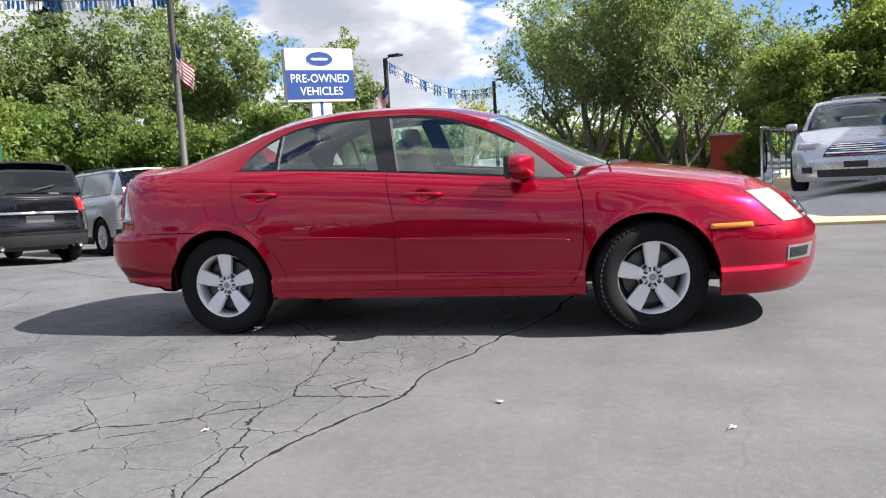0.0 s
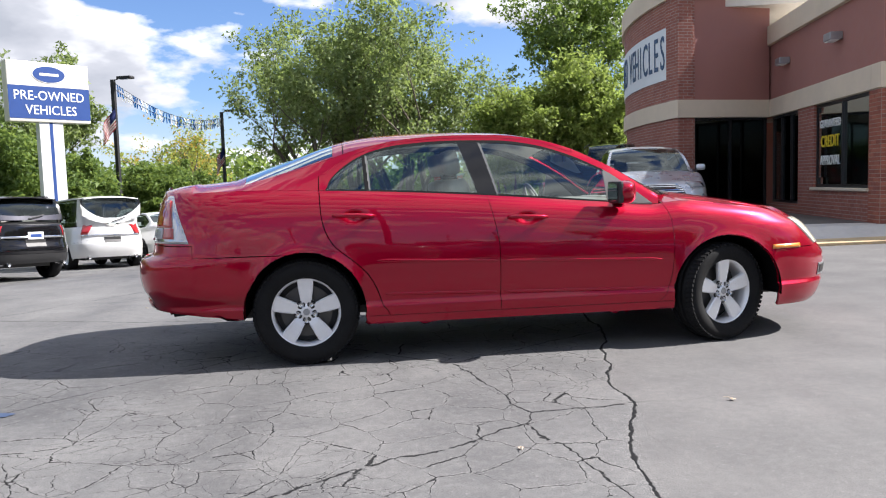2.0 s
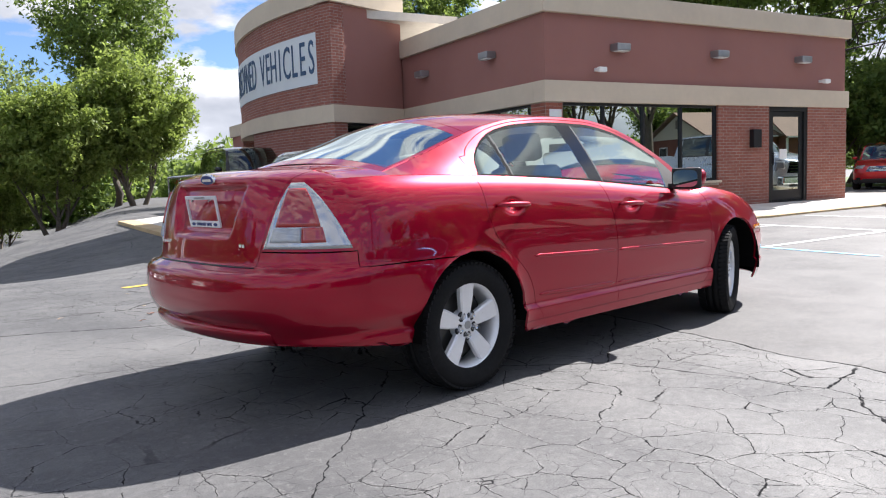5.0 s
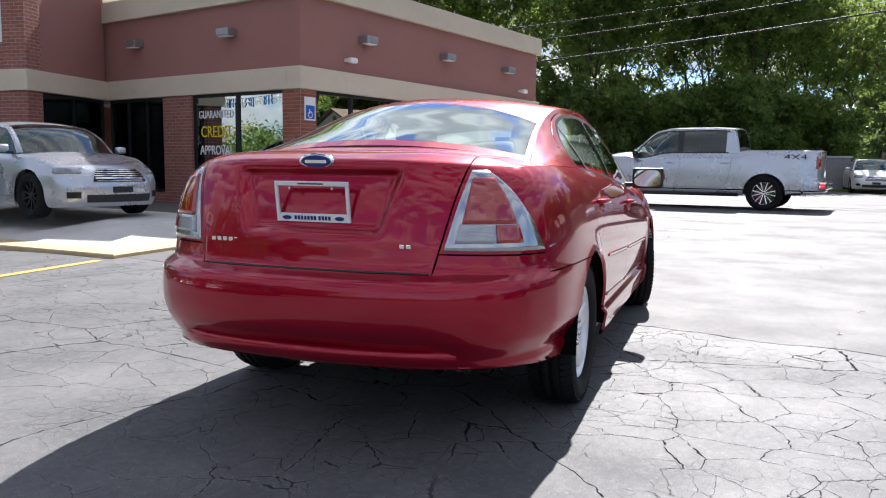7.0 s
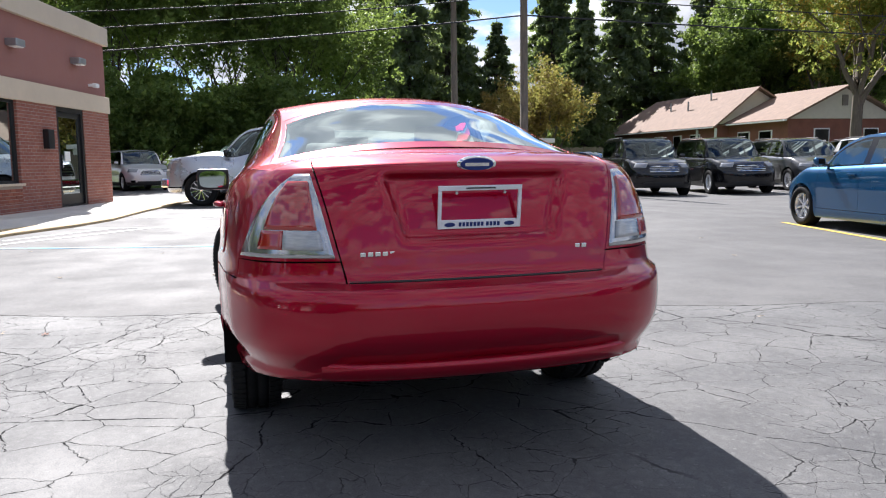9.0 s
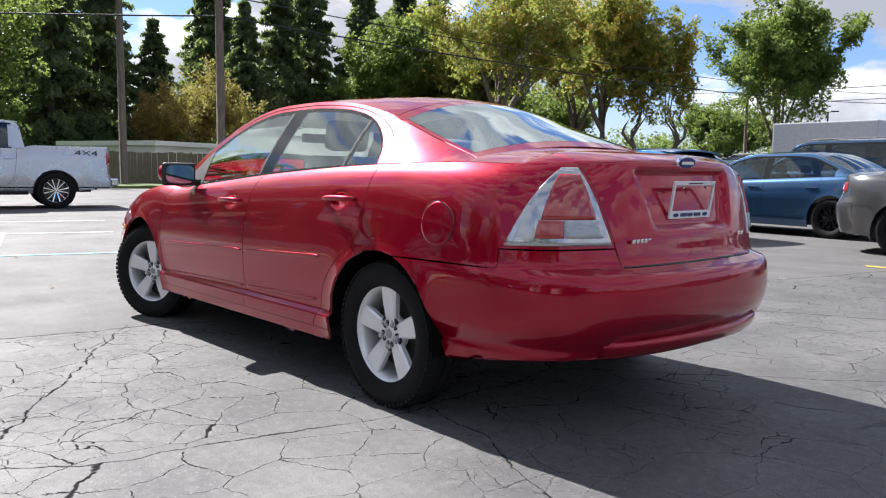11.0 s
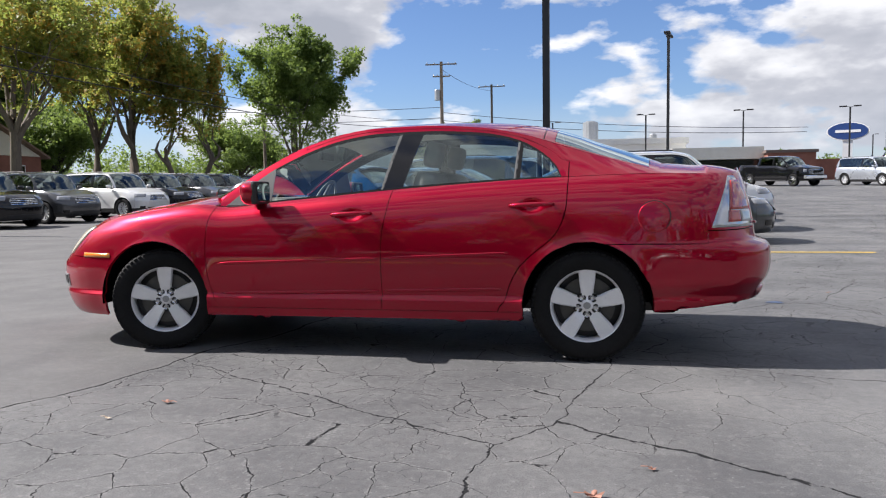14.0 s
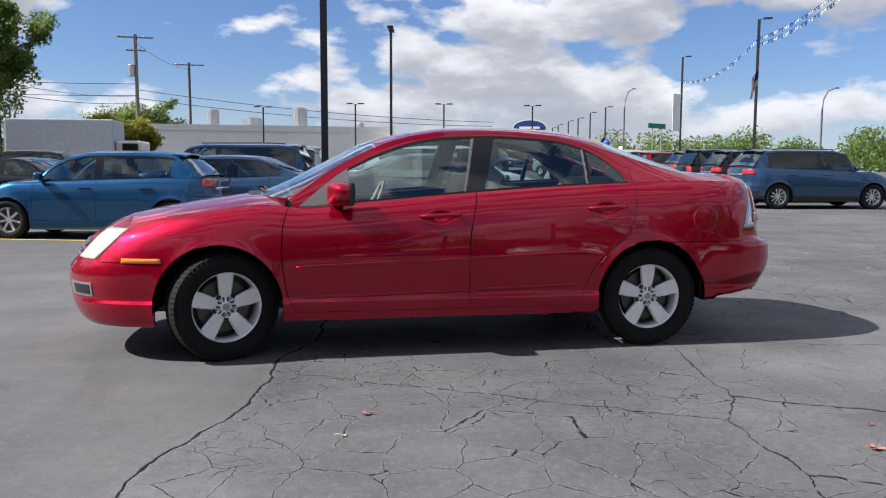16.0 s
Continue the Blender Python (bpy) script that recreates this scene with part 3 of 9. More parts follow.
wall_part("band", [(-0.04, S_LEN + 0.04, -0.04, T, ZB0, ZB1), (-0.04, T, T, W_LEN, ZB0, ZB1), (S_LEN - T, S_LEN + 0.04, T, 8.0, ZB0, ZB1)], BEIGE, building, ID, 0.012)
wall_part("cornice", [(-0.07, S_LEN + 0.07, -0.07, T, ZC0, ZC1), (-0.07, T, T, W_LEN + 2, ZC0, ZC1), (S_LEN - T, S_LEN + 0.07, T, 8.0, ZC0, ZC1)], BEIGE, building, ID, 0.015)
wall_part("roof", [(0.2, S_LEN - 0.2, 0.2, 8.0, ZC0 - 0.2, ZC0 - 0.05)], CONCRETE, building, ID)
wall_part("sill", [(0.36, 4.66, -0.06, 0.12, SILL, SILL + 0.05), (-0.06, 0.12, 0.42, 3.08, SILL, SILL + 0.05)], BEIGE, building, ID, 0.008)
wall_part("interior_wall", [(0.4, S_LEN - 0.4, 4.6, 4.7, Z0, ZB0), (4.9, 5.0, 0.4, 4.6, Z0, ZB0), (0.35, S_LEN - 0.3, 0.35, 7.6, ZB0 - 0.02, ZB0 + 0.05)], simple("inner wall", (0.3, 0.28, 0.25), 0.8), building, ID)


def window(u0, u1, n, z0, z1, m, name="window", glazing=None):
    """A storefront window: black frame, mullions and panes."""
    w = new(name)
    w.parent = building
    w.matrix_local = m
    f = 0.055
    part("frame", boxes((u0, u1, 0.06, 0.14, z0, z0 + f), (u0, u1, 0.06, 0.14, z1 - f, z1), (u0, u0 + f, 0.06, 0.14, z0 + f, z1 - f), (u1 - f, u1, 0.06, 0.14, z0 + f, z1 - f)), BLACK_METAL, w)
    for i in range(n):
        a = u0 + (u1 - u0) * i / n
        b = u0 + (u1 - u0) * (i + 1) / n
        if i:
            part("mullion", boxes((a - f / 2, a + f / 2, 0.055, 0.135, z0 + f, z1 - f)), BLACK_METAL, w)
        part("pane", boxes((a + f / 2, b - f / 2, 0.095, 0.101, z0 + f, z1 - f)), glazing or SHADE_GLASS, w)
    return w


TURN_W = pose(0, 0, 0, 0, 0, 90) @ Matrix.Diagonal((1, -1, 1, 1))
window(0.4, 4.62, 4, SILL + 0.05, ZB0, ID)
window(0.45, 3.05, 2, SILL + 0.05, ZB0, TURN_W)
window(3.95, W_LEN, 3, 0.45, ZB0, TURN_W, "storefront", DARK_PANE)


def door(u0, u1, z0, z1, m, leaf_label):
    d = new("door")
    d.parent = building
    d.matrix_local = m
    d["label"] = leaf_label
    part("frame", boxes((u0, u0 + 0.1, 0.02, 0.16, z0, z1), (u1 - 0.1, u1, 0.02, 0.16, z0, z1), (u0 + 0.1, u1 - 0.1, 0.02, 0.16, z1 - 0.1, z1), (u0 + 0.1, u1 - 0.1, 0.02, 0.16, z0, z0 + 0.03)), BLACK_METAL, d)
    part("leaf", boxes((u0 + 0.11, u0 + 0.21, 0.06, 0.11, z0 + 0.04, z1 - 0.11), (u1 - 0.21, u1 - 0.11, 0.06, 0.11, z0 + 0.04, z1 - 0.11), (u0 + 0.21, u1 - 0.21, 0.06, 0.11, z0 + 0.04, z0 + 0.28), (u0 + 0.21, u1 - 0.21, 0.06, 0.11, z1 - 0.22, z1 - 0.11)), BLACK_METAL, d)
    part("pane", boxes((u0 + 0.21, u1 - 0.21, 0.08, 0.087, z0 + 0.28, z1 - 0.22)), SHADE_GLASS, d)
    part("handle", boxes((u0 + 0.17, u0 + 0.19, 0.0, 0.05, z0 + 0.85, z0 + 1.15)), STEEL, d)
    part("notice", boxes((u0 + 0.45, u0 + 0.7, 0.066, 0.076, z0 + 1.0, z0 + 1.22)), WHITE, d)
    return d


door(6.25, 7.6, BASE, ZB0, ID, "black framed glass door with small notices")

# curved brick tower with the banner, and the dark recessed entrance beside it
TW = 8.6
P0 = Vector((-2.25, 5.0, 0))


def tower_curve(s):
    """Plan of the bowed front from its near pier (s = 0) to its far end (s = 1)."""
    return Vector((P0.x - 0.75 * (1 - (2 * s - 1) ** 2) + 0.25 * s, P0.y + TW * s, 0))


def bowed(name, z0, z1, out, material, s0=0.0, s1=1.0, thick=0.35, n=36):
    bm = bmesh.new()
    rows = []
    run = 0.0
    lay_run = []
    prev = None
    for i in range(n + 1):
        s = s0 + (s1 - s0) * i / n
        p = tower_curve(s)
        d = (tower_curve(s + 0.01) - tower_curve(s - 0.01)).normalized()
        nn = Vector((-d.y, d.x, 0))
        if prev is not None:
            run += (p - prev).length
        prev = p
        lay_run.append(run)
        rows.append([bm.verts.new(p + nn * o + Vector((0, 0, z))) for o, z in ((out, z0), (out, z1), (-thick, z1), (-thick, z0))])
    lay = bm.loops.layers.uv.new("UVMap")
    for i, (A, B) in enumerate(zip(rows, rows[1:])):
        for k in range(4):
            f = bm.faces.new((A[k], B[k], B[(k + 1) % 4], A[(k + 1) % 4]))
            for lp in f.loops:
                at = lay_run[i] if lp.vert in A else lay_run[i + 1]
                lp[lay].uv = (at, lp.vert.co.z)
    for cap in (rows[0], rows[-1][::-1]):
        f = bm.faces.new(cap)
        for lp in f.loops:
            lp[lay].uv = (lp.vert.co.x, lp.vert.co.z)
    bmesh.ops.recalc_face_normals(bm, faces=bm.faces)
    return part(name, bm, material, building)


TZ = 5.12
bowed("tower_wall", ZB1, TZ, 0.0, BRICK)
bowed("tower_band", ZB0, ZB1, 0.05, BEIGE)
bowed("tower_cornice", TZ, TZ + 0.5, 0.08, BEIGE)
bowed("tower_base", BASE, ZB0, 0.0, BRICK, 0.0, 0.52)
bowed("tower_base", BASE, ZB0, 0.0, BRICK, 0.9, 1.0)
# return wall of the tower: brick pier, stucco above, dark glazed entrance below
ang = math.degrees(math.atan2(W_LEN - P0.y, 0 - P0.x))
RET = Matrix.Translation(P0) @ pose(0, 0, 0, 0, 0, ang)
RL = math.hypot(W_LEN - P0.y, P0.x)
wall_part("pier", [(0, 0.42, 0, 0.5, BASE, TZ)], BRICK, building, RET)
wall_part("stucco", [(0.42, RL, 0.04, 0.35, ZB1, TZ)], STUCCO, building, RET)
wall_part("band", [(-0.05, RL, -0.05, 0.35, ZB0, ZB1)], BEIGE, building, RET, 0.012)
wall_part("cornice", [(-0.08, RL, -0.08, 0.35, TZ, TZ + 0.5)], BEIGE, building, RET, 0.015)
window(0.42, RL - 0.05, 2, BASE + 0.05, ZB0, RET, "entrance", DARK_PANE)
wall_part("interior_floor", [(-2.0, 8.5, 0.4, 13, BASE - 0.1, BASE + 0.004)], simple("inner floor", (0.12, 0.11, 0.1), 0.7), building, ID)
wall_part("tower_back", [(1.2, 1.5, W_LEN + 2, P0.y + TW, BASE, TZ + 0.3), (-1.8, 1.5, P0.y + TW - 0.3, P0.y + TW, BASE, TZ + 0.3)], STUCCO, building, ID)
wall_part("tower_roof", [(-1.9, 1.4, W_LEN - 0.4, P0.y + TW, TZ - 0.2, TZ)], CONCRETE, building, ID)
# lower wing beyond the tower
wall_part("wing", [(-0.6, 6.0, P0.y + TW, P0.y + TW + 7, BASE, 3.0)], STUCCO, building, ID)
wall_part("wing_cornice", [(-0.7, 6.1, P0.y + TW, P0.y + TW + 7.1, 3.0, 3.45)], BEIGE, building, ID)

# ---------------------------------------------------------------- building: lamps, signs, rail
def wall_lamp(u, z, m):
    l = new("wall_lamp")
    l.parent = building
    l.matrix_local = m @ Matrix.Translation((u, 0, z))
    part("housing", boxes((-0.17, 0.17, -0.20, 0.03, -0.06, 0.08), bevel=0.02), GREY_METAL, l)
    part("lens", boxes((-0.14, 0.14, -0.18, -0.03, -0.075, -0.061)), WHITE, l)


def wall_camera(u, z, m):
    c = new("security_camera")
    c.parent = building
    c.matrix_local = m @ Matrix.Translation((u, 0, z))
    part("bracket", boxes((-0.03, 0.03, -0.1, 0.03, -0.02, 0.04)), WHITE, c)
    part("body", boxes((-0.07, 0.13, -0.18, -0.08, -0.05, 0.05), bevel=0.025), WHITE, c, "white security camera")


for u in (1.79, 4.57, 7.31):
    wall_lamp(u, 3.48, ID)
for u in (1.85, 4.75):
    wall_lamp(u, 3.53, TURN_W)
wall_camera(1.24, 3.04, ID)
wall_camera(8.06, 3.02, ID)
part("letter_box", boxes((5.6, 5.86, -0.12, 0.0, 1.5, 1.9), bevel=0.01), BLACK_METAL, building, "black wall letter box")
ws_ = new("parking_sign")
ws_.parent = building
part("panel", boxes((0.08, 0.36, -0.02, -0.004, 1.86, 2.28)), WHITE, ws_)
part("symbol_field", boxes((0.11, 0.33, -0.026, -0.0205, 1.89, 2.13)), simple("access blue", (0.01, 0.09, 0.42), 0.4), ws_, "blue access sign")
bm = bmesh.new()
lathe(bm, [(0.045, 0), (0.062, 0)], 20, "Y", (0.215, -0.028, 1.965))
box(bm, 0.19, 0.212, -0.0285, -0.0275, 1.98, 2.06)
part("symbol", bm, WHITE, ws_)
# painted offer on the inside of the west window
W_TEXT = Matrix(((0, 0, -1, 0), (-1, 0, 0, 0), (0, 1, 0, 0), (0, 0, 0, 1)))
poster = new("window_poster")
poster.parent = building
poster.matrix_local = TURN_W
part("sheet", boxes((1.82, 2.95, 0.075, 0.080, 1.0, 2.25)), SHADE_GLASS, poster)
OFFER_Y = simple("offer yellow", (0.75, 0.55, 0.02), 0.6)


def west_text(body_, size, mat, v, z, wide):
    return text_part("lettering", body_, size, mat, building, Matrix.Translation((0.068, v, z)) @ W_TEXT, 0.003, "hand-painted window lettering", wide)


west_text("GUARANTEED", 0.22, WHITE, 2.38, 2.02, 0.72)
west_text("CREDIT", 0.32, OFFER_Y, 2.38, 1.68, 0.85)
west_text("APPROVAL", 0.26, WHITE, 2.38, 1.32, 0.78)
# banner on the bowed tower
bowed("banner", 3.34, 4.52, 0.022, simple("banner white", (0.66, 0.70, 0.72), 0.6, 0, 0.04, 2), 0.035, 0.93, thick=-0.012)
LETTER = simple("banner navy", (0.03, 0.08, 0.17), 0.6)
BAN = "PREOWNED VEHICLES"
S0, S1 = 0.78, 0.06
for k, ch in enumerate(BAN):
    if ch == " ":
        continue
    s = S0 + (S1 - S0) * (k + 0.5) / len(BAN)
    p = tower_curve(s)
    d = (tower_curve(s - 0.01) - tower_curve(s + 0.01)).normalized()
    nn = Vector((d.y, -d.x, 0))
    rot = Matrix((d, Vector((0, 0, 1)), nn)).transposed().to_4x4()
    text_part("letter", ch, 1.12, LETTER, building, Matrix.Translation(p + nn * 0.032 + Vector((0, 0, 3.93))) @ rot, 0.004, wide=0.52)
for nm, s, rx, mat in (("oval", 0.86, 0.30, SIGN_BLUE),):
    p = tower_curve(s)
    d = (tower_curve(s - 0.01) - tower_curve(s + 0.01)).normalized()
    nn = Vector((d.y, -d.x, 0))
    bm = bmesh.new()
    bmesh.ops.create_circle(bm, cap_ends=True, radius=0.26, segments=28)
    ob = part(nm, bm, mat, building)
    ob.matrix_local = Matrix.Translation(p + nn * 0.034 + Vector((0, 0, 3.75))) @ Matrix((d, Vector((0, 0, 1)), nn)).transposed().to_4x4() @ Matrix.Diagonal((1.2, 0.7, 1, 1))

# steel guard rail with glass panels on the walk
rail_t = thing("guard_rail", pose(3.45, 10.1, WALK_Z, 0, 0, LOT_TURN + 90), "stainless steel guard rail with glass panels", "rail")
for k in range(6):
    bm = bmesh.new()
    tube(bm, [(k * 1.5, 0, 0), (k * 1.5, 0, 1.08)], 0.025, 10)
    part("post", bm, STEEL, rail_t, smooth=True)
    if k < 5:
        part("pane", boxes((k * 1.5 + 0.05, k * 1.5 + 1.45, -0.005, 0.005, 0.08, 1.0)), CAR_GLASS, rail_t)
bm = bmesh.new()
tube(bm, [(0, 0, 1.08), (7.5, 0, 1.08)], 0.03, 10)
part("handrail", bm, STEEL, rail_t, smooth=True)

# ---------------------------------------------------------------- body surfaces shared by all cars
class Body:
    """A car body as smooth functions: plan outline by height, shoulder line, bonnet, boot and cabin."""

    def __init__(self, **k):
        self.half, self.m = k["half"], k.get("m", 2.2)
        self.mr = k.get("mr", self.m)
        self.lid_line, self.lid_f = k.get("lid_line"), k.get("lid_f", 0.8)
        self.nf, self.nr = k.get("nf", 6.5), k.get("nr", 7.2)
        self.xf, self.xr = k["xf"], k["xr"]
        self.sh, self.hood, self.deck = k["sh"], k["hood"], k["deck"]
        self.lower, self.upper, self.zm = k["lower"], k["upper"], k.get("zm", 0.60)
        self.xcf, self.xcr = k["xcf"], k["xcr"]
        self.bot = k["bot"]
        self.arches = k["arches"]
        self.levels = k["levels"]
        self.vs = k.get("vs", [0.1 * i for i in range(1, 11)])
        self.seams = k["seams"]
        self.counts = k["counts"]
        self.dent = k.get("dent")
        self.shoulder = k.get("shoulder")
        self.ends = k.get("ends", [0, 0.15, 0.3, 0.45, 0.58, 0.7, 0.8, 0.88, 0.95, 1.0])

    def factor(self, x, z, top):
        if z <= self.zm:
            return smooth_table(self.lower, z)
        v = min(1.0, (z - self.zm) / max(0.01, top - self.zm))
        return self.shoulder(v) if self.shoulder else smooth_table(self.upper, v)

    def flare(self, x, z):
        add = 0.0
        for cx, cz, r in self.arches:
            d = math.hypot(x - cx, z - cz) - r
            if z > 0.2:
                add = max(add, 0.012 * math.exp(-max(0.0, d) / 0.035))
        return add

    def width(self, x, z, top):
        a = smooth_table(self.xf, z) if x > 0 else -smooth_table(self.xr, z)
        n = self.nf if x > 0 else self.nr
        e = max(0.0, 1 - (abs(x) / a) ** n)
        return self.half * self.factor(x, z, top) * e ** (1 / (self.m if x > 0 else self.mr))

    def top(self, x):
        return smooth_table(self.sh, x)

    def at(self, q, z=None, v=None):
        """A point of the left side: q -1..0 round the tail, 0..1 along the side, 1..2 round the nose."""
        if q < 0 or q > 1:
            front = q > 1
            f = (2 - q) if front else (q + 1)
            xc = self.xcf if front else self.xcr
            xe = smooth_table(self.xf, 0.72) if front else smooth_table(self.xr, 0.95)
            top = self.top(xc + (xe - xc) * (1 - f * f))
            if z is None:
                z = self.zm + (top - self.zm) * v
            y = f * self.width(xc, z, top)
            a = smooth_table(self.xf, z) if front else -smooth_table(self.xr, z)
            n = self.nf if front else self.nr
            x = a * max(0.0, 1 - (abs(y) / (self.half * self.factor(xc, z, top))) ** (self.m if front else self.mr)) ** (1 / n)
            p = Vector((x if front else -x, y, z))
            return p + self.dent(p, True) if self.dent else p
        x = self.xcr + (self.xcf - self.xcr) * q
        return self.side(x, z, v)

    def side(self, x, z=None, v=None):
        top = self.top(x)
        if z is None:
            z = self.zm + (top - self.zm) * v
        p = Vector((x, self.width(x, z, top) + self.flare(x, z), z))
        return p + self.dent(p, False) if self.dent else p

    def q_of(self, x, z):
        """The place round the outline at which the left side has this x."""
        a, b = -1.0, 2.0
        for _ in range(40):
            c = (a + b) / 2
            if self.at(c, z=z).x < x:
                a = c
            else:
                b = c
        return (a + b) / 2

    def lean(self, f, z):
        """Moves the columns of the tail so that one of them follows the edge of the boot lid."""
        if not self.lid_line:
            return f
        fs = lerp_table(self.lid_line, z) / self.width(self.xcr, z, self.top(-2.2))
        return f * fs / self.lid_f if f <= self.lid_f else 1 - (1 - f) * (1 - fs) / (1 - self.lid_f)

    def grid(self):
        """Columns of points up the left side, the panel of each strip, and the row heights."""
        rows = [("z", z) for z in self.levels] + [("v", v) for v in self.vs]
        cols, tags = [], []

        def q_col(q):
            out = []
            for kind, k in rows:
                if q < 0:
                    p = self.at(q, z=k) if kind == "z" else self.at(q, v=k)
                    q_ = self.lean(q + 1, p.z) - 1
                    p = self.at(q_, z=k) if kind == "z" else self.at(q_, v=k)
                else:
                    p = self.at(q, z=k) if kind == "z" else self.at(q, v=k)
                if kind == "z" and k < smooth_table(self.bot, p.x):
                    p = self.at(q, z=smooth_table(self.bot, p.x))
                out.append(p)
            return out

        def s_col(i, t):
            out = []
            for kind, k in rows:
                def xat(z):
                    a = self.xcr if i == 0 else smooth_table(self.seams[i - 1], z)
                    b = self.xcf if i == len(self.seams) else smooth_table(self.seams[i], z)
                    return a + (b - a) * t
                if kind == "z":
                    x = xat(k)
                    out.append(self.side(x, z=max(k, smooth_table(self.bot, x))))
                else:
                    x = xat(self.zm + 0.4 * k)
                    x = xat(self.zm + (self.top(x) - self.zm) * k)
                    out.append(self.side(x, v=k))
            return out

        for f in self.ends[:-1]:
            cols.append(q_col(f - 1))
            tags.append("tail")
        for i, n in enumerate(self.counts):
            for k in range(n):
                cols.append(s_col(i, k / n))
                tags.append(i)
        for f in reversed(self.ends):
            cols.append(q_col(2 - f))
            tags.append("nose")
        return cols, tags, rows


class Shell:
    """Collects points and tagged faces, welds them and makes one mesh per panel, with normals that run on across the joints."""

    def __init__(self):
        self.v, self.f, self.t, self.key = [], [], [], {}

    def vert(self, p):
        k = (round(p[0], 4), round(p[1], 4), round(p[2], 4))
        if k not in self.key:
            self.key[k] = len(self.v)
            self.v.append(tuple(p))
        return self.key[k]

    def face(self, pts, tag):
        ids = []
        for p in pts:
            i = self.vert(p)
            if i not in ids:
                ids.append(i)
        if len(ids) > 2:
            self.f.append(ids)
            self.t.append(tag)

    def both(self, pts, tag, mirror=True, one=False):
        """A face on the left side and its mirror on the right; one: both belong to the same panel."""
        self.face(pts, tag if one else tag + ".L")
        if mirror:
            self.face([(p[0], -p[1], p[2]) for p in reversed(pts)], tag if one else tag + ".R")

    def normals(self):
        V = np.array(self.v)
        N = np.zeros_like(V)
        for ids in self.f:
            p = V[ids]
            n = np.zeros(3)
            for k in range(1, len(ids) - 1):
                n += np.cross(p[k] - p[0], p[k + 1] - p[0])
            for i in ids:
                N[i] += n
        L = np.linalg.norm(N, axis=1, keepdims=True)
        return V, N / np.maximum(L, 1e-9)

    def panels(self):
        return sorted(set(self.t))

    def mesh(self, name, tag, V, N, gap=0.0022, rim=0.012):
        faces = [ids for ids, t in zip(self.f, self.t) if t == tag]
        used = sorted({i for ids in faces for i in ids})
        loc = {i: k for k, i in enumerate(used)}
        P = [Vector(V[i]) for i in used]
        nn = [Vector(N[i]) for i in used]
        cnt = {}
        for ids in faces:
            for a, b in zip(ids, ids[1:] + ids[:1]):
                cnt.setdefault((min(a, b), max(a, b)), []).append((a, b, ids))
        edge = [(a, b, ids) for es in cnt.values() if len(es) == 1 for a, b, ids in es]
        move = {}
        for a, b, ids in edge:
            c = sum((Vector(V[i]) for i in ids), Vector()) / len(ids)
            d = (Vector(V[b]) - Vector(V[a]))
            if d.length < 1e-6:
                continue
            d.normalize()
            w = c - Vector(V[a])
            w -= d * w.dot(d)
            if w.length > 1e-6:
                w.normalize()
                for i in (a, b):
                    move.setdefault(i, []).append(w)
        for i, ws in move.items():
            w = sum(ws, Vector())
            if w.length > 1e-6 and gap:
                P[loc[i]] += w.normalized() * gap
        F = [[loc[i] for i in ids] for ids in faces]
        if rim:
            low = {}
            for a, b, _ in edge:
                for i in (a, b):
                    if i not in low:
                        low[i] = len(P)
                        P.append(P[loc[i]] - nn[loc[i]] * rim)
                        nn.append(nn[loc[i]])
                F.append([loc[b], loc[a], low[a], low[b]])
        me = bpy.data.meshes.new(name)
        me.from_pydata([tuple(p) for p in P], [], F)
        me.shade_smooth()
        me.normals_split_custom_set_from_vertices([tuple(n) for n in nn])
        return me


def panel(shell, V, N, tag, name, material, parent, label="", gap=0.0022, rim=0.012):
    me = shell.mesh(name, tag, V, N, gap, rim)
    me.materials.append(material)
    ob = new(name, me)
    ob.parent = parent
    if label:
        ob["label"] = label
    return ob


def arch_filter(body, quad):
    """Drops faces inside a wheel arch and pulls the edge points of the rest on to its rim."""
    out = []
    for cx, cz, r in body.arches:
        ins = [math.hypot(p.x - cx, p.z - cz) < r or (abs(p.x - cx) < r and p.z < cz - 0.02) for p in quad]
        if all(ins):
            return None
        if any(ins):
            for p, i in zip(quad, ins):
                if i:
                    if p.z < cz - 0.05:
                        x = cx + math.copysign(r, p.x - cx)
                        q = body.side(x, z=p.z)
                    else:
                        d = Vector((p.x - cx, 0, p.z - cz))
                        d = d.normalized() * r if d.length > 1e-6 else Vector((0, 0, r))
                        q = body.side(cx + d.x, z=cz + d.z)
                    out.append(q)
                else:
                    out.append(p)
            return out
    return quad


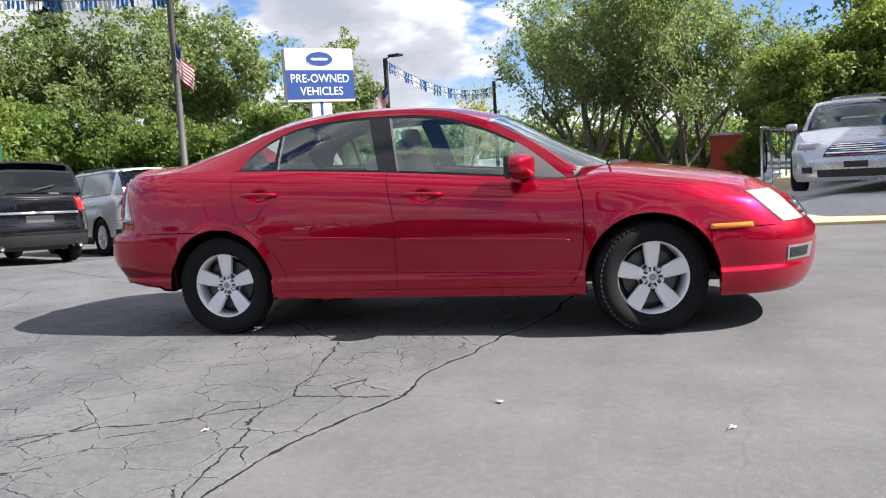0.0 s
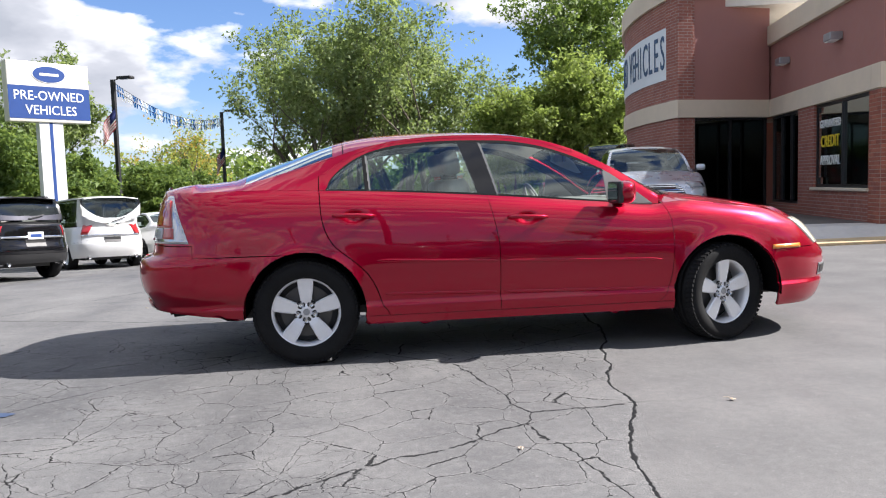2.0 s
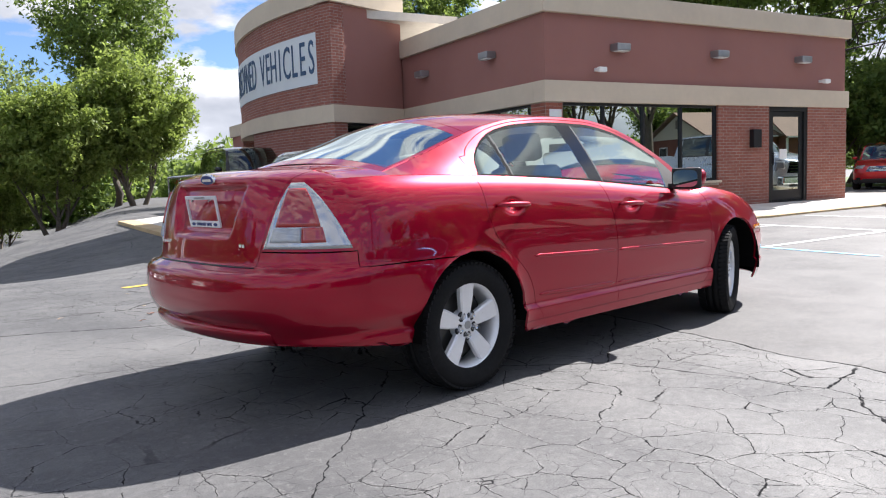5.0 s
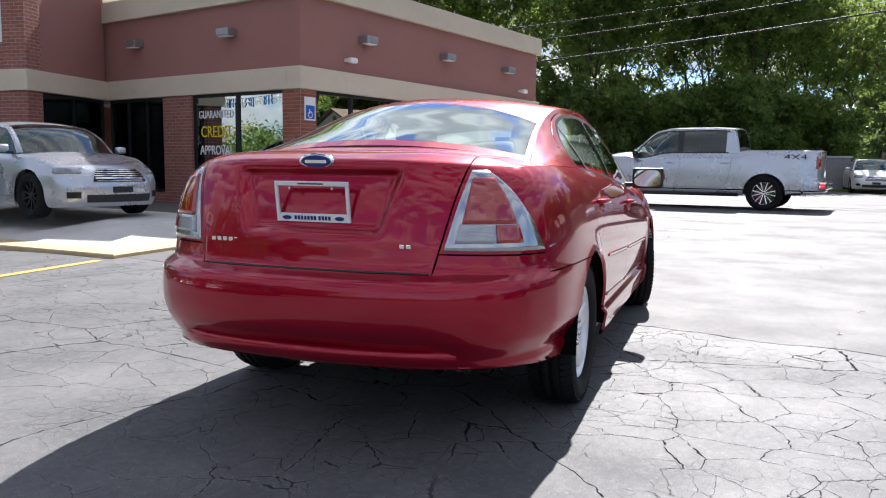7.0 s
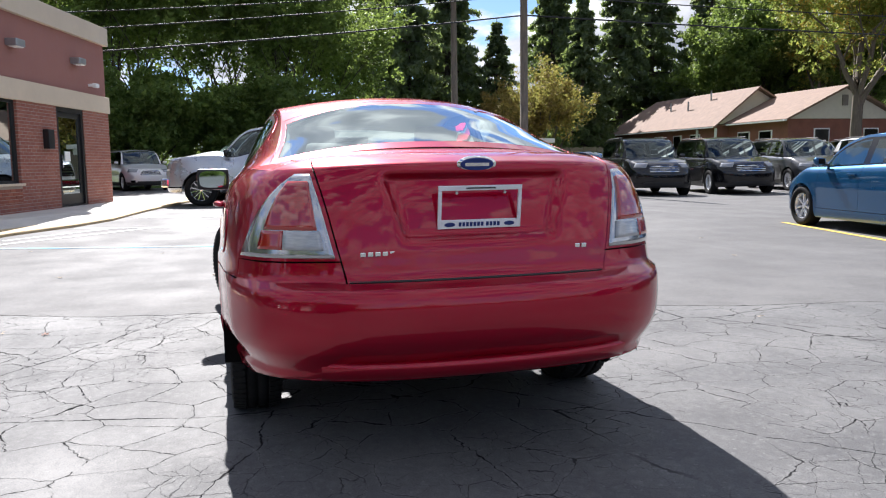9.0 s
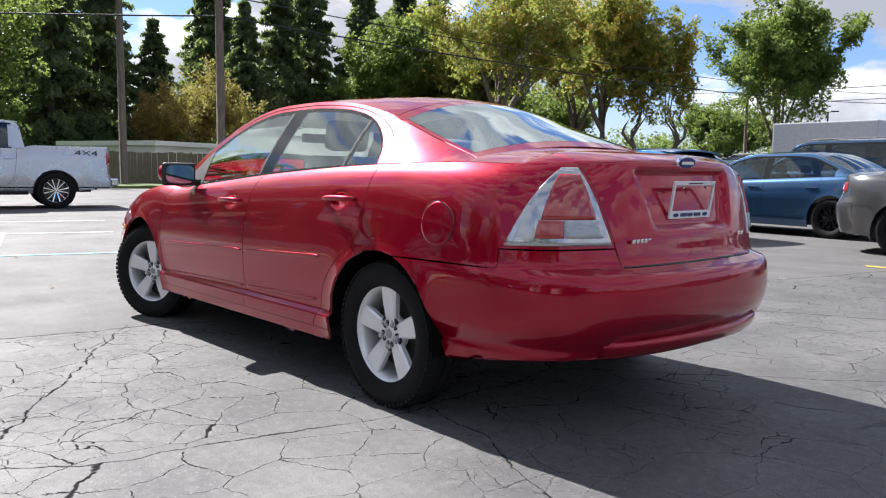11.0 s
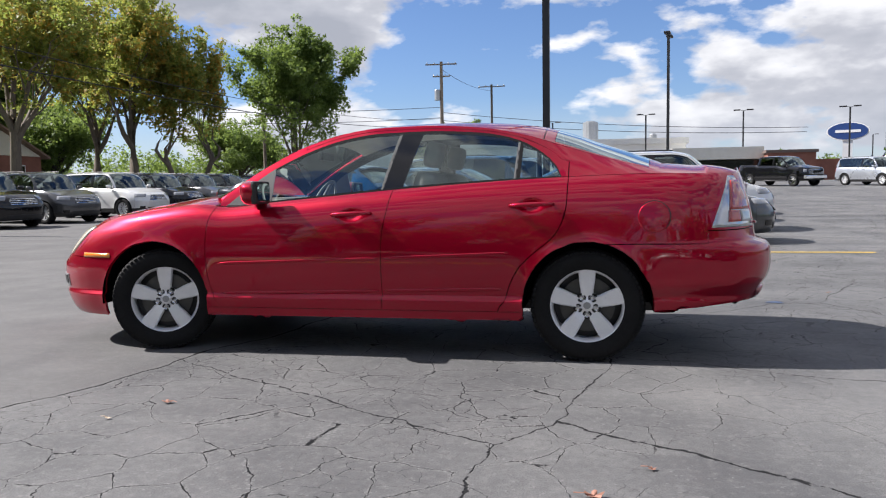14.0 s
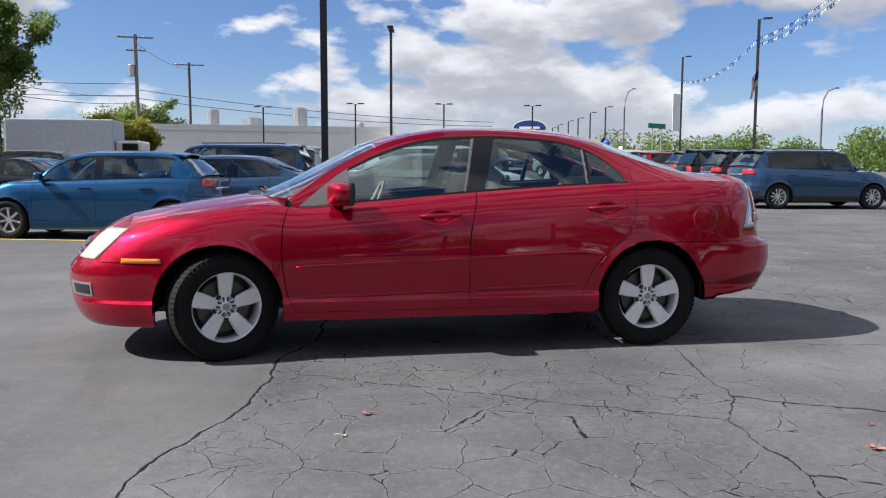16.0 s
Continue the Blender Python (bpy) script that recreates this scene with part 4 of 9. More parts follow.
def overlay(body, q0b, q1b, q0t, q1t, z0, z1, lift, nq=8, nz=6, thick=0.012, side=1, shape=None):
    """A raised patch that follows the body: bottom runs q0b..q1b at z0, top q0t..q1t at z1."""
    bm = bmesh.new()
    G = []
    for j in range(nz + 1):
        t = j / nz
        row = []
        for i in range(nq + 1):
            s = i / nq
            qa, qb = q0b + (q0t - q0b) * t, q1b + (q1t - q1b) * t
            q = qa + (qb - qa) * s
            z = z0 + (z1 - z0) * t
            if shape:
                q, z = shape(s, t, q, z)
            p = body.at(q, z=z)
            e = 0.004
            n = (body.at(q + e, z=z) - body.at(q - e, z=z)).cross(body.at(q, z=z + e) - body.at(q, z=z - e))
            n = -n.normalized() if n.length > 1e-9 else Vector((0, 1, 0))
            if n.dot(Vector((p.x * 0.3, p.y, 0))) < 0:
                n = -n
            row.append((p, n))
        G.append(row)
    top = [[bm.verts.new((p + n * lift) * 1) for p, n in row] for row in G]
    low = [[bm.verts.new(p + n * (lift - thick)) for p, n in row] for row in G]
    for j in range(nz):
        for i in range(nq):
            bm.faces.new((top[j][i], top[j][i + 1], top[j + 1][i + 1], top[j + 1][i]))
    ring = [(0, i) for i in range(nq)] + [(j, nq) for j in range(nz)] + [(nz, nq - i) for i in range(nq)] + [(nz - j, 0) for j in range(nz)]
    for (a, b), (c, d) in zip(ring, ring[1:] + ring[:1]):
        bm.faces.new((top[a][b], low[a][b], low[c][d], top[c][d]))
    if side < 0:
        for v in bm.verts:
            v.co.y = -v.co.y
    bmesh.ops.recalc_face_normals(bm, faces=bm.faces)
    return bm


# ---------------------------------------------------------------- wheels
@functools.lru_cache(None)
def simple_once(name, color, rough, metal):
    return simple(name, color, rough, metal, 0.15, 12)


def tyre_mesh(r, w, rim_r, grooves=True, n=56):
    bm = bmesh.new()
    h = w / 2
    prof = [(rim_r - 0.008, -h * 0.80), (rim_r + 0.012, -h * 0.93), ((r + rim_r) / 2, -h * 1.06), (r - 0.03, -h * 0.99), (r - 0.010, -h * 0.86), (r - 0.002, -h * 0.70)]
    for g in (-0.45, 0.0, 0.45):
        if grooves:
            prof += [(r, (g - 0.06) * h), (r - 0.008, (g - 0.05) * h), (r - 0.008, (g + 0.05) * h), (r, (g + 0.06) * h)]
    prof += [(a, -b) for a, b in reversed(prof[:6])]
    lathe(bm, prof, n, "Y")
    return bm


def tread_mesh(r, w, s):
    """Shoulder blocks round one edge of the tyre."""
    bm = bmesh.new()
    n = 64
    for k in range(n):
        m = Matrix.Rotation(k * math.tau / n, 4, "Y") @ Matrix.Translation((0, s * w * 0.36, r - 0.0075)) @ pose(0, 0, 0, -s * 14, 0, s * 12)
        box(bm, -0.011, 0.011, -w * 0.13, w * 0.13, -0.006, 0.006, m)
    return bm


def spoke_wheel(parent, m, r=0.326, w=0.205, rim_r=0.220, spokes=5, metal=None, name="wheel", fine=True, double=False):
    """A wheel that faces +y: tyre, rim with spokes, bolts, cap and brake disc."""
    metal = metal or ALLOY
    wh = new(name)
    wh.parent = parent
    wh.matrix_local = m
    part("tyre", tyre_mesh(r, w, rim_r, fine, 56 if fine else 30), RUBBER, wh, smooth=True)
    if fine:
        for s in (-1, 1):
            part("tread", tread_mesh(r, w, s), RUBBER, wh)
    bm = bmesh.new()
    o = w * 0.40
    lathe(bm, [(rim_r - 0.035, -o), (rim_r - 0.005, -o), (rim_r - 0.02, -o * 0.4), (rim_r - 0.024, o * 0.55), (rim_r - 0.008, o * 0.97), (rim_r + 0.006, o * 1.02), (rim_r + 0.008, o * 0.9)], 56, "Y")
    part("rim", bm, metal, wh, smooth=True)
    for k in range(spokes):
        bm = bmesh.new()
        rot = Matrix.Rotation(k * math.tau / spokes, 4, "Y")
        offs = (-0.028, 0.028) if double else (0.0,)
        for of in offs:
            wi, wo = (0.017, 0.016) if double else (0.035, 0.047)
            prof = [(0.045, wi, o * 0.62), (0.09, wi * 1.06, o * 0.74), (0.14, wo * 0.96, o * 0.80), (rim_r - 0.012, wo * 1.08, o * 0.86)]
            rings = []
            for z, hw, y in prof:
                ch = 0.008
                c = of * (z / rim_r * 1.1)
                rings.append([bm.verts.new((c + x, yy, z)) for x, yy in ((-hw, y - 0.03), (-hw, y - ch), (-hw + ch, y), (hw - ch, y), (hw, y - ch), (hw, y - 0.03))])
            for A, B in zip(rings, rings[1:]):
                for i in range(6):
                    bm.faces.new((A[i], A[(i + 1) % 6], B[(i + 1) % 6], B[i]))
        bmesh.ops.transform(bm, matrix=rot, verts=bm.verts)
        bmesh.ops.recalc_face_normals(bm, faces=bm.faces)
        part("spoke", bm, metal, wh)
    bm = bmesh.new()
    lathe(bm, [(0.001, o * 0.72), (0.030, o * 0.72), (0.034, o * 0.66), (0.07, o * 0.62), (0.078, o * 0.50), (0.078, o * 0.1)], 32, "Y")
    part("hub", bm, metal, wh, smooth=True)
    if fine:
        for k in range(5):
            a = (k + 0.5) * math.tau / 5
            bm = bmesh.new()
            lathe(bm, [(0.001, o * 0.82), (0.0125, o * 0.87), (0.0165, o * 0.74), (0.0165, o * 0.5)], 6, "Y", (math.sin(a) * 0.055, 0, math.cos(a) * 0.055))
            part("lug_nut", bm, STEEL, wh)
            bm = bmesh.new()
            lathe(bm, [(0.0165, o * 0.655), (0.026, o * 0.66), (0.028, o * 0.60)], 20, "Y", (math.sin(a) * 0.055, 0, math.cos(a) * 0.055))
            part("lug_pocket", bm, DARK_ALLOY, wh)
        bm = bmesh.new()
        lathe(bm, [(0.001, o * 0.76), (0.020, o * 0.755), (0.022, o * 0.70)], 24, "Y")
        part("cap", bm, GREY_METAL, wh, "grey oval centre cap")
    bm = bmesh.new()
    lathe(bm, [(0.05, 0.0), (rim_r - 0.06, 0.0), (rim_r - 0.06, -0.02), (0.05, -0.02)], 40, "Y")
    part("brake_disc", bm, simple_once("brake steel", (0.09, 0.088, 0.085), 0.4, 0.8), wh, smooth=False)
    bm = bmesh.new()
    lathe(bm, [(0.001, -o * 0.55), (rim_r - 0.02, -o * 0.55)], 32, "Y")
    part("backing", bm, BLACK_PLASTIC, wh)
    return wh

# ---------------------------------------------------------------- the red sedan
SAIL_GREY = simple("sail grey", (0.14, 0.14, 0.138), 0.85, 0, 0.1, 8)
SAIL_GREY.node_tree.nodes["Principled BSDF"].inputs["Specular IOR Level"].default_value = 0.1
AR, AF = (-1.364, 0.332, 0.370), (1.378, 0.332, 0.374)
SEAM_R = [(0.20, -0.83), (0.31, -0.855), (0.347, -0.885), (0.45, -0.922), (0.54, -0.968), (0.61, -1.034), (0.75, -1.19), (0.85, -1.236), (0.925, -1.25), (1.08, -1.258)]
SEAM_B = [(0.20, -0.147), (0.645, -0.143), (1.01, -0.203)]
SEAM_A = [(0.20, 0.90), (0.29, 0.905), (0.33, 0.945), (0.43, 0.985), (0.652, 1.008), (0.80, 1.0), (0.894, 0.975), (0.95, 0.955)]
HANDLES = [(0.042, 0.868), (-1.05, 0.912)]


def red_dent(p, end):
    """Hand cups under the door handles, and the recessed number-plate panel of the boot lid."""
    if end:
        if p.x < 0 and 0.79 < p.z < 1.10:
            edge = 0.285 + (p.z - 0.83) * 0.30
            k = ss((edge - p.y) / 0.026) * ss((p.z - 0.82) / 0.026) * ss((1.066 - p.z) / 0.024)
            return Vector((0.036 * k, 0, 0))
        if p.x < 0 and p.z < 0.47:
            k = ss((0.62 - p.y) / 0.14) * ss((p.z - 0.385) / 0.012) * ss((0.47 - p.z) / 0.06)
            return Vector((0.034 * k, -0.075 * p.y * ss((0.50 - p.z) / 0.20) * ss((-1.58 - p.x) / 0.14), 0))
        return Vector((0, 0, 0))
    if p.x < -1.58:
        return Vector((0, -0.075 * p.y * ss((0.50 - p.z) / 0.20) * ss((-1.58 - p.x) / 0.14), 0))
    k = 0.0
    for hx, hz in HANDLES:
        d = ((p.x - hx) / 0.062) ** 2 + ((p.z - hz + 0.006) / 0.036) ** 2
        k = max(k, ss((1.25 - d) / 1.0))
    return Vector((0, -0.016 * k, 0))


red = Body(
    dent=red_dent, nf=8.6, nr=11.2, m=2.35, mr=2.55, lid_line=[(0.5, 0.47), (0.70, 0.488), (0.80, 0.512), (0.95, 0.545), (1.09, 0.58)],
    half=0.913,
    xf=[(0.18, 2.25), (0.24, 2.32), (0.30, 2.35), (0.40, 2.372), (0.50, 2.378), (0.56, 2.366), (0.60, 2.325), (0.68, 2.265), (0.76, 2.20), (0.82, 2.12), (1.0, 2.05)],
    xr=[(0.18, -2.30), (0.30, -2.375), (0.36, -2.415), (0.44, -2.452), (0.50, -2.468), (0.56, -2.475), (0.64, -2.468), (0.672, -2.445), (0.692, -2.385), (0.80, -2.366), (0.95, -2.335), (1.05, -2.305), (1.12, -2.275)],
    sh=[(-2.32, 1.098), (-2.2, 1.09), (-2.05, 1.078), (-1.75, 1.083), (-1.25, 1.072), (-0.95, 1.06), (-0.3, 1.02), (-0.1, 1.004), (0.59, 0.945), (0.9, 0.92), (1.1, 0.935), (1.4, 0.905), (1.7, 0.862), (1.95, 0.81), (2.1, 0.765), (2.3, 0.72)],
    hood=[(0.9, 0.99), (1.05, 1.0), (1.2, 0.993), (1.5, 0.952), (1.8, 0.902), (2.0, 0.855), (2.12, 0.815), (2.22, 0.76)],
    deck=[(-2.32, 1.112), (-2.27, 1.118), (-2.2, 1.128), (-2.0, 1.14), (-1.8, 1.158), (-1.6, 1.17)],
    lower=[(0.18, 0.93), (0.205, 0.955), (0.235, 0.975), (0.275, 0.985), (0.33, 0.995), (0.352, 0.998), (0.376, 0.975), (0.45, 0.987), (0.52, 0.993), (0.60, 0.995)],
    upper=[], shoulder=lambda v: 0.995 - 0.060 * v ** 2 - 0.063 * v ** 9,
    xcf=1.92, xcr=-2.03,
    bot=[(-2.5, 0.360), (-2.2, 0.338), (-1.74, 0.300), (-1.05, 0.285), (-0.985, 0.238), (1.0, 0.238), (1.72, 0.215), (1.76, 0.212), (2.4, 0.208)],
    arches=[AR, AF],
    levels=[0.20, 0.225, 0.25, 0.288, 0.32, 0.345, 0.358, 0.372, 0.385, 0.398, 0.42, 0.44, 0.46, 0.50, 0.55, 0.60],
    vs=[0.03 * k for k in range(1, 30)] + [0.89, 0.915, 0.94, 0.97, 1.0],
    seams=[SEAM_R, SEAM_B, SEAM_A], counts=[26, 44, 44, 30],
    ends=[0, 0.07, 0.14, 0.21, 0.28, 0.34, 0.38, 0.41, 0.435, 0.46, 0.485, 0.51, 0.535, 0.56, 0.59, 0.63, 0.67, 0.71, 0.755, 0.80, 0.83, 0.86, 0.89, 0.92, 0.95, 0.975, 1.0],
)

RAIL_Z = [(-1.78, 1.098), (-1.45, 1.188), (-1.2, 1.268), (-0.97, 1.338), (-0.70, 1.388), (-0.36, 1.408), (-0.066, 1.402), (0.155, 1.374), (0.40, 1.302), (0.55, 1.232), (0.72, 1.135), (0.95, 0.972)]
RAIL_Y = [(-1.78, 0.70), (-1.45, 0.638), (-1.2, 0.605), (-0.9, 0.585), (-0.4, 0.580), (0.1, 0.592), (0.4, 0.625), (0.72, 0.70), (0.95, 0.772)]
ROOF_Z = [(-1.81, 1.163), (-1.63, 1.231), (-1.44, 1.296), (-1.26, 1.362), (-1.07, 1.413), (-0.84, 1.443), (-0.47, 1.454), (-0.08, 1.444), (0.16, 1.412), (0.42, 1.350), (0.72, 1.208), (0.99, 1.070), (1.20, 0.985)]
WIN_Z = [(-1.215, 1.072), (-1.19, 1.125), (-1.10, 1.212), (-0.97, 1.288), (-0.88, 1.318), (-0.70, 1.350), (-0.36, 1.368), (-0.066, 1.362), (0.155, 1.330), (0.38, 1.258), (0.55, 1.178), (0.62, 1.140), (0.90, 0.925)]
LEAN = [(-1.3, 0.0), (-0.97, -0.012), (-0.36, -0.09), (-0.255, -0.118), (-0.135, -0.10), (0.2, -0.03), (0.6, 0.0)]


def canopy_col(x0, rows, split):
    """Points up the side of the cabin from the belt to the roof rail."""
    b = red.side(x0, v=1.0)
    xr_ = x0 + lerp_table(LEAN, x0)
    r = Vector((xr_, smooth_table(RAIL_Y, xr_), max(b.z + 0.002, smooth_table(RAIL_Z, xr_))))
    zw = smooth_table(WIN_Z, x0 + 0.6 * lerp_table(LEAN, x0)) if -1.215 <= x0 <= 0.90 else b.z
    vt = min(0.93, max(0.03, (zw - b.z) / (r.z - b.z)))
    vals = [0.0, 0.02] + [0.02 + (vt - 0.02) * k for k in (0.24, 0.48, 0.72, 0.955, 1.0)] + [vt + (1 - vt) * k / 4 for k in range(1, 5)]
    out = []
    for v in vals:
        p = b.lerp(r, v)
        n = Vector((0, r.z - b.z, b.y - r.y))
        if n.length > 1e-6:
            p += n.normalized() * 0.10 * n.length * v * (1 - v)
        out.append(p)
    return out


def cross(c, p, w, e=2.3):
    """A point across from the centre line c to the left rail p."""
    k = abs(w) ** e
    return Vector((c.x + (p.x - c.x) * k, p.y * w, c.z + (p.z - c.z) * k))


sedan = thing("car", Matrix.Identity(4), "glossy dark red four-door sedan with silver alloy wheels", "car")
shell = Shell()
glass_shell = Shell()
trim_shell = Shell()
cols, tags, rows = red.grid()
NR = len(rows)
Z_DOOR, Z_BUMP = 0.288, 0.69
for i in range(len(cols) - 1):
    tag = tags[i]
    for j in range(NR - 1):
        quad = [cols[i][j], cols[i + 1][j], cols[i + 1][j + 1], cols[i][j + 1]]
        quad = arch_filter(red, [p.copy() for p in quad])
        if quad is None:
            continue
        c = sum(quad, Vector()) / 4
        one = False
        if tag == "tail":
            mid_lid = red.ends[i + 1] <= 0.801
            name = "trunk_lid" if (c.z > Z_BUMP and mid_lid) else ("rear_bumper" if c.z < Z_BUMP + 0.07 * (not mid_lid) else "quarter")
            one = name != "quarter"
        elif tag == "nose":
            name = "front_bumper" if c.z < 0.60 or c.x > 2.08 else "fender"
            one = name == "front_bumper"
        elif tag == 0:
            name, one = ("rear_bumper", True) if (c.x < -1.40 and c.z < Z_BUMP) else ("quarter", False)
            if c.z < Z_DOOR and c.x > -1.2:
                name = "sill"
        elif tag == 1:
            name = "sill" if c.z < Z_DOOR else "rear_door"
        elif tag == 2:
            name = "sill" if c.z < Z_DOOR else "front_door"
        else:
            name = "fender"
            if c.x > 1.70 and c.z < 0.60:
                name, one = "front_bumper", True
            elif c.z < Z_DOOR and c.x < 1.3:
                name = "sill"
        pts = [tuple(p) for p in reversed(quad)]
        shell.both(pts, name, one=one)

# cabin sides
xb = sorted(set([round(-1.78 + k * (1.78 - 1.258) / 9, 4) for k in range(10)] + [-1.24, -1.225, -1.215, -1.205, -1.19, -1.17, -1.14, -1.10, -1.05, -1.0, -0.972, -0.950, -0.940]
                + [round(-0.940 + k * (0.940 - 0.255) / 10, 4) for k in range(1, 11)] + [-0.215, -0.19, -0.175, -0.135, -0.124] + [round(-0.124 + k * (0.124 + 0.60) / 12, 4) for k in range(1, 13)] + [0.64, 0.68, 0.72, 0.76, 0.80, 0.85, 0.90, 0.95]))
can = [canopy_col(x, None, None) for x in xb]
for a, b in zip(range(len(xb) - 1), range(1, len(xb))):
    mx = (xb[a] + xb[b]) / 2
    for j in range(10):
        quad = [can[a][j], can[b][j], can[b][j + 1], can[a][j + 1]]
        pts = [tuple(p) for p in reversed(quad)]
        inside = -1.215 < mx < 0.90 and j < 6
        if inside and j == 0:
            trim_shell.both(pts, "belt")
        elif inside and j == 5 and mx < 0.60:
            trim_shell.both(pts, "seal")
        elif inside and mx > 0.60:
            trim_shell.both(pts, "sail")
        elif inside and -0.19 < mx < -0.135:
            trim_shell.both(pts, "front_pillar")
        elif inside and -0.255 < mx < -0.19:
            trim_shell.both(pts, "pillar")
        elif inside and -0.972 < mx < -0.950:
            trim_shell.both(pts, "divider")
        # lighter grey paints the sunlit front edge of the dark rubber channel
        elif inside and (-0.950 < mx < -0.940 or -0.135 < mx < -0.124):
            trim_shell.both(pts, "channel" if mx < -0.5 else "front_channel")
        elif inside:
            glass_shell.both(pts, "quarter_glass" if mx < -0.95 else ("rear_door_glass" if mx < -0.2 else "front_door_glass"))
        else:
            shell.both(pts, "side_frame" if (mx > -1.258 and j < 8) or mx > 0.40 else "quarter")

# roof, windshield and rear window
WS = [-1, -0.96, -0.9, -0.8, -0.65, -0.48, -0.3, -0.12, 0.12, 0.3, 0.48, 0.65, 0.8, 0.9, 0.96, 1]


def span(c, p):
    return [cross(c, p, w) for w in WS]


def rail(x):
    return Vector((x, smooth_table(RAIL_Y, x), smooth_table(RAIL_Z, x)))


def strip(lines, pick):
    for li, (A, B) in enumerate(zip(lines, lines[1:])):
        for k in range(len(WS) - 1):
            pick(li, k, [tuple(A[k]), tuple(A[k + 1]), tuple(B[k + 1]), tuple(B[k])])


roof_x = [0.42, 0.38, 0.3, 0.2, 0.1, 0.0, -0.1, -0.2, -0.3, -0.4, -0.5, -0.6, -0.7, -0.8, -0.9, -1.0, -1.06, -1.10]
strip([span(Vector((x, 0, smooth_table(ROOF_Z, x))), rail(x)) for x in roof_x], lambda i, k, q: shell.face(q, "roof"))
fw = [span(Vector((1.215 - t * (1.215 - 0.42), 0, smooth_table(ROOF_Z, 1.215 - t * (1.215 - 0.42)))), rail(0.95 - t * (0.95 - 0.42))) for t in [k / 10 for k in range(11)]]
strip(fw, lambda i, k, q: (glass_shell.face(q, "windshield") if 1 <= k <= len(WS) - 3 else shell.face(q, "windshield_frame" + (".L" if k > 4 else ".R"))))
bw = [span(Vector((-1.10 - t * 0.71, 0, smooth_table(ROOF_Z, -1.10 - t * 0.71))), rail(-1.10 - t * 0.68)) for t in [k / 10 for k in range(11)]]
strip(bw, lambda i, k, q: (glass_shell.face(q, "rear_window") if 1 <= k <= len(WS) - 3 and 0 < i < 9 else shell.face(q, "rear_window_frame")))

# bonnet and boot tops
HW = red.ends


def lid(xs, ends_q, centre, tag_in, tag_out, w_in, sign):
    """A crowned top panel out to the shoulder line."""
    lines = []
    for x in xs:
        s = red.side(x, v=1.0)
        zc = smooth_table(centre, x)
        lines.append([Vector((x, s.y * w, s.z + (zc - s.z) * (1 - w ** 2.6))) for w in HW])
    tipline = [red.at(red.lean(q + 1, red.at(q, v=1.0).z) - 1 if q < 0 else q, v=1.0) for q in ends_q]
    last = lines[-1]
    n = 10
    for k in range(1, n + 1):
        t = k / n
        row = []
        for w, e, l in zip(HW, tipline, last):
            x = l.x + (e.x - l.x) * t
            y = l.y + (e.y - l.y) * t
            zc = smooth_table(centre, x)
            edge = e.z + (l.z - e.z) * (1 - t) ** 1.0
            z = (1 - t ** 3) * (edge + (zc - edge) * (1 - w ** 2.6)) + t ** 3 * e.z
            row.append(Vector((x, y, z)))
        lines.append(row)
    for A, B in zip(lines, lines[1:]):
        for k in range(len(HW) - 1):
            q = [A[k], A[k + 1], B[k + 1], B[k]]
            if sign > 0:
                q = q[::-1]
            c = (HW[k] + HW[k + 1]) / 2
            shell.both([tuple(p) for p in q], tag_in if c < w_in else tag_out, one=c < w_in)


def march(a, b, n):
    return [a + (b - a) * k / n for k in range(n + 1)]


lid(march(0.98, 1.92, 16), [2 - f for f in HW], red.hood, "hood", "fender", 0.86, 1)
lid(march(-1.62, -2.03, 8), [f - 1 for f in HW], red.deck, "trunk_lid", "quarter", 0.80, -1)

V, N = shell.normals()
NAMES = {"front_door": ("front_door", ""), "rear_door": ("rear_door", ""), "fender": ("front_fender", ""), "quarter": ("quarter_panel", ""), "sill": ("sill", ""), "side_frame": ("door_frame", ""),
         "hood": ("hood", ""), "trunk_lid": ("trunk_lid", ""), "roof": ("roof", ""), "front_bumper": ("front_bumper", ""), "rear_bumper": ("rear_bumper", ""), "windshield_frame": ("windshield_frame", ""), "rear_window_frame": ("rear_window_frame", "")}
panels = {}
for tag in shell.panels():
    base = tag.split(".")[0]
    panels[tag] = panel(shell, V, N, tag, NAMES[base][0], RED_PAINT, sedan, gap=0.0040 if base == "trunk_lid" else 0.0036 if base in ("rear_bumper", "hood") else 0.003, rim=0.002 if base in ("side_frame", "windshield_frame", "rear_window_frame") else 0.012)
GV, GN = glass_shell.normals()
for tag in glass_shell.panels():
    base = tag.split(".")[0]
    ob = panel(glass_shell, GV, GN, tag, base, REAR_GLASS if base == "rear_window" else CAR_GLASS, sedan, gap=0.0, rim=0.0)
    ob.visible_shadow = False
TV, TN = trim_shell.normals()
for tag in trim_shell.panels():
    base = tag.split(".")[0]
    panel(trim_shell, TV, TN, tag, {"belt": "belt_molding", "sail": "mirror_sail", "pillar": "door_pillar", "front_pillar": "door_pillar", "divider": "window_divider", "channel": "glass_channel", "front_channel": "glass_channel", "seal": "window_seal"}[base], GLOSS_BLACK if base in ("pillar", "front_pillar") else (SAIL_GREY if base in ("sail", "channel", "front_channel") else TRIM_BLACK), sedan, gap=-0.003, rim=0.006)

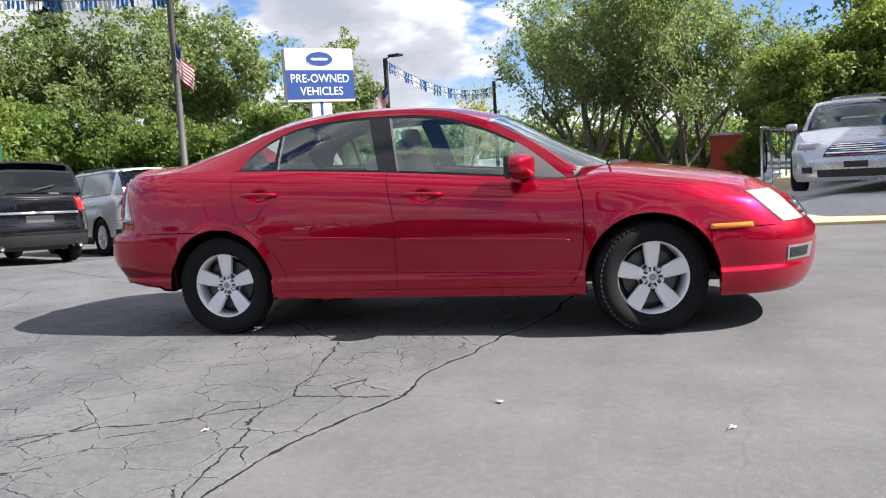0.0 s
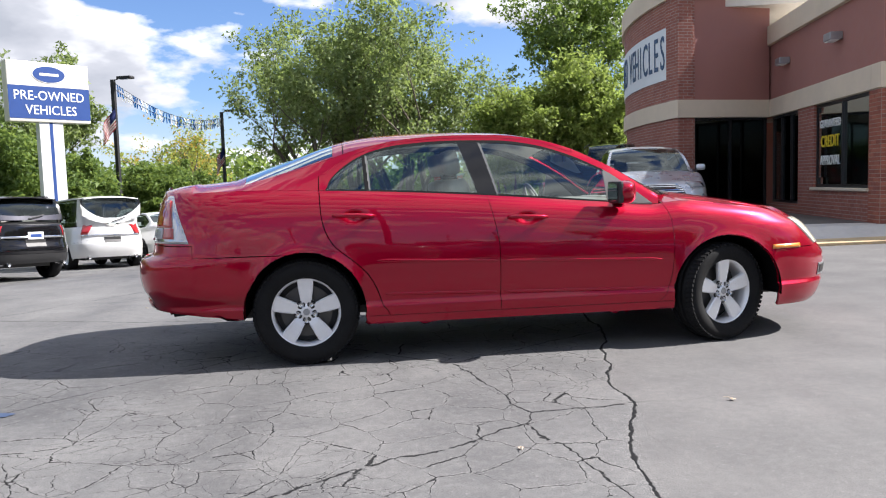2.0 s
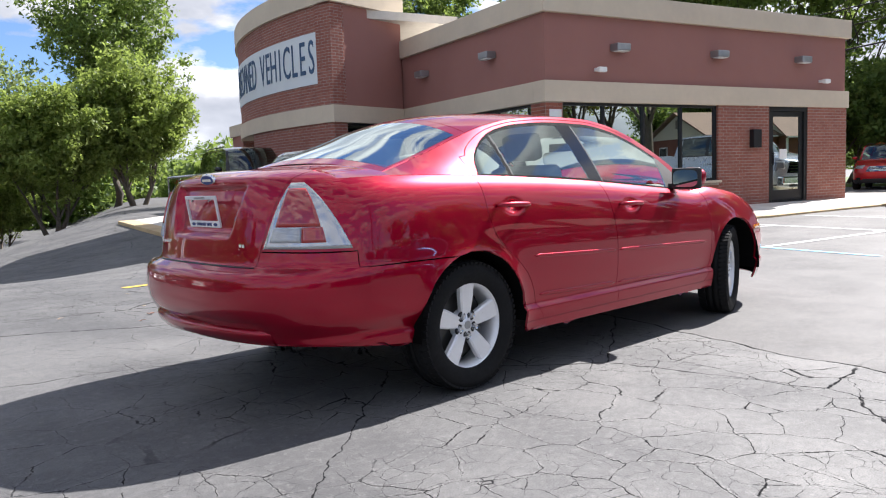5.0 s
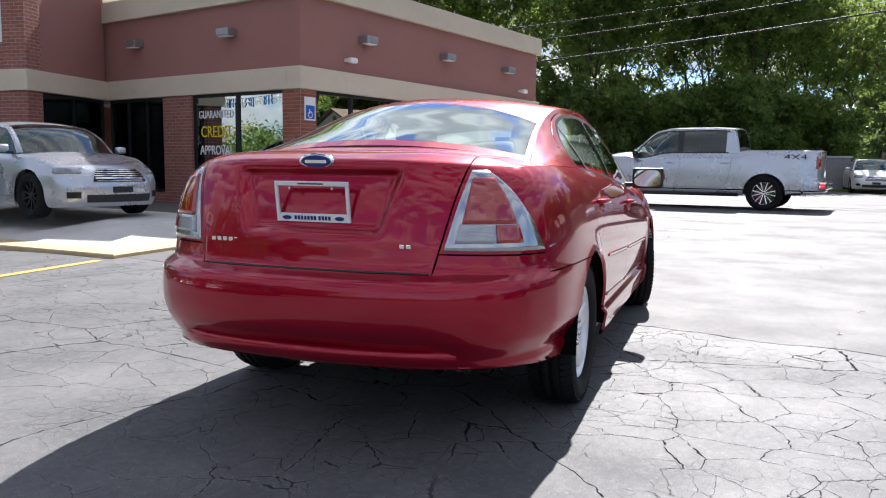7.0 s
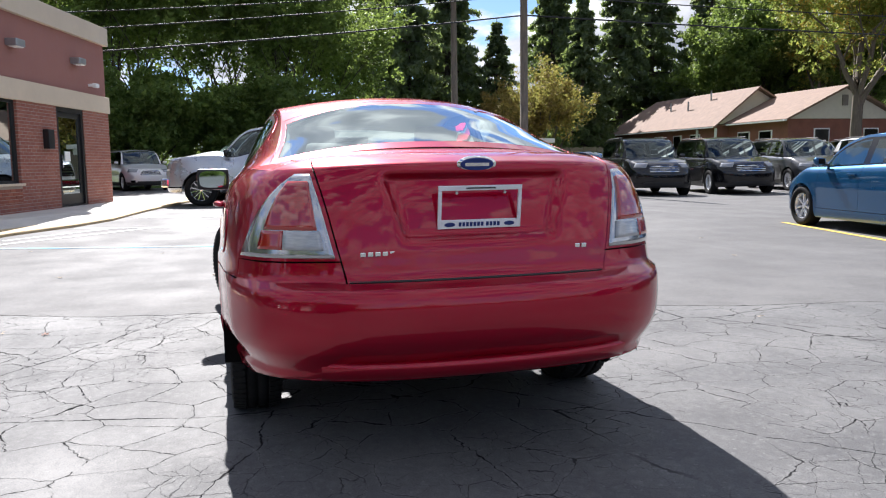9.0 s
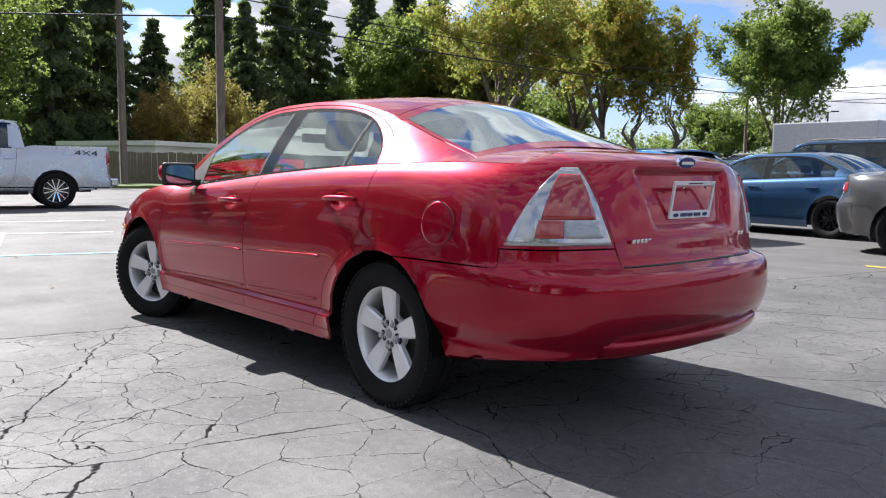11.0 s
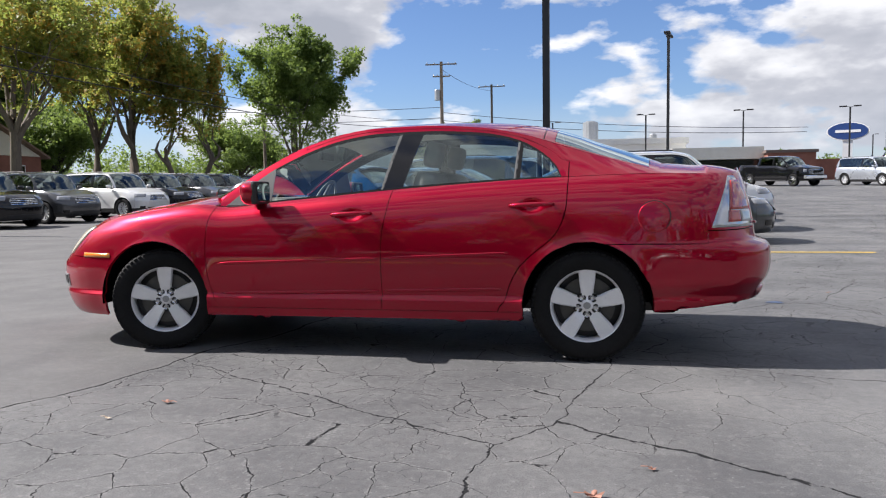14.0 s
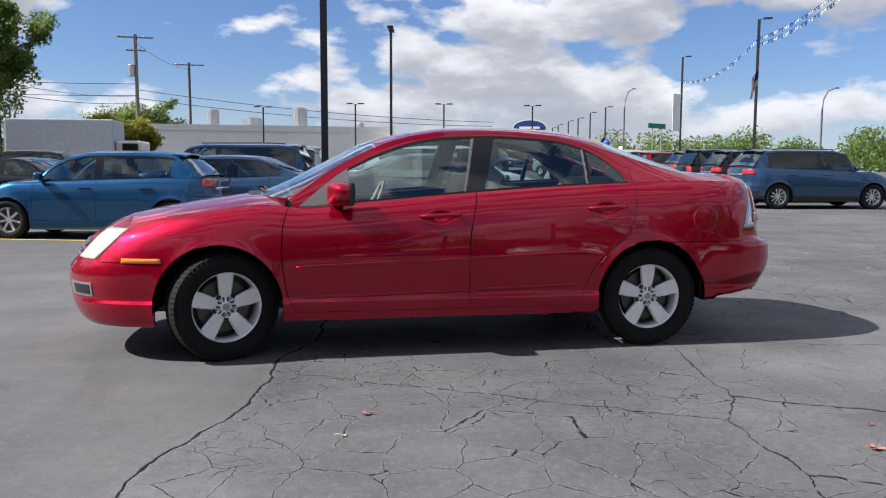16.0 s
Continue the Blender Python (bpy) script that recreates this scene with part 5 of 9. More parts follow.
# pale lining inside the pillars and rails
bm = bmesh.new()
for ids, t in zip(shell.f, shell.t):
    if t.split(".")[0] in ("side_frame", "windshield_frame", "rear_window_frame") or (t.startswith("quarter") and min(V[i][2] for i in ids) > 1.06):
        bm.faces.new([bm.verts.new(Vector(V[i]) - Vector(N[i]) * 0.014) for i in ids])
part("pillar_trim", bm, TRIM_BLACK, sedan)

# dark inner shell behind the joints, floor and wheel wells
bm = bmesh.new()
for ids, t in zip(shell.f, shell.t):
    base = t.split(".")[0]
    if base in ("side_frame", "roof", "windshield_frame", "rear_window_frame"):
        continue
    if base == "quarter" and min(V[i][2] for i in ids) > 1.06:
        continue
    vs_ = [bm.verts.new(Vector(V[i]) - Vector(N[i]) * 0.016) for i in ids]
    bm.faces.new(vs_)
part("inner_shell", bm, WELL_BLACK, sedan)
part("floor_pan", boxes((-1.9, 1.95, -0.5, 0.5, 0.25, 0.30), (-0.9, 0.9, -0.84, 0.84, 0.235, 0.30)), BLACK_PLASTIC, sedan)
for cx, cz, r in (AR, AF):
    for s in (1, -1):
        bm = bmesh.new()
        prof = []
        n = 24
        rings = []
        for k in range(n + 1):
            a = math.pi * (-0.03 + 1.06 * k / n)
            rings.append([bm.verts.new((cx + math.cos(a) * (r + 0.004), s * y, cz + math.sin(a) * (r + 0.004))) for y in (0.904, 0.50)])
        for A, B in zip(rings, rings[1:]):
            bm.faces.new((A[0], B[0], B[1], A[1]))
        part("wheel_well", bm, WELL_BLACK, sedan)
        part("well_wall", boxes((cx - r - 0.06, cx + r + 0.06, s * 0.52 - 0.01, s * 0.52 + 0.01, 0.31, cz + r + 0.06)), WELL_BLACK, sedan)

WHEEL_Y = 0.775
for x, s, steer in ((-1.364, 1, 0), (-1.364, -1, 0), (1.364, 1, 22), (1.364, -1, 18)):
    spoke_wheel(sedan, pose(x, s * WHEEL_Y, 0.324, 0, 0, steer + (0 if s > 0 else 180)))

# ---------------------------------------------------------------- the red sedan's fittings
RED_LENS = lamp_glass("red lens", (0.40, 0.015, 0.012))
CLEAR_LENS = lamp_glass("clear lens", (0.42, 0.44, 0.46), 0.12)
AMBER_LENS = lamp_glass("amber lens", (0.75, 0.22, 0.01))
LAMP_SILVER = simple("lamp silver", (0.42, 0.43, 0.45), 0.14, 0.75, 0.1, 30, 0, 60, 1.0)
# pale lens colour has the sun glare on the headlamps painted in
GLARE_LENS = lamp_glass("glare headlamp lens", (0.72, 0.68, 0.56), 0.25)
BADGE_BLUE = simple("badge blue", (0.012, 0.03, 0.16), 0.15, 0.2, 0.05, 20)
SEAT_CLOTH = simple("seat cloth", (0.36, 0.345, 0.32), 0.9, 0, 0.1, 12, 0.3, 150)
DASH = simple("dash plastic", (0.17, 0.165, 0.155), 0.7, 0, 0.1, 8, 0.15, 160)
HEADLINER = simple("headliner", (0.48, 0.46, 0.42), 0.95)


def fq(y, z):
    """Place round the tail for a sideways distance y."""
    top = red.top(-2.2)
    return y / red.width(red.xcr, z, top) - 1


for s in (1, -1):
    # tail lamp: bright housing, red lens above, clear lens below
    lamp = new("tail_lamp")
    lamp.parent = sedan

    def lamp_patch(name, material, label, s0, s1, t0, t1, lift, nq, nz, thick):
        def place(a, t, q, z):
            h = t0 + (t1 - t0) * t
            z = 0.772 + 0.290 * h
            qi = fq(lerp_table(red.lid_line, z) + 0.014, z)
            qo = max(red.q_of(-2.05 - 0.105 * h, z), qi + 0.05)
            k = s0 + (s1 - s0) * a
            return qi + (qo - qi) * k, z
        part(name, overlay(red, 0, 1, 0, 1, 0, 1, lift, nq, nz, thick, s, shape=place), material, lamp, label, smooth=True)

    lamp_patch("housing", LAMP_SILVER, "bright chrome lamp housing", 0.0, 1.0, 0.0, 1.0, 0.005, 20, 18, 0.02)
    lamp_patch("red_lens", RED_LENS, "translucent red lens", 0.13, 0.80, 0.335, 0.90, 0.013, 14, 10, 0.012)
    lamp_patch("red_lens", RED_LENS, "translucent red lens", 0.56, 0.82, 0.10, 0.325, 0.013, 6, 5, 0.012)
    lamp_patch("clear_lens", CLEAR_LENS, "ribbed clear lens", 0.10, 0.545, 0.10, 0.322, 0.014, 10, 5, 0.012)
    # headlamp, marker, fog lamp
    head = new("headlamp")
    head.parent = sedan
    hb0, hb1 = red.q_of(2.10, 0.612), red.q_of(2.235, 0.612)
    ht0, ht1 = red.q_of(1.90, 0.79), red.q_of(2.05, 0.79)
    part("lens", overlay(red, hb0, hb1, ht0, ht1, 0.612, 0.79, 0.007, 10, 12, 0.02, s), GLARE_LENS, head, "pale headlamp lens with sun glare in its colour", smooth=True)
    part("side_marker", overlay(red, red.q_of(1.70, 0.61), red.q_of(1.93, 0.61), red.q_of(1.705, 0.61), red.q_of(1.93, 0.61), 0.598, 0.626, 0.006, 10, 2, 0.01, s), AMBER_LENS, sedan, "amber side marker lamp", smooth=True)
    fog = new("fog_lamp")
    fog.parent = sedan
    part("bezel", overlay(red, red.q_of(2.12, 0.43), red.q_of(2.27, 0.43), red.q_of(2.12, 0.43), red.q_of(2.28, 0.43), 0.392, 0.474, 0.005, 8, 4, 0.012, s), GREY_METAL, fog, "satin grey bezel")
    part("opening", overlay(red, red.q_of(2.135, 0.43), red.q_of(2.24, 0.43), red.q_of(2.135, 0.43), red.q_of(2.245, 0.43), 0.408, 0.462, 0.008, 8, 4, 0.012, s), BLACK_PLASTIC, fog)
    # side mouldings
    for name_, xa, xb_, za, zb_ in (("door_molding", -0.125, 0.925, 0.600, 0.566), ("door_molding", -0.915, -0.165, 0.634, 0.602), ("door_crease", -0.125, 0.905, 0.402, 0.376), ("door_crease", -0.875, -0.165, 0.422, 0.404)):
        bmm = overlay(red, red.q_of(xa, 0.6), red.q_of(xb_, 0.58), red.q_of(xa, 0.6), red.q_of(xb_, 0.58), 0, 1, 0.005, 30, 3, 0.01, s,
                      shape=lambda a, t, q, z, za=za, zb_=zb_: (q, za + (zb_ - za) * a + (t - 0.5) * 0.019 * min(1.0, 0.15 + 16 * min(a, 1 - a))))
        part(name_, bmm, RED_PAINT, sedan, smooth=True)
    # handles
    for k, (hx, hz) in enumerate(HANDLES):
        base = red.side(hx, z=hz)
        bmh = bmesh.new()
        pts = []
        for i in range(11):
            t = -1 + 0.2 * i
            x = hx + 0.128 * t
            pts.append((x, (red.side(hx + 0.13 * (1 if t > 0 else -1), z=hz).y + 0.004 + 0.030 * (1 - abs(t) ** 4)), hz + 0.004 * (1 - t * t) - 0.004 * t))
        tube(bmh, pts, [0.009, 0.0125, 0.0135, 0.014, 0.014, 0.014, 0.014, 0.014, 0.0135, 0.0125, 0.009], 10)
        for v in bmh.verts:
            v.co.z = hz + (v.co.z - hz) * 0.95
            v.co.y = v.co.y * s
        bmesh.ops.recalc_face_normals(bmh, faces=bmh.faces)
        part("door_handle", bmh, RED_PAINT, panels[("front_door" if k == 0 else "rear_door") + (".L" if s > 0 else ".R")], smooth=True)
    # mirror
    mir = new("side_mirror")
    mir.parent = sedan
    bmm = bmesh.new()
    r = bmesh.ops.create_icosphere(bmm, subdivisions=4, radius=1.0)["verts"]
    for v in r:
        x, y, z = v.co
        f = 1.0 / (abs(x) ** 3.2 + abs(y) ** 3.2 + abs(z) ** 3.2) ** (1 / 3.2)
        x, y, z = x * f, y * f, z * f
        taper = 1.0 - 0.28 * max(0.0, y)
        v.co = Vector((0.655 + 0.078 * x * (1.0 if x > 0 else 0.95) * taper - 0.02 * y, s * (0.945 + 0.108 * y), 1.006 + 0.073 * z * taper + 0.008 * y))
    bmesh.ops.recalc_face_normals(bmm, faces=bmm.faces)
    part("housing", bmm, RED_PAINT, mir, smooth=True)
    part("mirror_bezel", boxes((0.5795, 0.618, s * 0.945 - 0.104, s * 0.945 + 0.104, 0.936, 1.076), bevel=0.018), BLACK_PLASTIC, mir)
    bmm = bmesh.new()
    r = bmesh.ops.create_circle(bmm, cap_ends=True, radius=1.0, segments=28)["verts"]
    for v in r:
        x, y = v.co.x, v.co.y
        f = 1.0 / (abs(x) ** 4 + abs(y) ** 4) ** 0.25
        v.co = Vector((0.5770, s * (0.945 + 0.088 * x * f), 1.006 + 0.056 * y * f))
    bmesh.ops.recalc_face_normals(bmm, faces=bmm.faces)
    part("mirror_glass", bmm, simple("mirror silver", (0.50, 0.58, 0.58), 0.02, 1.0, 0.02, 4), mir, "clear mirror glass")
    part("foot", boxes((0.64, 0.72, s * 0.80 - 0.04, s * 0.80 + 0.05, 0.945, 0.975), bevel=0.008), BLACK_PLASTIC, mir)

# fuel flap on the left rear quarter
bm = bmesh.new()
n = 40
fc = (-1.735, 0.838)
ring0, ring1, ring2 = [], [], []
for k in range(n):
    a = k * math.tau / n
    for ring, rr, lift in ((ring0, 0.088, -0.004), (ring1, 0.087, 0.0035), (ring2, 0.080, 0.004)):
        p = red.side(fc[0] + rr * math.cos(a), z=fc[1] + rr * math.sin(a))
        ring.append(bm.verts.new(p + Vector((0, lift, 0))))
for A, B in ((ring0, ring1), (ring1, ring2)):
    for k in range(n):
        bm.faces.new((A[k], A[(k + 1) % n], B[(k + 1) % n], B[k]))
c = bm.verts.new(red.side(fc[0], z=fc[1]) + Vector((0, 0.004, 0)))
for k in range(n):
    bm.faces.new((ring2[k], ring2[(k + 1) % n], c))
bmesh.ops.recalc_face_normals(bm, faces=bm.faces)
flap = part("fuel_flap", bm, RED_PAINT, sedan, smooth=True)
bm = bmesh.new()
lathe(bm, [(0.0925, 0.0), (0.0875, 0.001)], 40, "Y", (fc[0], red.side(*[fc[0]], z=fc[1]).y + 0.0012, fc[1]))
part("flap_gap", bm, BLACK_PLASTIC, flap)

# grille: dark opening and three bright bars across the nose
part("grille", overlay(red, red.q_of(2.262, 0.65), 2.0, red.q_of(2.20, 0.65), 2.0, 0.605, 0.71, 0.004, 14, 5, 0.02, 1), BLACK_PLASTIC, sedan)
part("grille", overlay(red, red.q_of(2.262, 0.65), 2.0, red.q_of(2.20, 0.65), 2.0, 0.605, 0.71, 0.004, 14, 5, 0.02, -1), BLACK_PLASTIC, sedan)
for zz in (0.612, 0.648, 0.684):
    for s in (1, -1):
        part("grille_bar", overlay(red, red.q_of(2.235, 0.65), 2.0, red.q_of(2.235, 0.65), 2.0, zz, zz + 0.018, 0.014, 14, 2, 0.015, s), CHROME, sedan, "bright chrome bar", smooth=True)

# black strip painted in for the shadow line between boot lid and bumper
for s in (1, -1):
    part("trunk_seal", overlay(red, -1.0, fq(0.475, 0.70), -1.0, fq(0.475, 0.70), 0.689, 0.6955, 0.002, 12, 2, 0.01, s), BLACK_PLASTIC, sedan)

# boot lid: oval badge, lettering as plain bars, plate frame
def oval(name, rx, rz, material, parent, m, depth, label=""):
    bmo = bmesh.new()
    lathe(bmo, [(0.0001, depth), (0.86, depth), (1.0, depth * 0.55), (1.0, 0.0)], 40, "Y")
    for v in bmo.verts:
        v.co.x *= rx
        v.co.z *= rz
    bmesh.ops.recalc_face_normals(bmo, faces=bmo.faces)
    ob = part(name, bmo, material, parent, label, smooth=False)
    ob.matrix_local = m
    return ob


TAIL = pose(-2.291, 0, 1.092, 0, 0, 90) @ pose(0, 0, 0, -12, 0, 0)
badge = new("badge")
badge.parent = panels["trunk_lid"]
badge.matrix_local = TAIL
oval("rim", 0.074, 0.030, CHROME, badge, Matrix.Identity(4), 0.010)
oval("field", 0.066, 0.0245, BADGE_BLUE, badge, Matrix.Translation((0, 0.003, 0)), 0.010, "blue oval field")
part("mark", boxes((-0.045, 0.045, 0.0128, 0.0136, -0.006, 0.006)), CHROME, badge)


def tail_m(y, z):
    p = red.at(fq(abs(y), z), z=z)
    return pose(p.x, y, z, 0, 0, 90) @ pose(0, 0, 0, -7, 0, 0)


part("lettering", boxes(*[(i * 0.026 - 0.075, i * 0.026 - 0.056, 0, 0.005, -0.008, 0.008) for i in range(6)], m=tail_m(0.365, 0.787), bevel=0.002), CHROME, panels["trunk_lid"], "small chrome lettering as plain bars")
part("lettering", boxes(*[(i * 0.026 - 0.024, i * 0.026 - 0.004, 0, 0.005, -0.008, 0.008) for i in range(2)], m=tail_m(-0.385, 0.787), bevel=0.002), CHROME, panels["trunk_lid"], "small chrome lettering as plain bars")
PL = pose(-2.325, 0, 0.94, 0, 0, 90) @ pose(0, 0, 0, -8.5, 0, 0)
plate = new("plate_frame")
plate.parent = panels["trunk_lid"]
plate.matrix_local = PL
part("frame", boxes((-0.156, 0.156, 0, 0.010, 0.060, 0.077), (-0.156, -0.143, 0, 0.010, -0.0775, 0.0595), (0.143, 0.156, 0, 0.010, -0.0775, 0.0595), (-0.143, 0.143, 0, 0.010, -0.0775, -0.046), bevel=0.002), simple("bright frame", (0.74, 0.75, 0.77), 0.35, 0.1), plate, "bright number plate frame")
for i in range(11):
    part("bar", boxes((-0.075 + i * 0.0138 + (0.006 if i > 3 else 0), -0.065 + i * 0.0138 + (0.006 if i > 3 else 0), 0.0105, 0.0115, -0.069, -0.054)), BADGE_BLUE, plate)
part("bar", boxes((-0.055, 0.055, 0.0105, 0.0112, 0.066, 0.071)), BLACK_PLASTIC, plate)
for xx in (-0.112, 0.112):
    oval("spot", 0.020, 0.008, BADGE_BLUE, plate, Matrix.Translation((xx, 0.0102, -0.062)), 0.001)
for xx in (-0.09, 0.09):
    oval("screw", 0.006, 0.006, STEEL, plate, Matrix.Translation((xx, 0.0, 0.052)), 0.012)

# lower lip across the rear bumper
bm = bmesh.new()
rows_ = []
for k in range(25):
    y = -0.58 + 1.16 * k / 24
    e = min(1.0, (0.58 - abs(y)) / 0.07)
    x = -2.425 + 0.27 * y * y
    rows_.append([bm.verts.new((x + dx * 1.0 - out * 0.022 * e, y, zc)) for dx, out, zc in ((0.012, 0, 0.418), (0.0, 0.8, 0.412), (0.0, 1.0, 0.395), (0.012, 0.8, 0.36), (0.03, 0.2, 0.343), (0.06, 0, 0.345))])
for A, B in zip(rows_, rows_[1:]):
    for q in range(5):
        bm.faces.new((A[q], A[q + 1], B[q + 1], B[q]))
bmesh.ops.recalc_face_normals(bm, faces=bm.faces)
part("bumper_lip", bm, RED_PAINT, sedan, smooth=True)

# exhaust tips and wipers
for yy in (-0.47, -0.56):
    bm = bmesh.new()
    tube(bm, [(-1.85, yy + 0.04, 0.325), (-2.12, yy, 0.325), (-2.21, yy, 0.318)], 0.027, 14, False)
    tube(bm, [(-2.205, yy, 0.3182), (-2.13, yy, 0.3235)], 0.023, 14, True)
    part("exhaust_pipe", bm, DARK_ALLOY, sedan, smooth=True)
for y0, y1 in ((0.62, 0.02), (-0.02, -0.58)):
    bm = bmesh.new()
    tube(bm, [(0.97 + 0.12 * (1 - abs(y0) / 0.7), y0, 0.995), (1.13, (y0 + y1) / 2, 1.008), (1.16, y1, 1.018)], 0.008, 6)
    part("wiper", bm, BLACK_PLASTIC, sedan)
bm = bmesh.new()
cow = []
for k in range(21):
    y = -0.60 + 0.060 * k
    x = 1.215 - (1.215 - 0.95) * (abs(y) / 0.772) ** 2.3
    cow.append([bm.verts.new((x + d, y, zz - 0.042 * (abs(y) / 0.6) ** 2.4)) for d, zz in ((-0.05, 1.004), (0.030, 1.000), (0.036, 0.985))])
for A, B in zip(cow, cow[1:]):
    for k in range(2):
        bm.faces.new((A[k], A[k + 1], B[k + 1], B[k]))
bmesh.ops.recalc_face_normals(bm, faces=bm.faces)
part("cowl", bm, BLACK_PLASTIC, sedan)


# cabin: seats, wheel, dash, shelf, lining
def cushion(x0, x1, y0, y1, z0, z1, m=None, r=0.05):
    return boxes((x0, x1, y0, y1, z0, z1), m=m, bevel=r)


for y in (0.37, -0.37):
    seat = new("front_seat")
    seat.parent = sedan
    part("cushion", cushion(-0.22, 0.30, y - 0.25, y + 0.25, 0.42, 0.58), SEAT_CLOTH, seat, smooth=True)
    part("backrest", cushion(-0.07, 0.07, -0.25, 0.25, 0, 0.60, m=pose(-0.20, y, 0.54, 0, -16, 0)), SEAT_CLOTH, seat, smooth=True)
    part("headrest", cushion(-0.05, 0.05, -0.13, 0.13, 0.63, 0.80, m=pose(-0.20, y, 0.54, 0, -14, 0), r=0.04), SEAT_CLOTH, seat, smooth=True)
rear = new("rear_seat")
rear.parent = sedan
part("cushion", cushion(-1.12, -0.62, -0.50, 0.50, 0.40, 0.58), SEAT_CLOTH, rear, smooth=True)
part("backrest", cushion(-0.08, 0.08, -0.49, 0.49, 0, 0.62, m=pose(-1.08, 0, 0.52, 0, -22, 0)), SEAT_CLOTH, rear, smooth=True)
for y in (0.38, -0.38):
    part("headrest", cushion(-0.05, 0.05, -0.13, 0.13, 0.60, 0.72, m=pose(-1.08, y, 0.52, 0, -22, 0), r=0.035), SEAT_CLOTH, rear, smooth=True)
part("parcel_shelf", boxes((-1.80, -1.28, -0.70, 0.70, 1.06, 1.09)), DASH, sedan)
part("bulkhead", boxes((-1.30, -1.27, -0.49, 0.49, 0.30, 1.07), (-1.30, -1.27, -0.80, 0.80, 0.735, 1.07)), DASH, sedan)
part("dashboard", boxes((0.58, 0.92, -0.70, 0.70, 0.62, 0.955), (0.80, 1.06, -0.56, 0.56, 0.70, 0.965), bevel=0.05), DASH, sedan, smooth=True)
part("firewall", boxes((0.96, 1.0, -0.74, 0.74, 0.30, 0.88)), DASH, sedan)
bm = bmesh.new()
lathe(bm, [(0.175, 0), (0.187, 0.010), (0.199, 0), (0.187, -0.010), (0.175, 0)], 32, "X")
for a in (90, 210, 330):
    tube(bm, [(0.02, 0, 0), (0, math.cos(radians(a)) * 0.18, math.sin(radians(a)) * 0.18)], 0.014, 6)
bmesh.ops.transform(bm, matrix=pose(0.42, 0.37, 0.90, 0, -24, 0), verts=bm.verts)
part("steering_wheel", bm, DASH, sedan, smooth=True)
for s in (1, -1):
    part("door_card", boxes((-0.93, 0.90, s * 0.79 - 0.012, s * 0.79 + 0.012, 0.34, 0.93), (-1.2, -0.93, s * 0.79 - 0.012, s * 0.79 + 0.012, 0.735, 0.93)), DASH, sedan)
part("console", boxes((-0.3, 0.7, -0.10, 0.10, 0.3, 0.62), bevel=0.03), DASH, sedan)
bm = bmesh.new()
hl = [[bm.verts.new(p - Vector((0, 0, 0.022))) for p in span(Vector((x, 0, smooth_table(ROOF_Z, x))), rail(x))] for x in roof_x]
for A, B in zip(hl, hl[1:]):
    for k in range(1, len(WS) - 2):
        bm.faces.new((A[k], A[k + 1], B[k + 1], B[k]))
part("headliner", bm, HEADLINER, sedan)
part("rear_view_mirror", boxes((0.50, 0.53, -0.12, 0.12, 1.225, 1.285), bevel=0.01), BLACK_PLASTIC, sedan)

# ---------------------------------------------------------------- parked cars
TINT_GLASS = glass("tinted glass", (0.10, 0.115, 0.12), 0.5)
PALE_GLASS = glass("pale tinted glass", (0.42, 0.47, 0.47), 0.4)
KINDS = {}


HEAD_LENS = lamp_glass("clear headlamp lens", (0.24, 0.25, 0.27), 0.05)
TAIL_RED = lamp_glass("deep red lens", (0.42, 0.012, 0.016), 0.08)


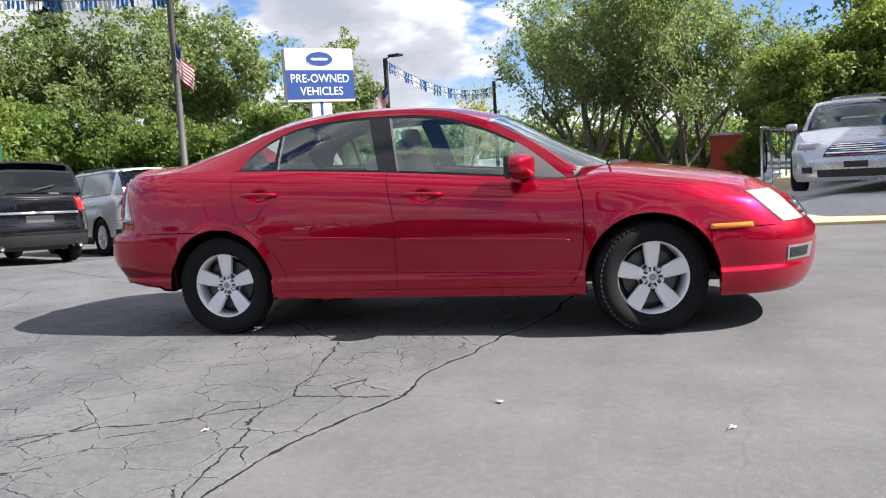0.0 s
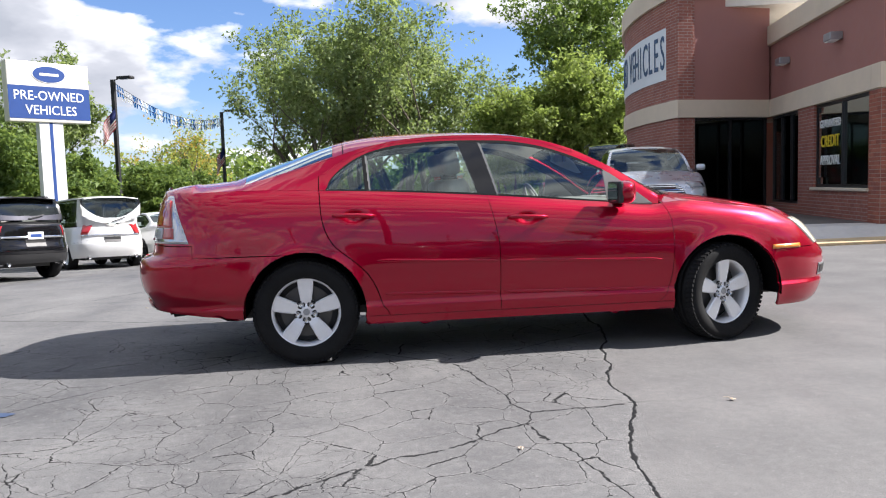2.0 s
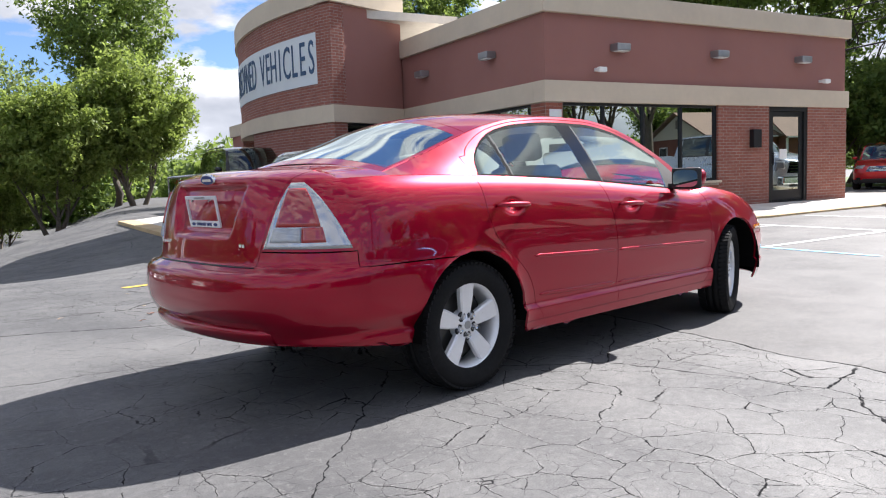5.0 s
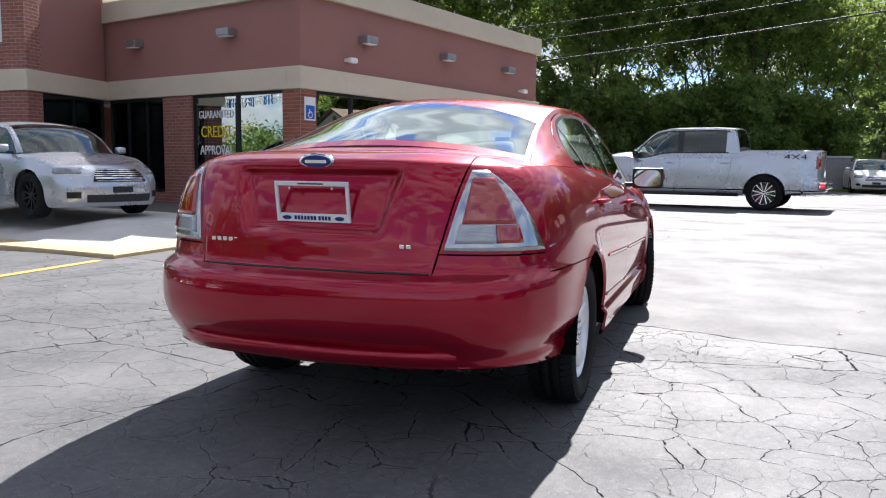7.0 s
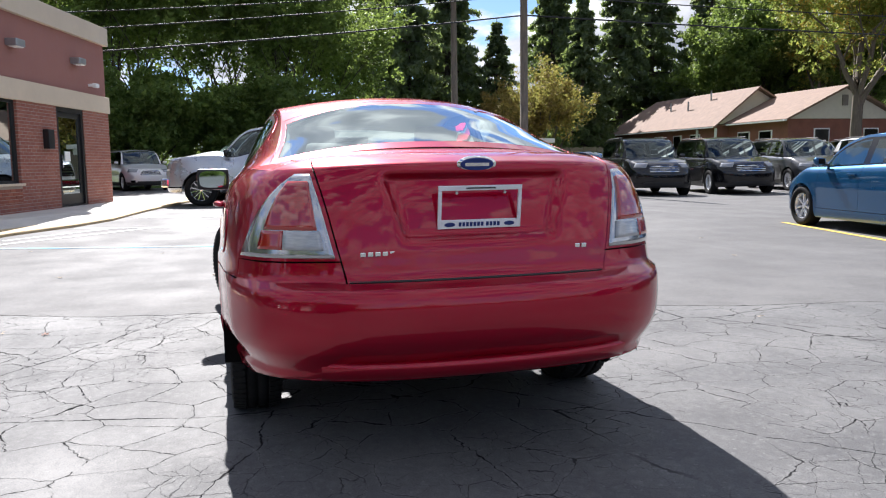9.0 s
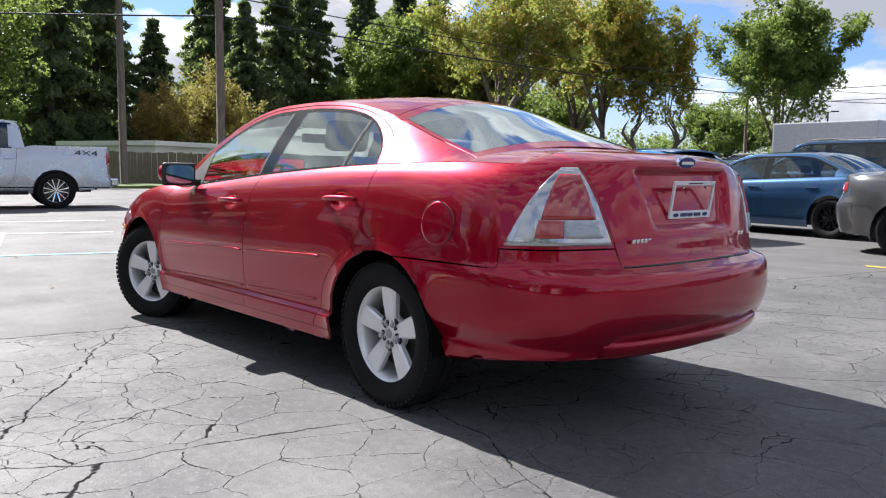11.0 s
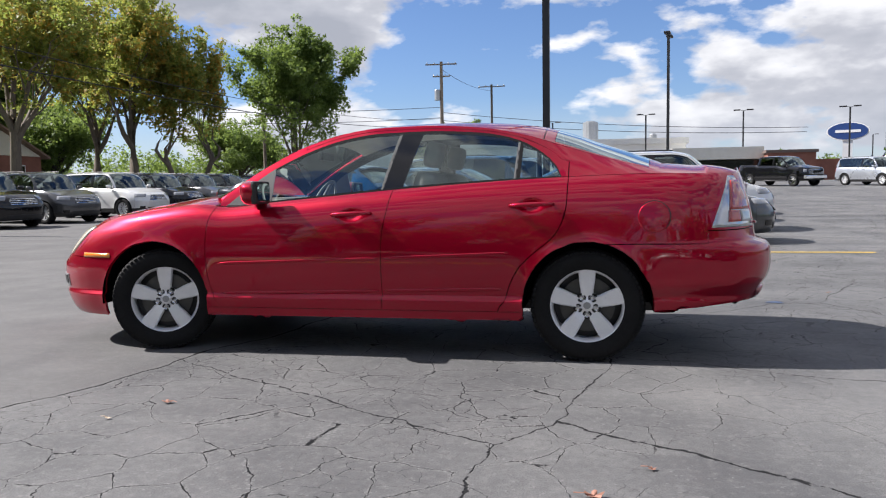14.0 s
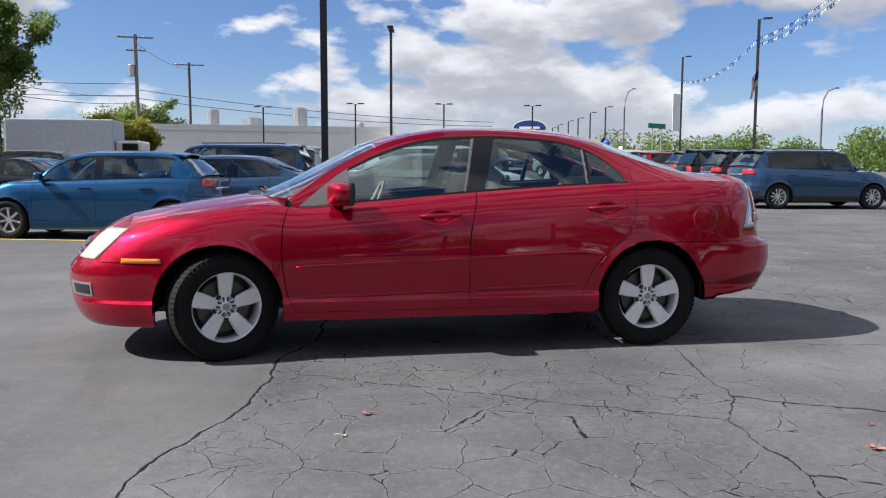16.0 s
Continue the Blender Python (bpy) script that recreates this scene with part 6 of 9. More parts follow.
def car_kind(name, L, W, H, wb, fo, r, clear, hood_f, hood_c, belt_f, belt_r, ws_base, roof_f, roof_r, back_base, dlo_r, style="sedan", roof_in=0.32, seam=(0.95, -0.12, -1.12), deck_z=None,
             head=None, tail=None, grille=None, n=(8, 10), spokes=5, dark_wheels=False, clad=0.0, rails=False, doors=2, mirror=True, cab_r=None, plate=False):
    """Builds one kind of car out of its main sizes, at the origin, facing +x, with its wheels on z = 0."""
    xF, xR = wb / 2 + fo, -(L - wb / 2 - fo)
    half = W / 2
    zs = clear
    tail_top = deck_z or belt_r
    xf = [(zs - 0.02, xF - 0.10), (zs + 0.08, xF - 0.03), (0.45, xF - 0.005), (0.58, xF), (hood_f * 0.86, xF - 0.035), (hood_f, xF - 0.12), (hood_f + 0.1, xF - 0.2)]
    if style == "sedan":
        xr = [(zs - 0.02, xR + 0.12), (0.36, xR + 0.05), (0.46, xR + 0.01), (0.6, xR), (0.70, xR + 0.03), (0.74, xR + 0.07), (tail_top, xR + 0.13)]
    else:
        xr = [(zs - 0.02, xR + 0.14), (0.40, xR + 0.04), (0.52, xR), (0.66, xR + 0.01), (0.72, xR + 0.05), (1.0, xR + 0.06), (tail_top + 0.05, xR + 0.09)]
    sh = [(xR, tail_top - 0.02), (xR + 0.5, (tail_top + belt_r) / 2 if style == "sedan" else belt_r), (dlo_r, belt_r), (ws_base - 0.2, belt_f), (ws_base + 0.1, belt_f - 0.005), (xF - 0.5, hood_f + 0.09), (xF - 0.2, hood_f + 0.01), (xF, hood_f - 0.05)]
    if style == "pickup":
        xf = [(zs - 0.02, xF - 0.06), (0.45, xF), (0.75, xF), (hood_f * 0.9, xF - 0.03), (hood_f, xF - 0.07), (hood_f + 0.1, xF - 0.14)]
        xr = [(zs - 0.02, xR + 0.10), (0.50, xR), (0.68, xR), (0.72, xR + 0.07), (tail_top, xR + 0.08), (tail_top + 0.1, xR + 0.10)]
        sh = [(xR, tail_top), (back_base - 0.10, tail_top), (back_base + 0.03, belt_r), (seam[1], belt_r), (seam[1] + 0.3, belt_r - 0.01), (ws_base - 0.45, belt_f), (ws_base - 0.1, belt_f + 0.06), (xF - 0.5, hood_f + 0.09), (xF - 0.15, hood_f + 0.02), (xF, hood_f - 0.04)]
    b = Body(half=half, nf=n[0], nr=n[1], xf=xf, xr=xr, sh=sh, mr=3.0 if style == "suv" else 4.0 if style == "pickup" else 2.3, m=3.2 if style == "pickup" else 2.3,
             hood=[(ws_base - 0.3, hood_c), (ws_base, hood_c), (xF - 0.5, hood_f + 0.12), (xF - 0.2, hood_f + 0.045), (xF, hood_f - 0.05)],
             deck=[(xR, tail_top), (xR + 0.3, tail_top - 0.03), (back_base, tail_top - 0.03), (0, tail_top - 0.03)] if style == "pickup" else [(xR, tail_top), (xR + 0.3, tail_top + 0.02), (back_base, tail_top + 0.05), (0, tail_top + 0.05)],
             lower=[(zs - 0.02, 0.94), (zs + 0.06, 0.975), (zs + 0.13, 0.99), (0.5, 0.99), (0.62, 0.996)], zm=0.62,
             upper=[(0.0, 0.996), (0.25, 0.992), (0.5, 0.98), (0.75, 0.957), (0.9, 0.93), (1.0, 0.885)],
             xcf=xF - 0.42, xcr=xR + 0.42, bot=[(xR, zs + 0.10), (-wb / 2 - r - 0.08, zs + 0.07), (-wb / 2 - r, zs), (wb / 2 + r, zs), (xF, zs + 0.02)],
             arches=[(-wb / 2, r, r * 1.14), (wb / 2, r, r * 1.14)],
             levels=[zs, zs + 0.04, zs + 0.09, zs + 0.15, 0.42, 0.52, 0.62], vs=[0.12, 0.25, 0.4, 0.55, 0.7, 0.82, 0.92, 1.0],
             seams=[[(0, seam[2] + 0.28), (0.5, seam[2] + 0.16), (0.75, seam[2]), (1.2, seam[2] - 0.05)], [(0, seam[1]), (1.2, seam[1] - 0.04)], [(0, seam[0]), (1.2, seam[0] - 0.03)]],
             counts=[14, 14, 14, 14], ends=[0, 0.2, 0.4, 0.55, 0.7, 0.82, 0.92, 1.0])
    car = new("car")
    sh_ = Shell()
    gs = Shell()
    cols_, tags_, rows_ = b.grid()
    for i in range(len(cols_) - 1):
        t = tags_[i]
        for j in range(len(rows_) - 1):
            q = arch_filter(b, [p.copy() for p in (cols_[i][j], cols_[i + 1][j], cols_[i + 1][j + 1], cols_[i][j + 1])])
            if q is None:
                continue
            c = sum(q, Vector()) / 4
            low = c.z < zs + 0.13
            if clad and c.z < zs + clad + (0.15 if t == "tail" else 0.0):
                nm, one = "cladding", True
            elif t == "tail":
                nm, one = ("rear_bumper", True) if c.z < 0.70 else (("tailgate", True) if c.y < half * 0.72 else ("body", True))
            elif t == "nose":
                nm, one = ("front_bumper", True) if c.z < hood_f * 0.95 else ("body", True)
            elif t in (1, 2) and not low:
                nm, one = ("rear_door" if t == 1 else "front_door"), False
                if doors == 1 and t == 1:
                    nm, one = "body", True
            else:
                nm, one = "body", True
            sh_.both([tuple(p) for p in reversed(q)], nm, one=one)
    rail_in = half * 0.885 - roof_in * 0.55
    rz = [(back_base - 0.02, belt_r + 0.02), (roof_r - 0.10, H - 0.125), (roof_r, H - 0.085), (roof_r + 0.5, H - 0.05), (roof_f - 0.3, H - 0.055), (roof_f, H - 0.105), ((roof_f + ws_base) / 2 - 0.08, (H + belt_f) / 2 + 0.0), (ws_base - 0.26, belt_f + 0.03)]
    if style == "pickup":
        rz = [(back_base, belt_r + 0.02), (roof_r, H - 0.08)] + rz[3:]
    ry = [(back_base, half * 0.80), (roof_r, rail_in), (roof_f, rail_in + 0.01), (ws_base - 0.26, half * 0.84)]
    cz = [(back_base, belt_r + 0.07 if style != "sedan" else tail_top + 0.05), (roof_r, H - 0.03), (roof_r + 0.6, H), (roof_f - 0.45, H), (roof_f, H - 0.055), (ws_base, hood_c - 0.01)]

    def rl(x):
        return Vector((x, lerp_table(ry, x), smooth_table(rz, x)))

    lo, hi = back_base, ws_base - 0.26
    xs = sorted(set([round(lo + (hi - lo) * k / 30, 4) for k in range(31)] + [dlo_r, seam[1] - 0.10, seam[1] + 0.04]))
    colsC = []
    for x in xs:
        p0, p1 = b.side(x, v=1.0), rl(x)
        p1.z = max(p1.z, p0.z + 0.003)
        hgt = p1.z - p0.z
        vt = max(0.05, 1 - 0.075 / max(hgt, 0.08))
        colsC.append([p0.lerp(p1, v) + Vector((0, 0.05 * hgt * v * (1 - v), 0)) for v in (0, 0.05, 0.05 + (vt - 0.05) / 2, vt, vt + (1 - vt) * 0.42, 1)])
    for i in range(len(xs) - 1):
        mx = (xs[i] + xs[i + 1]) / 2
        for j in range(5):
            q = [colsC[i][j], colsC[i + 1][j], colsC[i + 1][j + 1], colsC[i][j + 1]]
            pts = [tuple(p) for p in reversed(q)]
            gl = 0 < j < 3 and dlo_r < mx < hi - 0.06 and colsC[i][3].z - colsC[i][0].z > 0.06
            if gl and seam[1] - 0.10 < mx < seam[1] + 0.04:
                gs.both(pts, "door_pillar")
            elif j in (0, 3) and dlo_r - 0.04 < mx < hi - 0.03 and colsC[i][3].z - colsC[i][0].z > 0.05:
                gs.both(pts, "window_trim")
            elif gl:
                gs.both(pts, "front_glass" if mx > seam[1] else ("rear_glass" if mx > seam[2] - 0.15 else "quarter_glass"))
            else:
                sh_.both(pts, "body", one=True)
    W2 = [-1, -0.93, -0.75, -0.5, -0.25, 0.25, 0.5, 0.75, 0.93, 1]

    def ln(c, p):
        return [cross(c, p, w) for w in W2]

    def surf(lines, tag_of):
        for i, (A, B) in enumerate(zip(lines, lines[1:])):
            for k in range(len(W2) - 1):
                tg, g = tag_of(i, k)
                (gs if g else sh_).face([tuple(A[k]), tuple(A[k + 1]), tuple(B[k + 1]), tuple(B[k])], tg)

    nr_ = 8
    surf([ln(Vector((x, 0, smooth_table(cz, x))), rl(x)) for x in [roof_f + (roof_r - roof_f) * k / nr_ for k in range(nr_ + 1)]], lambda i, k: ("roof", False))
    surf([ln(Vector((ws_base + (roof_f - ws_base) * t, 0, smooth_table(cz, ws_base + (roof_f - ws_base) * t))), rl(hi + (roof_f - hi) * t)) for t in [k / 6 for k in range(7)]],
         lambda i, k: ("windshield", True) if 0 < k < len(W2) - 2 else ("body", False))
    surf([ln(Vector((roof_r + (back_base - roof_r) * t, 0, smooth_table(cz, roof_r + (back_base - roof_r) * t))), rl(roof_r + (back_base - roof_r) * t)) for t in [k / 6 for k in range(7)]],
         lambda i, k: ("rear_window", True) if 0 < k < len(W2) - 2 and 0 < i < 5 else (("window_surround" + (".L" if k > 4 else ".R"), True) if style == "suv" and 0 < i < 5 else ("body", False)))
    if style == "suv":
        bm = bmesh.new()
        rows_s = []
        for w in W2[1:-1]:
            p = cross(Vector((roof_r + 0.02, 0, smooth_table(cz, roof_r + 0.02))), rl(roof_r + 0.02), w)
            rows_s.append([bm.verts.new(p + Vector(d)) for d in ((0, 0, 0.012), (-0.20, 0, -0.012), (-0.205, 0, -0.035), (-0.02, 0, -0.03))])
        for A, B in zip(rows_s, rows_s[1:]):
            for k in range(4):
                bm.faces.new((A[k], A[(k + 1) % 4], B[(k + 1) % 4], B[k]))
        bm.faces.new(rows_s[0])
        bm.faces.new(rows_s[-1][::-1])
        bmesh.ops.recalc_face_normals(bm, faces=bm.faces)
        part("spoiler", bm, WHITE, car)
        bm = bmesh.new()
        pw = Vector((back_base - 0.01, 0, smooth_table(cz, back_base) + 0.03))
        pe = pw + (Vector((roof_r, 0, smooth_table(cz, roof_r))) - pw) * 0.18
        tube(bm, [pw + Vector((-0.02, 0.03, 0)), pe + Vector((-0.035, -half * 0.35, 0))], 0.011, 5)
        part("rear_wiper", bm, BLACK_PLASTIC, car)
        for s in (1, -1):
            part("tailgate_trim", overlay(b, -1.0, -1 + tail[2] * 0.97, -1.0, -1 + tail[2] * 0.97, tail[0] - 0.035, tail[0] + 0.005, 0.014, 8, 2, 0.02, s), CHROME, car, "bright strip across the tailgate", smooth=True)
            part("plate_recess", overlay(b, -1.0, -0.76, -1.0, -0.76, tail[0] - 0.20, tail[0] - 0.06, 0.004, 4, 2, 0.02, s), BLACK_PLASTIC, car)
        for s in (1, -1):
            bm = bmesh.new()
            tube(bm, [(xR + 0.30, s * half * 0.62, zs + 0.10), (xR + 0.02, s * half * 0.62, zs + 0.09)], 0.036, 12, True)
            part("exhaust_tip", bm, STEEL, car, smooth=True)

    def top_lid(xs_, qs, centre, tag, sign):
        lines = []
        for x in xs_:
            s = b.side(x, v=1.0)
            c = smooth_table(centre, x)
            lines.append([Vector((x, s.y * w, s.z + (c - s.z) * (1 - w ** 2.6))) for w in b.ends])
        tip = [b.at(q, v=1.0) for q in qs]
        base = lines[-1]
        for k in range(1, 7):
            t = k / 6
            row = []
            for w, e, l in zip(b.ends, tip, base):
                x = l.x + (e.x - l.x) * t
                ed = e.z + (l.z - e.z) * (1 - t)
                row.append(Vector((x, l.y + (e.y - l.y) * t, (1 - t ** 3) * (ed + (smooth_table(centre, x) - ed) * (1 - w ** 2.6)) + t ** 3 * e.z)))
            lines.append(row)
        for A, B in zip(lines, lines[1:]):
            for k in range(len(b.ends) - 1):
                q = [A[k], A[k + 1], B[k + 1], B[k]]
                sh_.both([tuple(p) for p in (q[::-1] if sign > 0 else q)], tag, one=True)

    top_lid(march(hi - 0.02, b.xcf, 8), [2 - f for f in b.ends], b.hood, "hood", 1)
    # on the pickup this lid's black stands in for the shade inside the open bed
    start = back_base + (0.12 if style == "sedan" else 0.3)
    if start > b.xcr + 0.05:
        top_lid(march(start, b.xcr, 6), [f - 1 for f in b.ends], b.deck, "trunk_lid" if style == "sedan" else "bed_cover", -1)
    else:
        top_lid(march(b.xcr + 0.06, b.xcr, 2), [f - 1 for f in b.ends], b.deck, "body", -1)
    V_, N_ = sh_.normals()
    for tg in sh_.panels():
        nm = tg.split(".")[0]
        panel(sh_, V_, N_, tg, nm, BLACK_PLASTIC if nm in ("cladding", "bed_cover") else WHITE, car, gap=0.004)
    V_, N_ = gs.normals()
    for tg in gs.panels():
        nm = tg.split(".")[0]
        ob = panel(gs, V_, N_, tg, nm, GLOSS_BLACK if nm in ("door_pillar", "window_trim", "window_surround") else (PALE_GLASS if nm in ("windshield", "front_glass") or H < 1.6 else TINT_GLASS), car, gap=0.0, rim=0.0)
        ob.visible_shadow = nm in ("door_pillar", "window_trim", "window_surround")
    # dark inside: floor, dash, seats
    part("floor_pan", boxes((xR + 0.5, xF - 0.5, -half * 0.6, half * 0.6, zs + 0.02, zs + 0.1)), BLACK_PLASTIC, car)
    part("inner_body", boxes((xR + 0.35, ws_base - 0.15, -half * 0.80, half * 0.80, zs + 0.1, min(belt_f, belt_r) - 0.06), (ws_base - 0.2, xF - 0.45, -half * 0.45, half * 0.45, zs + 0.1, hood_f - 0.08)), BLACK_PLASTIC, car)
    for y in (half * 0.42, -half * 0.42):
        part("seat", boxes((roof_f - 0.62, roof_f - 0.5, y - 0.22, y + 0.22, 0.6, belt_f + 0.14), (roof_f - 0.63, roof_f - 0.53, y - 0.12, y + 0.12, belt_f + 0.15, belt_f + 0.3), bevel=0.03), DASH, car)
    hz0, hz1, hy, hx = head
    tz0, tz1, ty, tx = tail
    for s in (1, -1):
        part("headlamp", overlay(b, b.q_of(xF - hx, hz0), 2 - hy, b.q_of(xF - hx - 0.05, hz1), 2 - hy, hz0, hz1, 0.008, 8, 4, 0.02, s), HEAD_LENS, car, "clear headlamp", smooth=True)
        part("tail_lamp", overlay(b, ty - 1, b.q_of(xR + tx, tz0), ty - 1, b.q_of(xR + tx, tz1), tz0, tz1, 0.010, 8, 4, 0.02, s), TAIL_RED, car, "red tail lamp", smooth=True)
        for hx_ in ((seam[1] + 0.16, seam[2] + 0.10) if doors == 2 else (seam[1] + 0.16,)):
            p = b.side(hx_, z=belt_f - 0.10)
            part("door_handle", boxes((p.x - 0.10, p.x + 0.10, s * (p.y + 0.012) - 0.012, s * (p.y + 0.012) + 0.012, p.z - 0.012, p.z + 0.014), bevel=0.006), WHITE, car)
        if mirror:
            mx_ = hi - 0.10
            y0 = half * 0.90
            big = 1.35 if style == "pickup" else 1.0
            mir_ = part("side_mirror", boxes((mx_ - 0.05, mx_ + 0.06, s * (y0 + 0.13) - 0.085, s * (y0 + 0.13) + 0.085, belt_f + 0.035, belt_f + 0.035 + 0.115 * big), bevel=0.042), GLOSS_BLACK if style == "pickup" else WHITE, car, smooth=True)
            part("mirror_glass", boxes((mx_ - 0.054, mx_ - 0.0505, s * (y0 + 0.13) - 0.05, s * (y0 + 0.13) + 0.05, belt_f + 0.055, belt_f + 0.015 + 0.115 * big)), GLOSS_BLACK, mir_)
            part("mirror_foot", boxes((mx_ - 0.02, mx_ + 0.04, s * (y0 + 0.025) - 0.05, s * (y0 + 0.025) + 0.05, belt_f + 0.02, belt_f + 0.05), bevel=0.008), BLACK_PLASTIC, mir_)
        if rails:
            bm = bmesh.new()
            pts = [rl(x) + Vector((0, -0.02, 0.045)) for x in march(roof_f - 0.25, roof_r + 0.15, 6)]
            tube(bm, [(p.x, p.y * s, p.z) for p in pts], 0.016, 6)
            part("roof_rail", bm, BLACK_PLASTIC, car)
    gz0, gz1, gy = grille
    for s in (1, -1):
        part("grille", overlay(b, 2 - gy, 2.0, 2 - gy * 0.85, 2.0, gz0, gz1, 0.006, 6, 3, 0.02, s), GLOSS_BLACK, car)
        nb = 6 if style == "sedan" else 4
        for k in range(nb):
            z = gz0 + (gz1 - gz0) * (k + 0.5) / nb
            e = 0.97 - 0.15 * abs(k - nb * 0.5) / nb
            part("grille_bar", overlay(b, 2 - gy * e, 2.0, 2 - gy * e, 2.0, z - 0.006, z + 0.006, 0.012, 6, 1, 0.012, s), CHROME, car)
        fz = zs + 0.14
        part("fog_lamp", overlay(b, 2 - 0.88, 2 - 0.70, 2 - 0.88, 2 - 0.70, fz, fz + 0.09, 0.006, 4, 2, 0.02, s), GLOSS_BLACK, car)
        part("air_intake", overlay(b, 2 - 0.62, 2.0, 2 - 0.62, 2.0, zs + 0.08, zs + 0.19, 0.006, 6, 2, 0.02, s), BLACK_PLASTIC, car)
    if style == "sedan":
        part("plate_holder", boxes((xF - 0.02, xF + 0.016, -0.155, 0.155, 0.385, 0.475), bevel=0.006), BLACK_PLASTIC, car)
    if style == "pickup":
        for s in (1, -1):
            bm = bmesh.new()
            tube(bm, [(-wb / 2 + r + 0.15, s * (half - 0.04), zs + 0.02), (wb / 2 - r - 0.12, s * (half - 0.04), zs + 0.02)], 0.045, 10)
            part("running_board", bm, BLACK_PLASTIC, car, smooth=True)
            text_part("lettering", "4X4", 0.17, BLACK_PLASTIC, car, pose(xR + 0.62, s * (b.side(xR + 0.62, z=tail_top - 0.16).y + 0.003), tail_top - 0.16, 90, 0, 180 if s > 0 else 0), 0.003, wide=1.7)
        part("bumper_bar", boxes((xR - 0.05, xR + 0.12, -half * 0.93, half * 0.93, 0.50, 0.68), bevel=0.03), CHROME, car, "bright chrome bumper")
        part("bumper_bar", boxes((xF - 0.16, xF + 0.045, -half * 0.90, half * 0.90, 0.48, 0.70), bevel=0.04), CHROME, car, "bright chrome bumper")
    if plate:
        part("plate", boxes((xR + 0.03, xR + 0.045, -0.15, 0.15, 0.80, 0.94)), WHITE, car)
        part("plate_bar", boxes((xR + 0.024, xR + 0.029, -0.11, 0.11, 0.84, 0.90)), SIGN_BLUE, car)
    for x in (-wb / 2, wb / 2):
        for s in (1, -1):
            w = new("wheel")
            w.parent = car
            w.matrix_local = pose(x, s * (half - 0.125), r, 0, 0, 0 if s > 0 else 180)
            rr = r * 0.66
            part("tyre", tyre_mesh(r, 0.225, rr, False), RUBBER, w, smooth=True)
            bm = bmesh.new()
            o = 0.085
            lathe(bm, [(rr - 0.03, -o), (rr - 0.024, o * 0.5), (rr - 0.010, o), (rr + 0.004, o * 1.02), (rr + 0.006, o * 0.9)], 32, "Y")
            lathe(bm, [(0.001, o * 0.75), (0.032, o * 0.74), (0.05, o * 0.60), (0.055, 0.0)], 16, "Y")
            pairs = (-0.5, 0.5) if spokes < 7 else (0.0,)
            for k in range(spokes):
                for e in pairs:
                    m = Matrix.Rotation(k * math.tau / spokes, 4, "Y")
                    w0, w1 = (0.013, 0.017) if len(pairs) == 2 else (0.016, 0.013 + 0.05 / spokes)
                    ring_a, ring_b = [[bm.verts.new(m @ Vector((e * c + hw * t, y, z))) for t, y in ((-1, d - 0.03), (-0.75, d), (0.75, d), (1, d - 0.03))] for z, c, hw, d in ((0.035, 0.03, w0, o * 0.66), (rr - 0.012, 0.125 * rr / 0.22, w1, o * 0.86))]
                    for i in range(4):
                        bm.faces.new((ring_a[i], ring_a[(i + 1) % 4], ring_b[(i + 1) % 4], ring_b[i]))
            bmesh.ops.recalc_face_normals(bm, faces=bm.faces)
            part("rim", bm, DARK_ALLOY if dark_wheels else CHROME if style == "pickup" else ALLOY, w)
            bm = bmesh.new()
            lathe(bm, [(0.04, 0.012), (rr * 0.74, 0.012), (rr * 0.74, -0.01)], 24, "Y")
            part("brake_disc", bm, simple_once("brake steel", (0.09, 0.088, 0.085), 0.4, 0.8), w)
            bm = bmesh.new()
            lathe(bm, [(0.001, -0.02), (rr - 0.02, -0.02)], 24, "Y")
            part("backing", bm, BLACK_PLASTIC, w)
    car.hide_render = False
    KINDS[name] = car
    return car


PAINTED = ("body", "hood", "trunk_lid", "tailgate", "front_door", "rear_door", "front_bumper", "rear_bumper", "roof", "door_handle", "side_mirror", "spoiler")
USED = set()


def park(kind, x, y, turn, paint_, label, z=None, category="car", group="parked cars"):
    """Parks a car of a kind: the first takes the built one, later ones are copies in their own paint."""
    m = pose(x, y, ground_z(x, y) if z is None else z, 0, 0, turn)
    if z is None:
        # lean with the slope of the lot
        e = 1.2
        dx, dy = math.cos(radians(turn)), math.sin(radians(turn))
        f = (ground_z(x + dx * e, y + dy * e) - ground_z(x - dx * e, y - dy * e)) / (2 * e)
        l = (ground_z(x - dy * e, y + dx * e) - ground_z(x + dy * e, y - dx * e)) / (2 * e)
        m = m @ pose(0, 0, 0, math.degrees(math.atan(l)), -math.degrees(math.atan(f)), 0)
    src = KINDS[kind]
    if kind in USED:
        ob = copy_thing(src, m)
    else:
        ob = src
        ob.matrix_basis = m
        USED.add(kind)
    for o in ob.children_recursive:
        if o.name.split(".")[0] in PAINTED and o.data.materials[0] == WHITE:
            o.material_slots[0].link = "OBJECT"
            o.material_slots[0].material = paint_
    return tagged(ob, label, category, group)


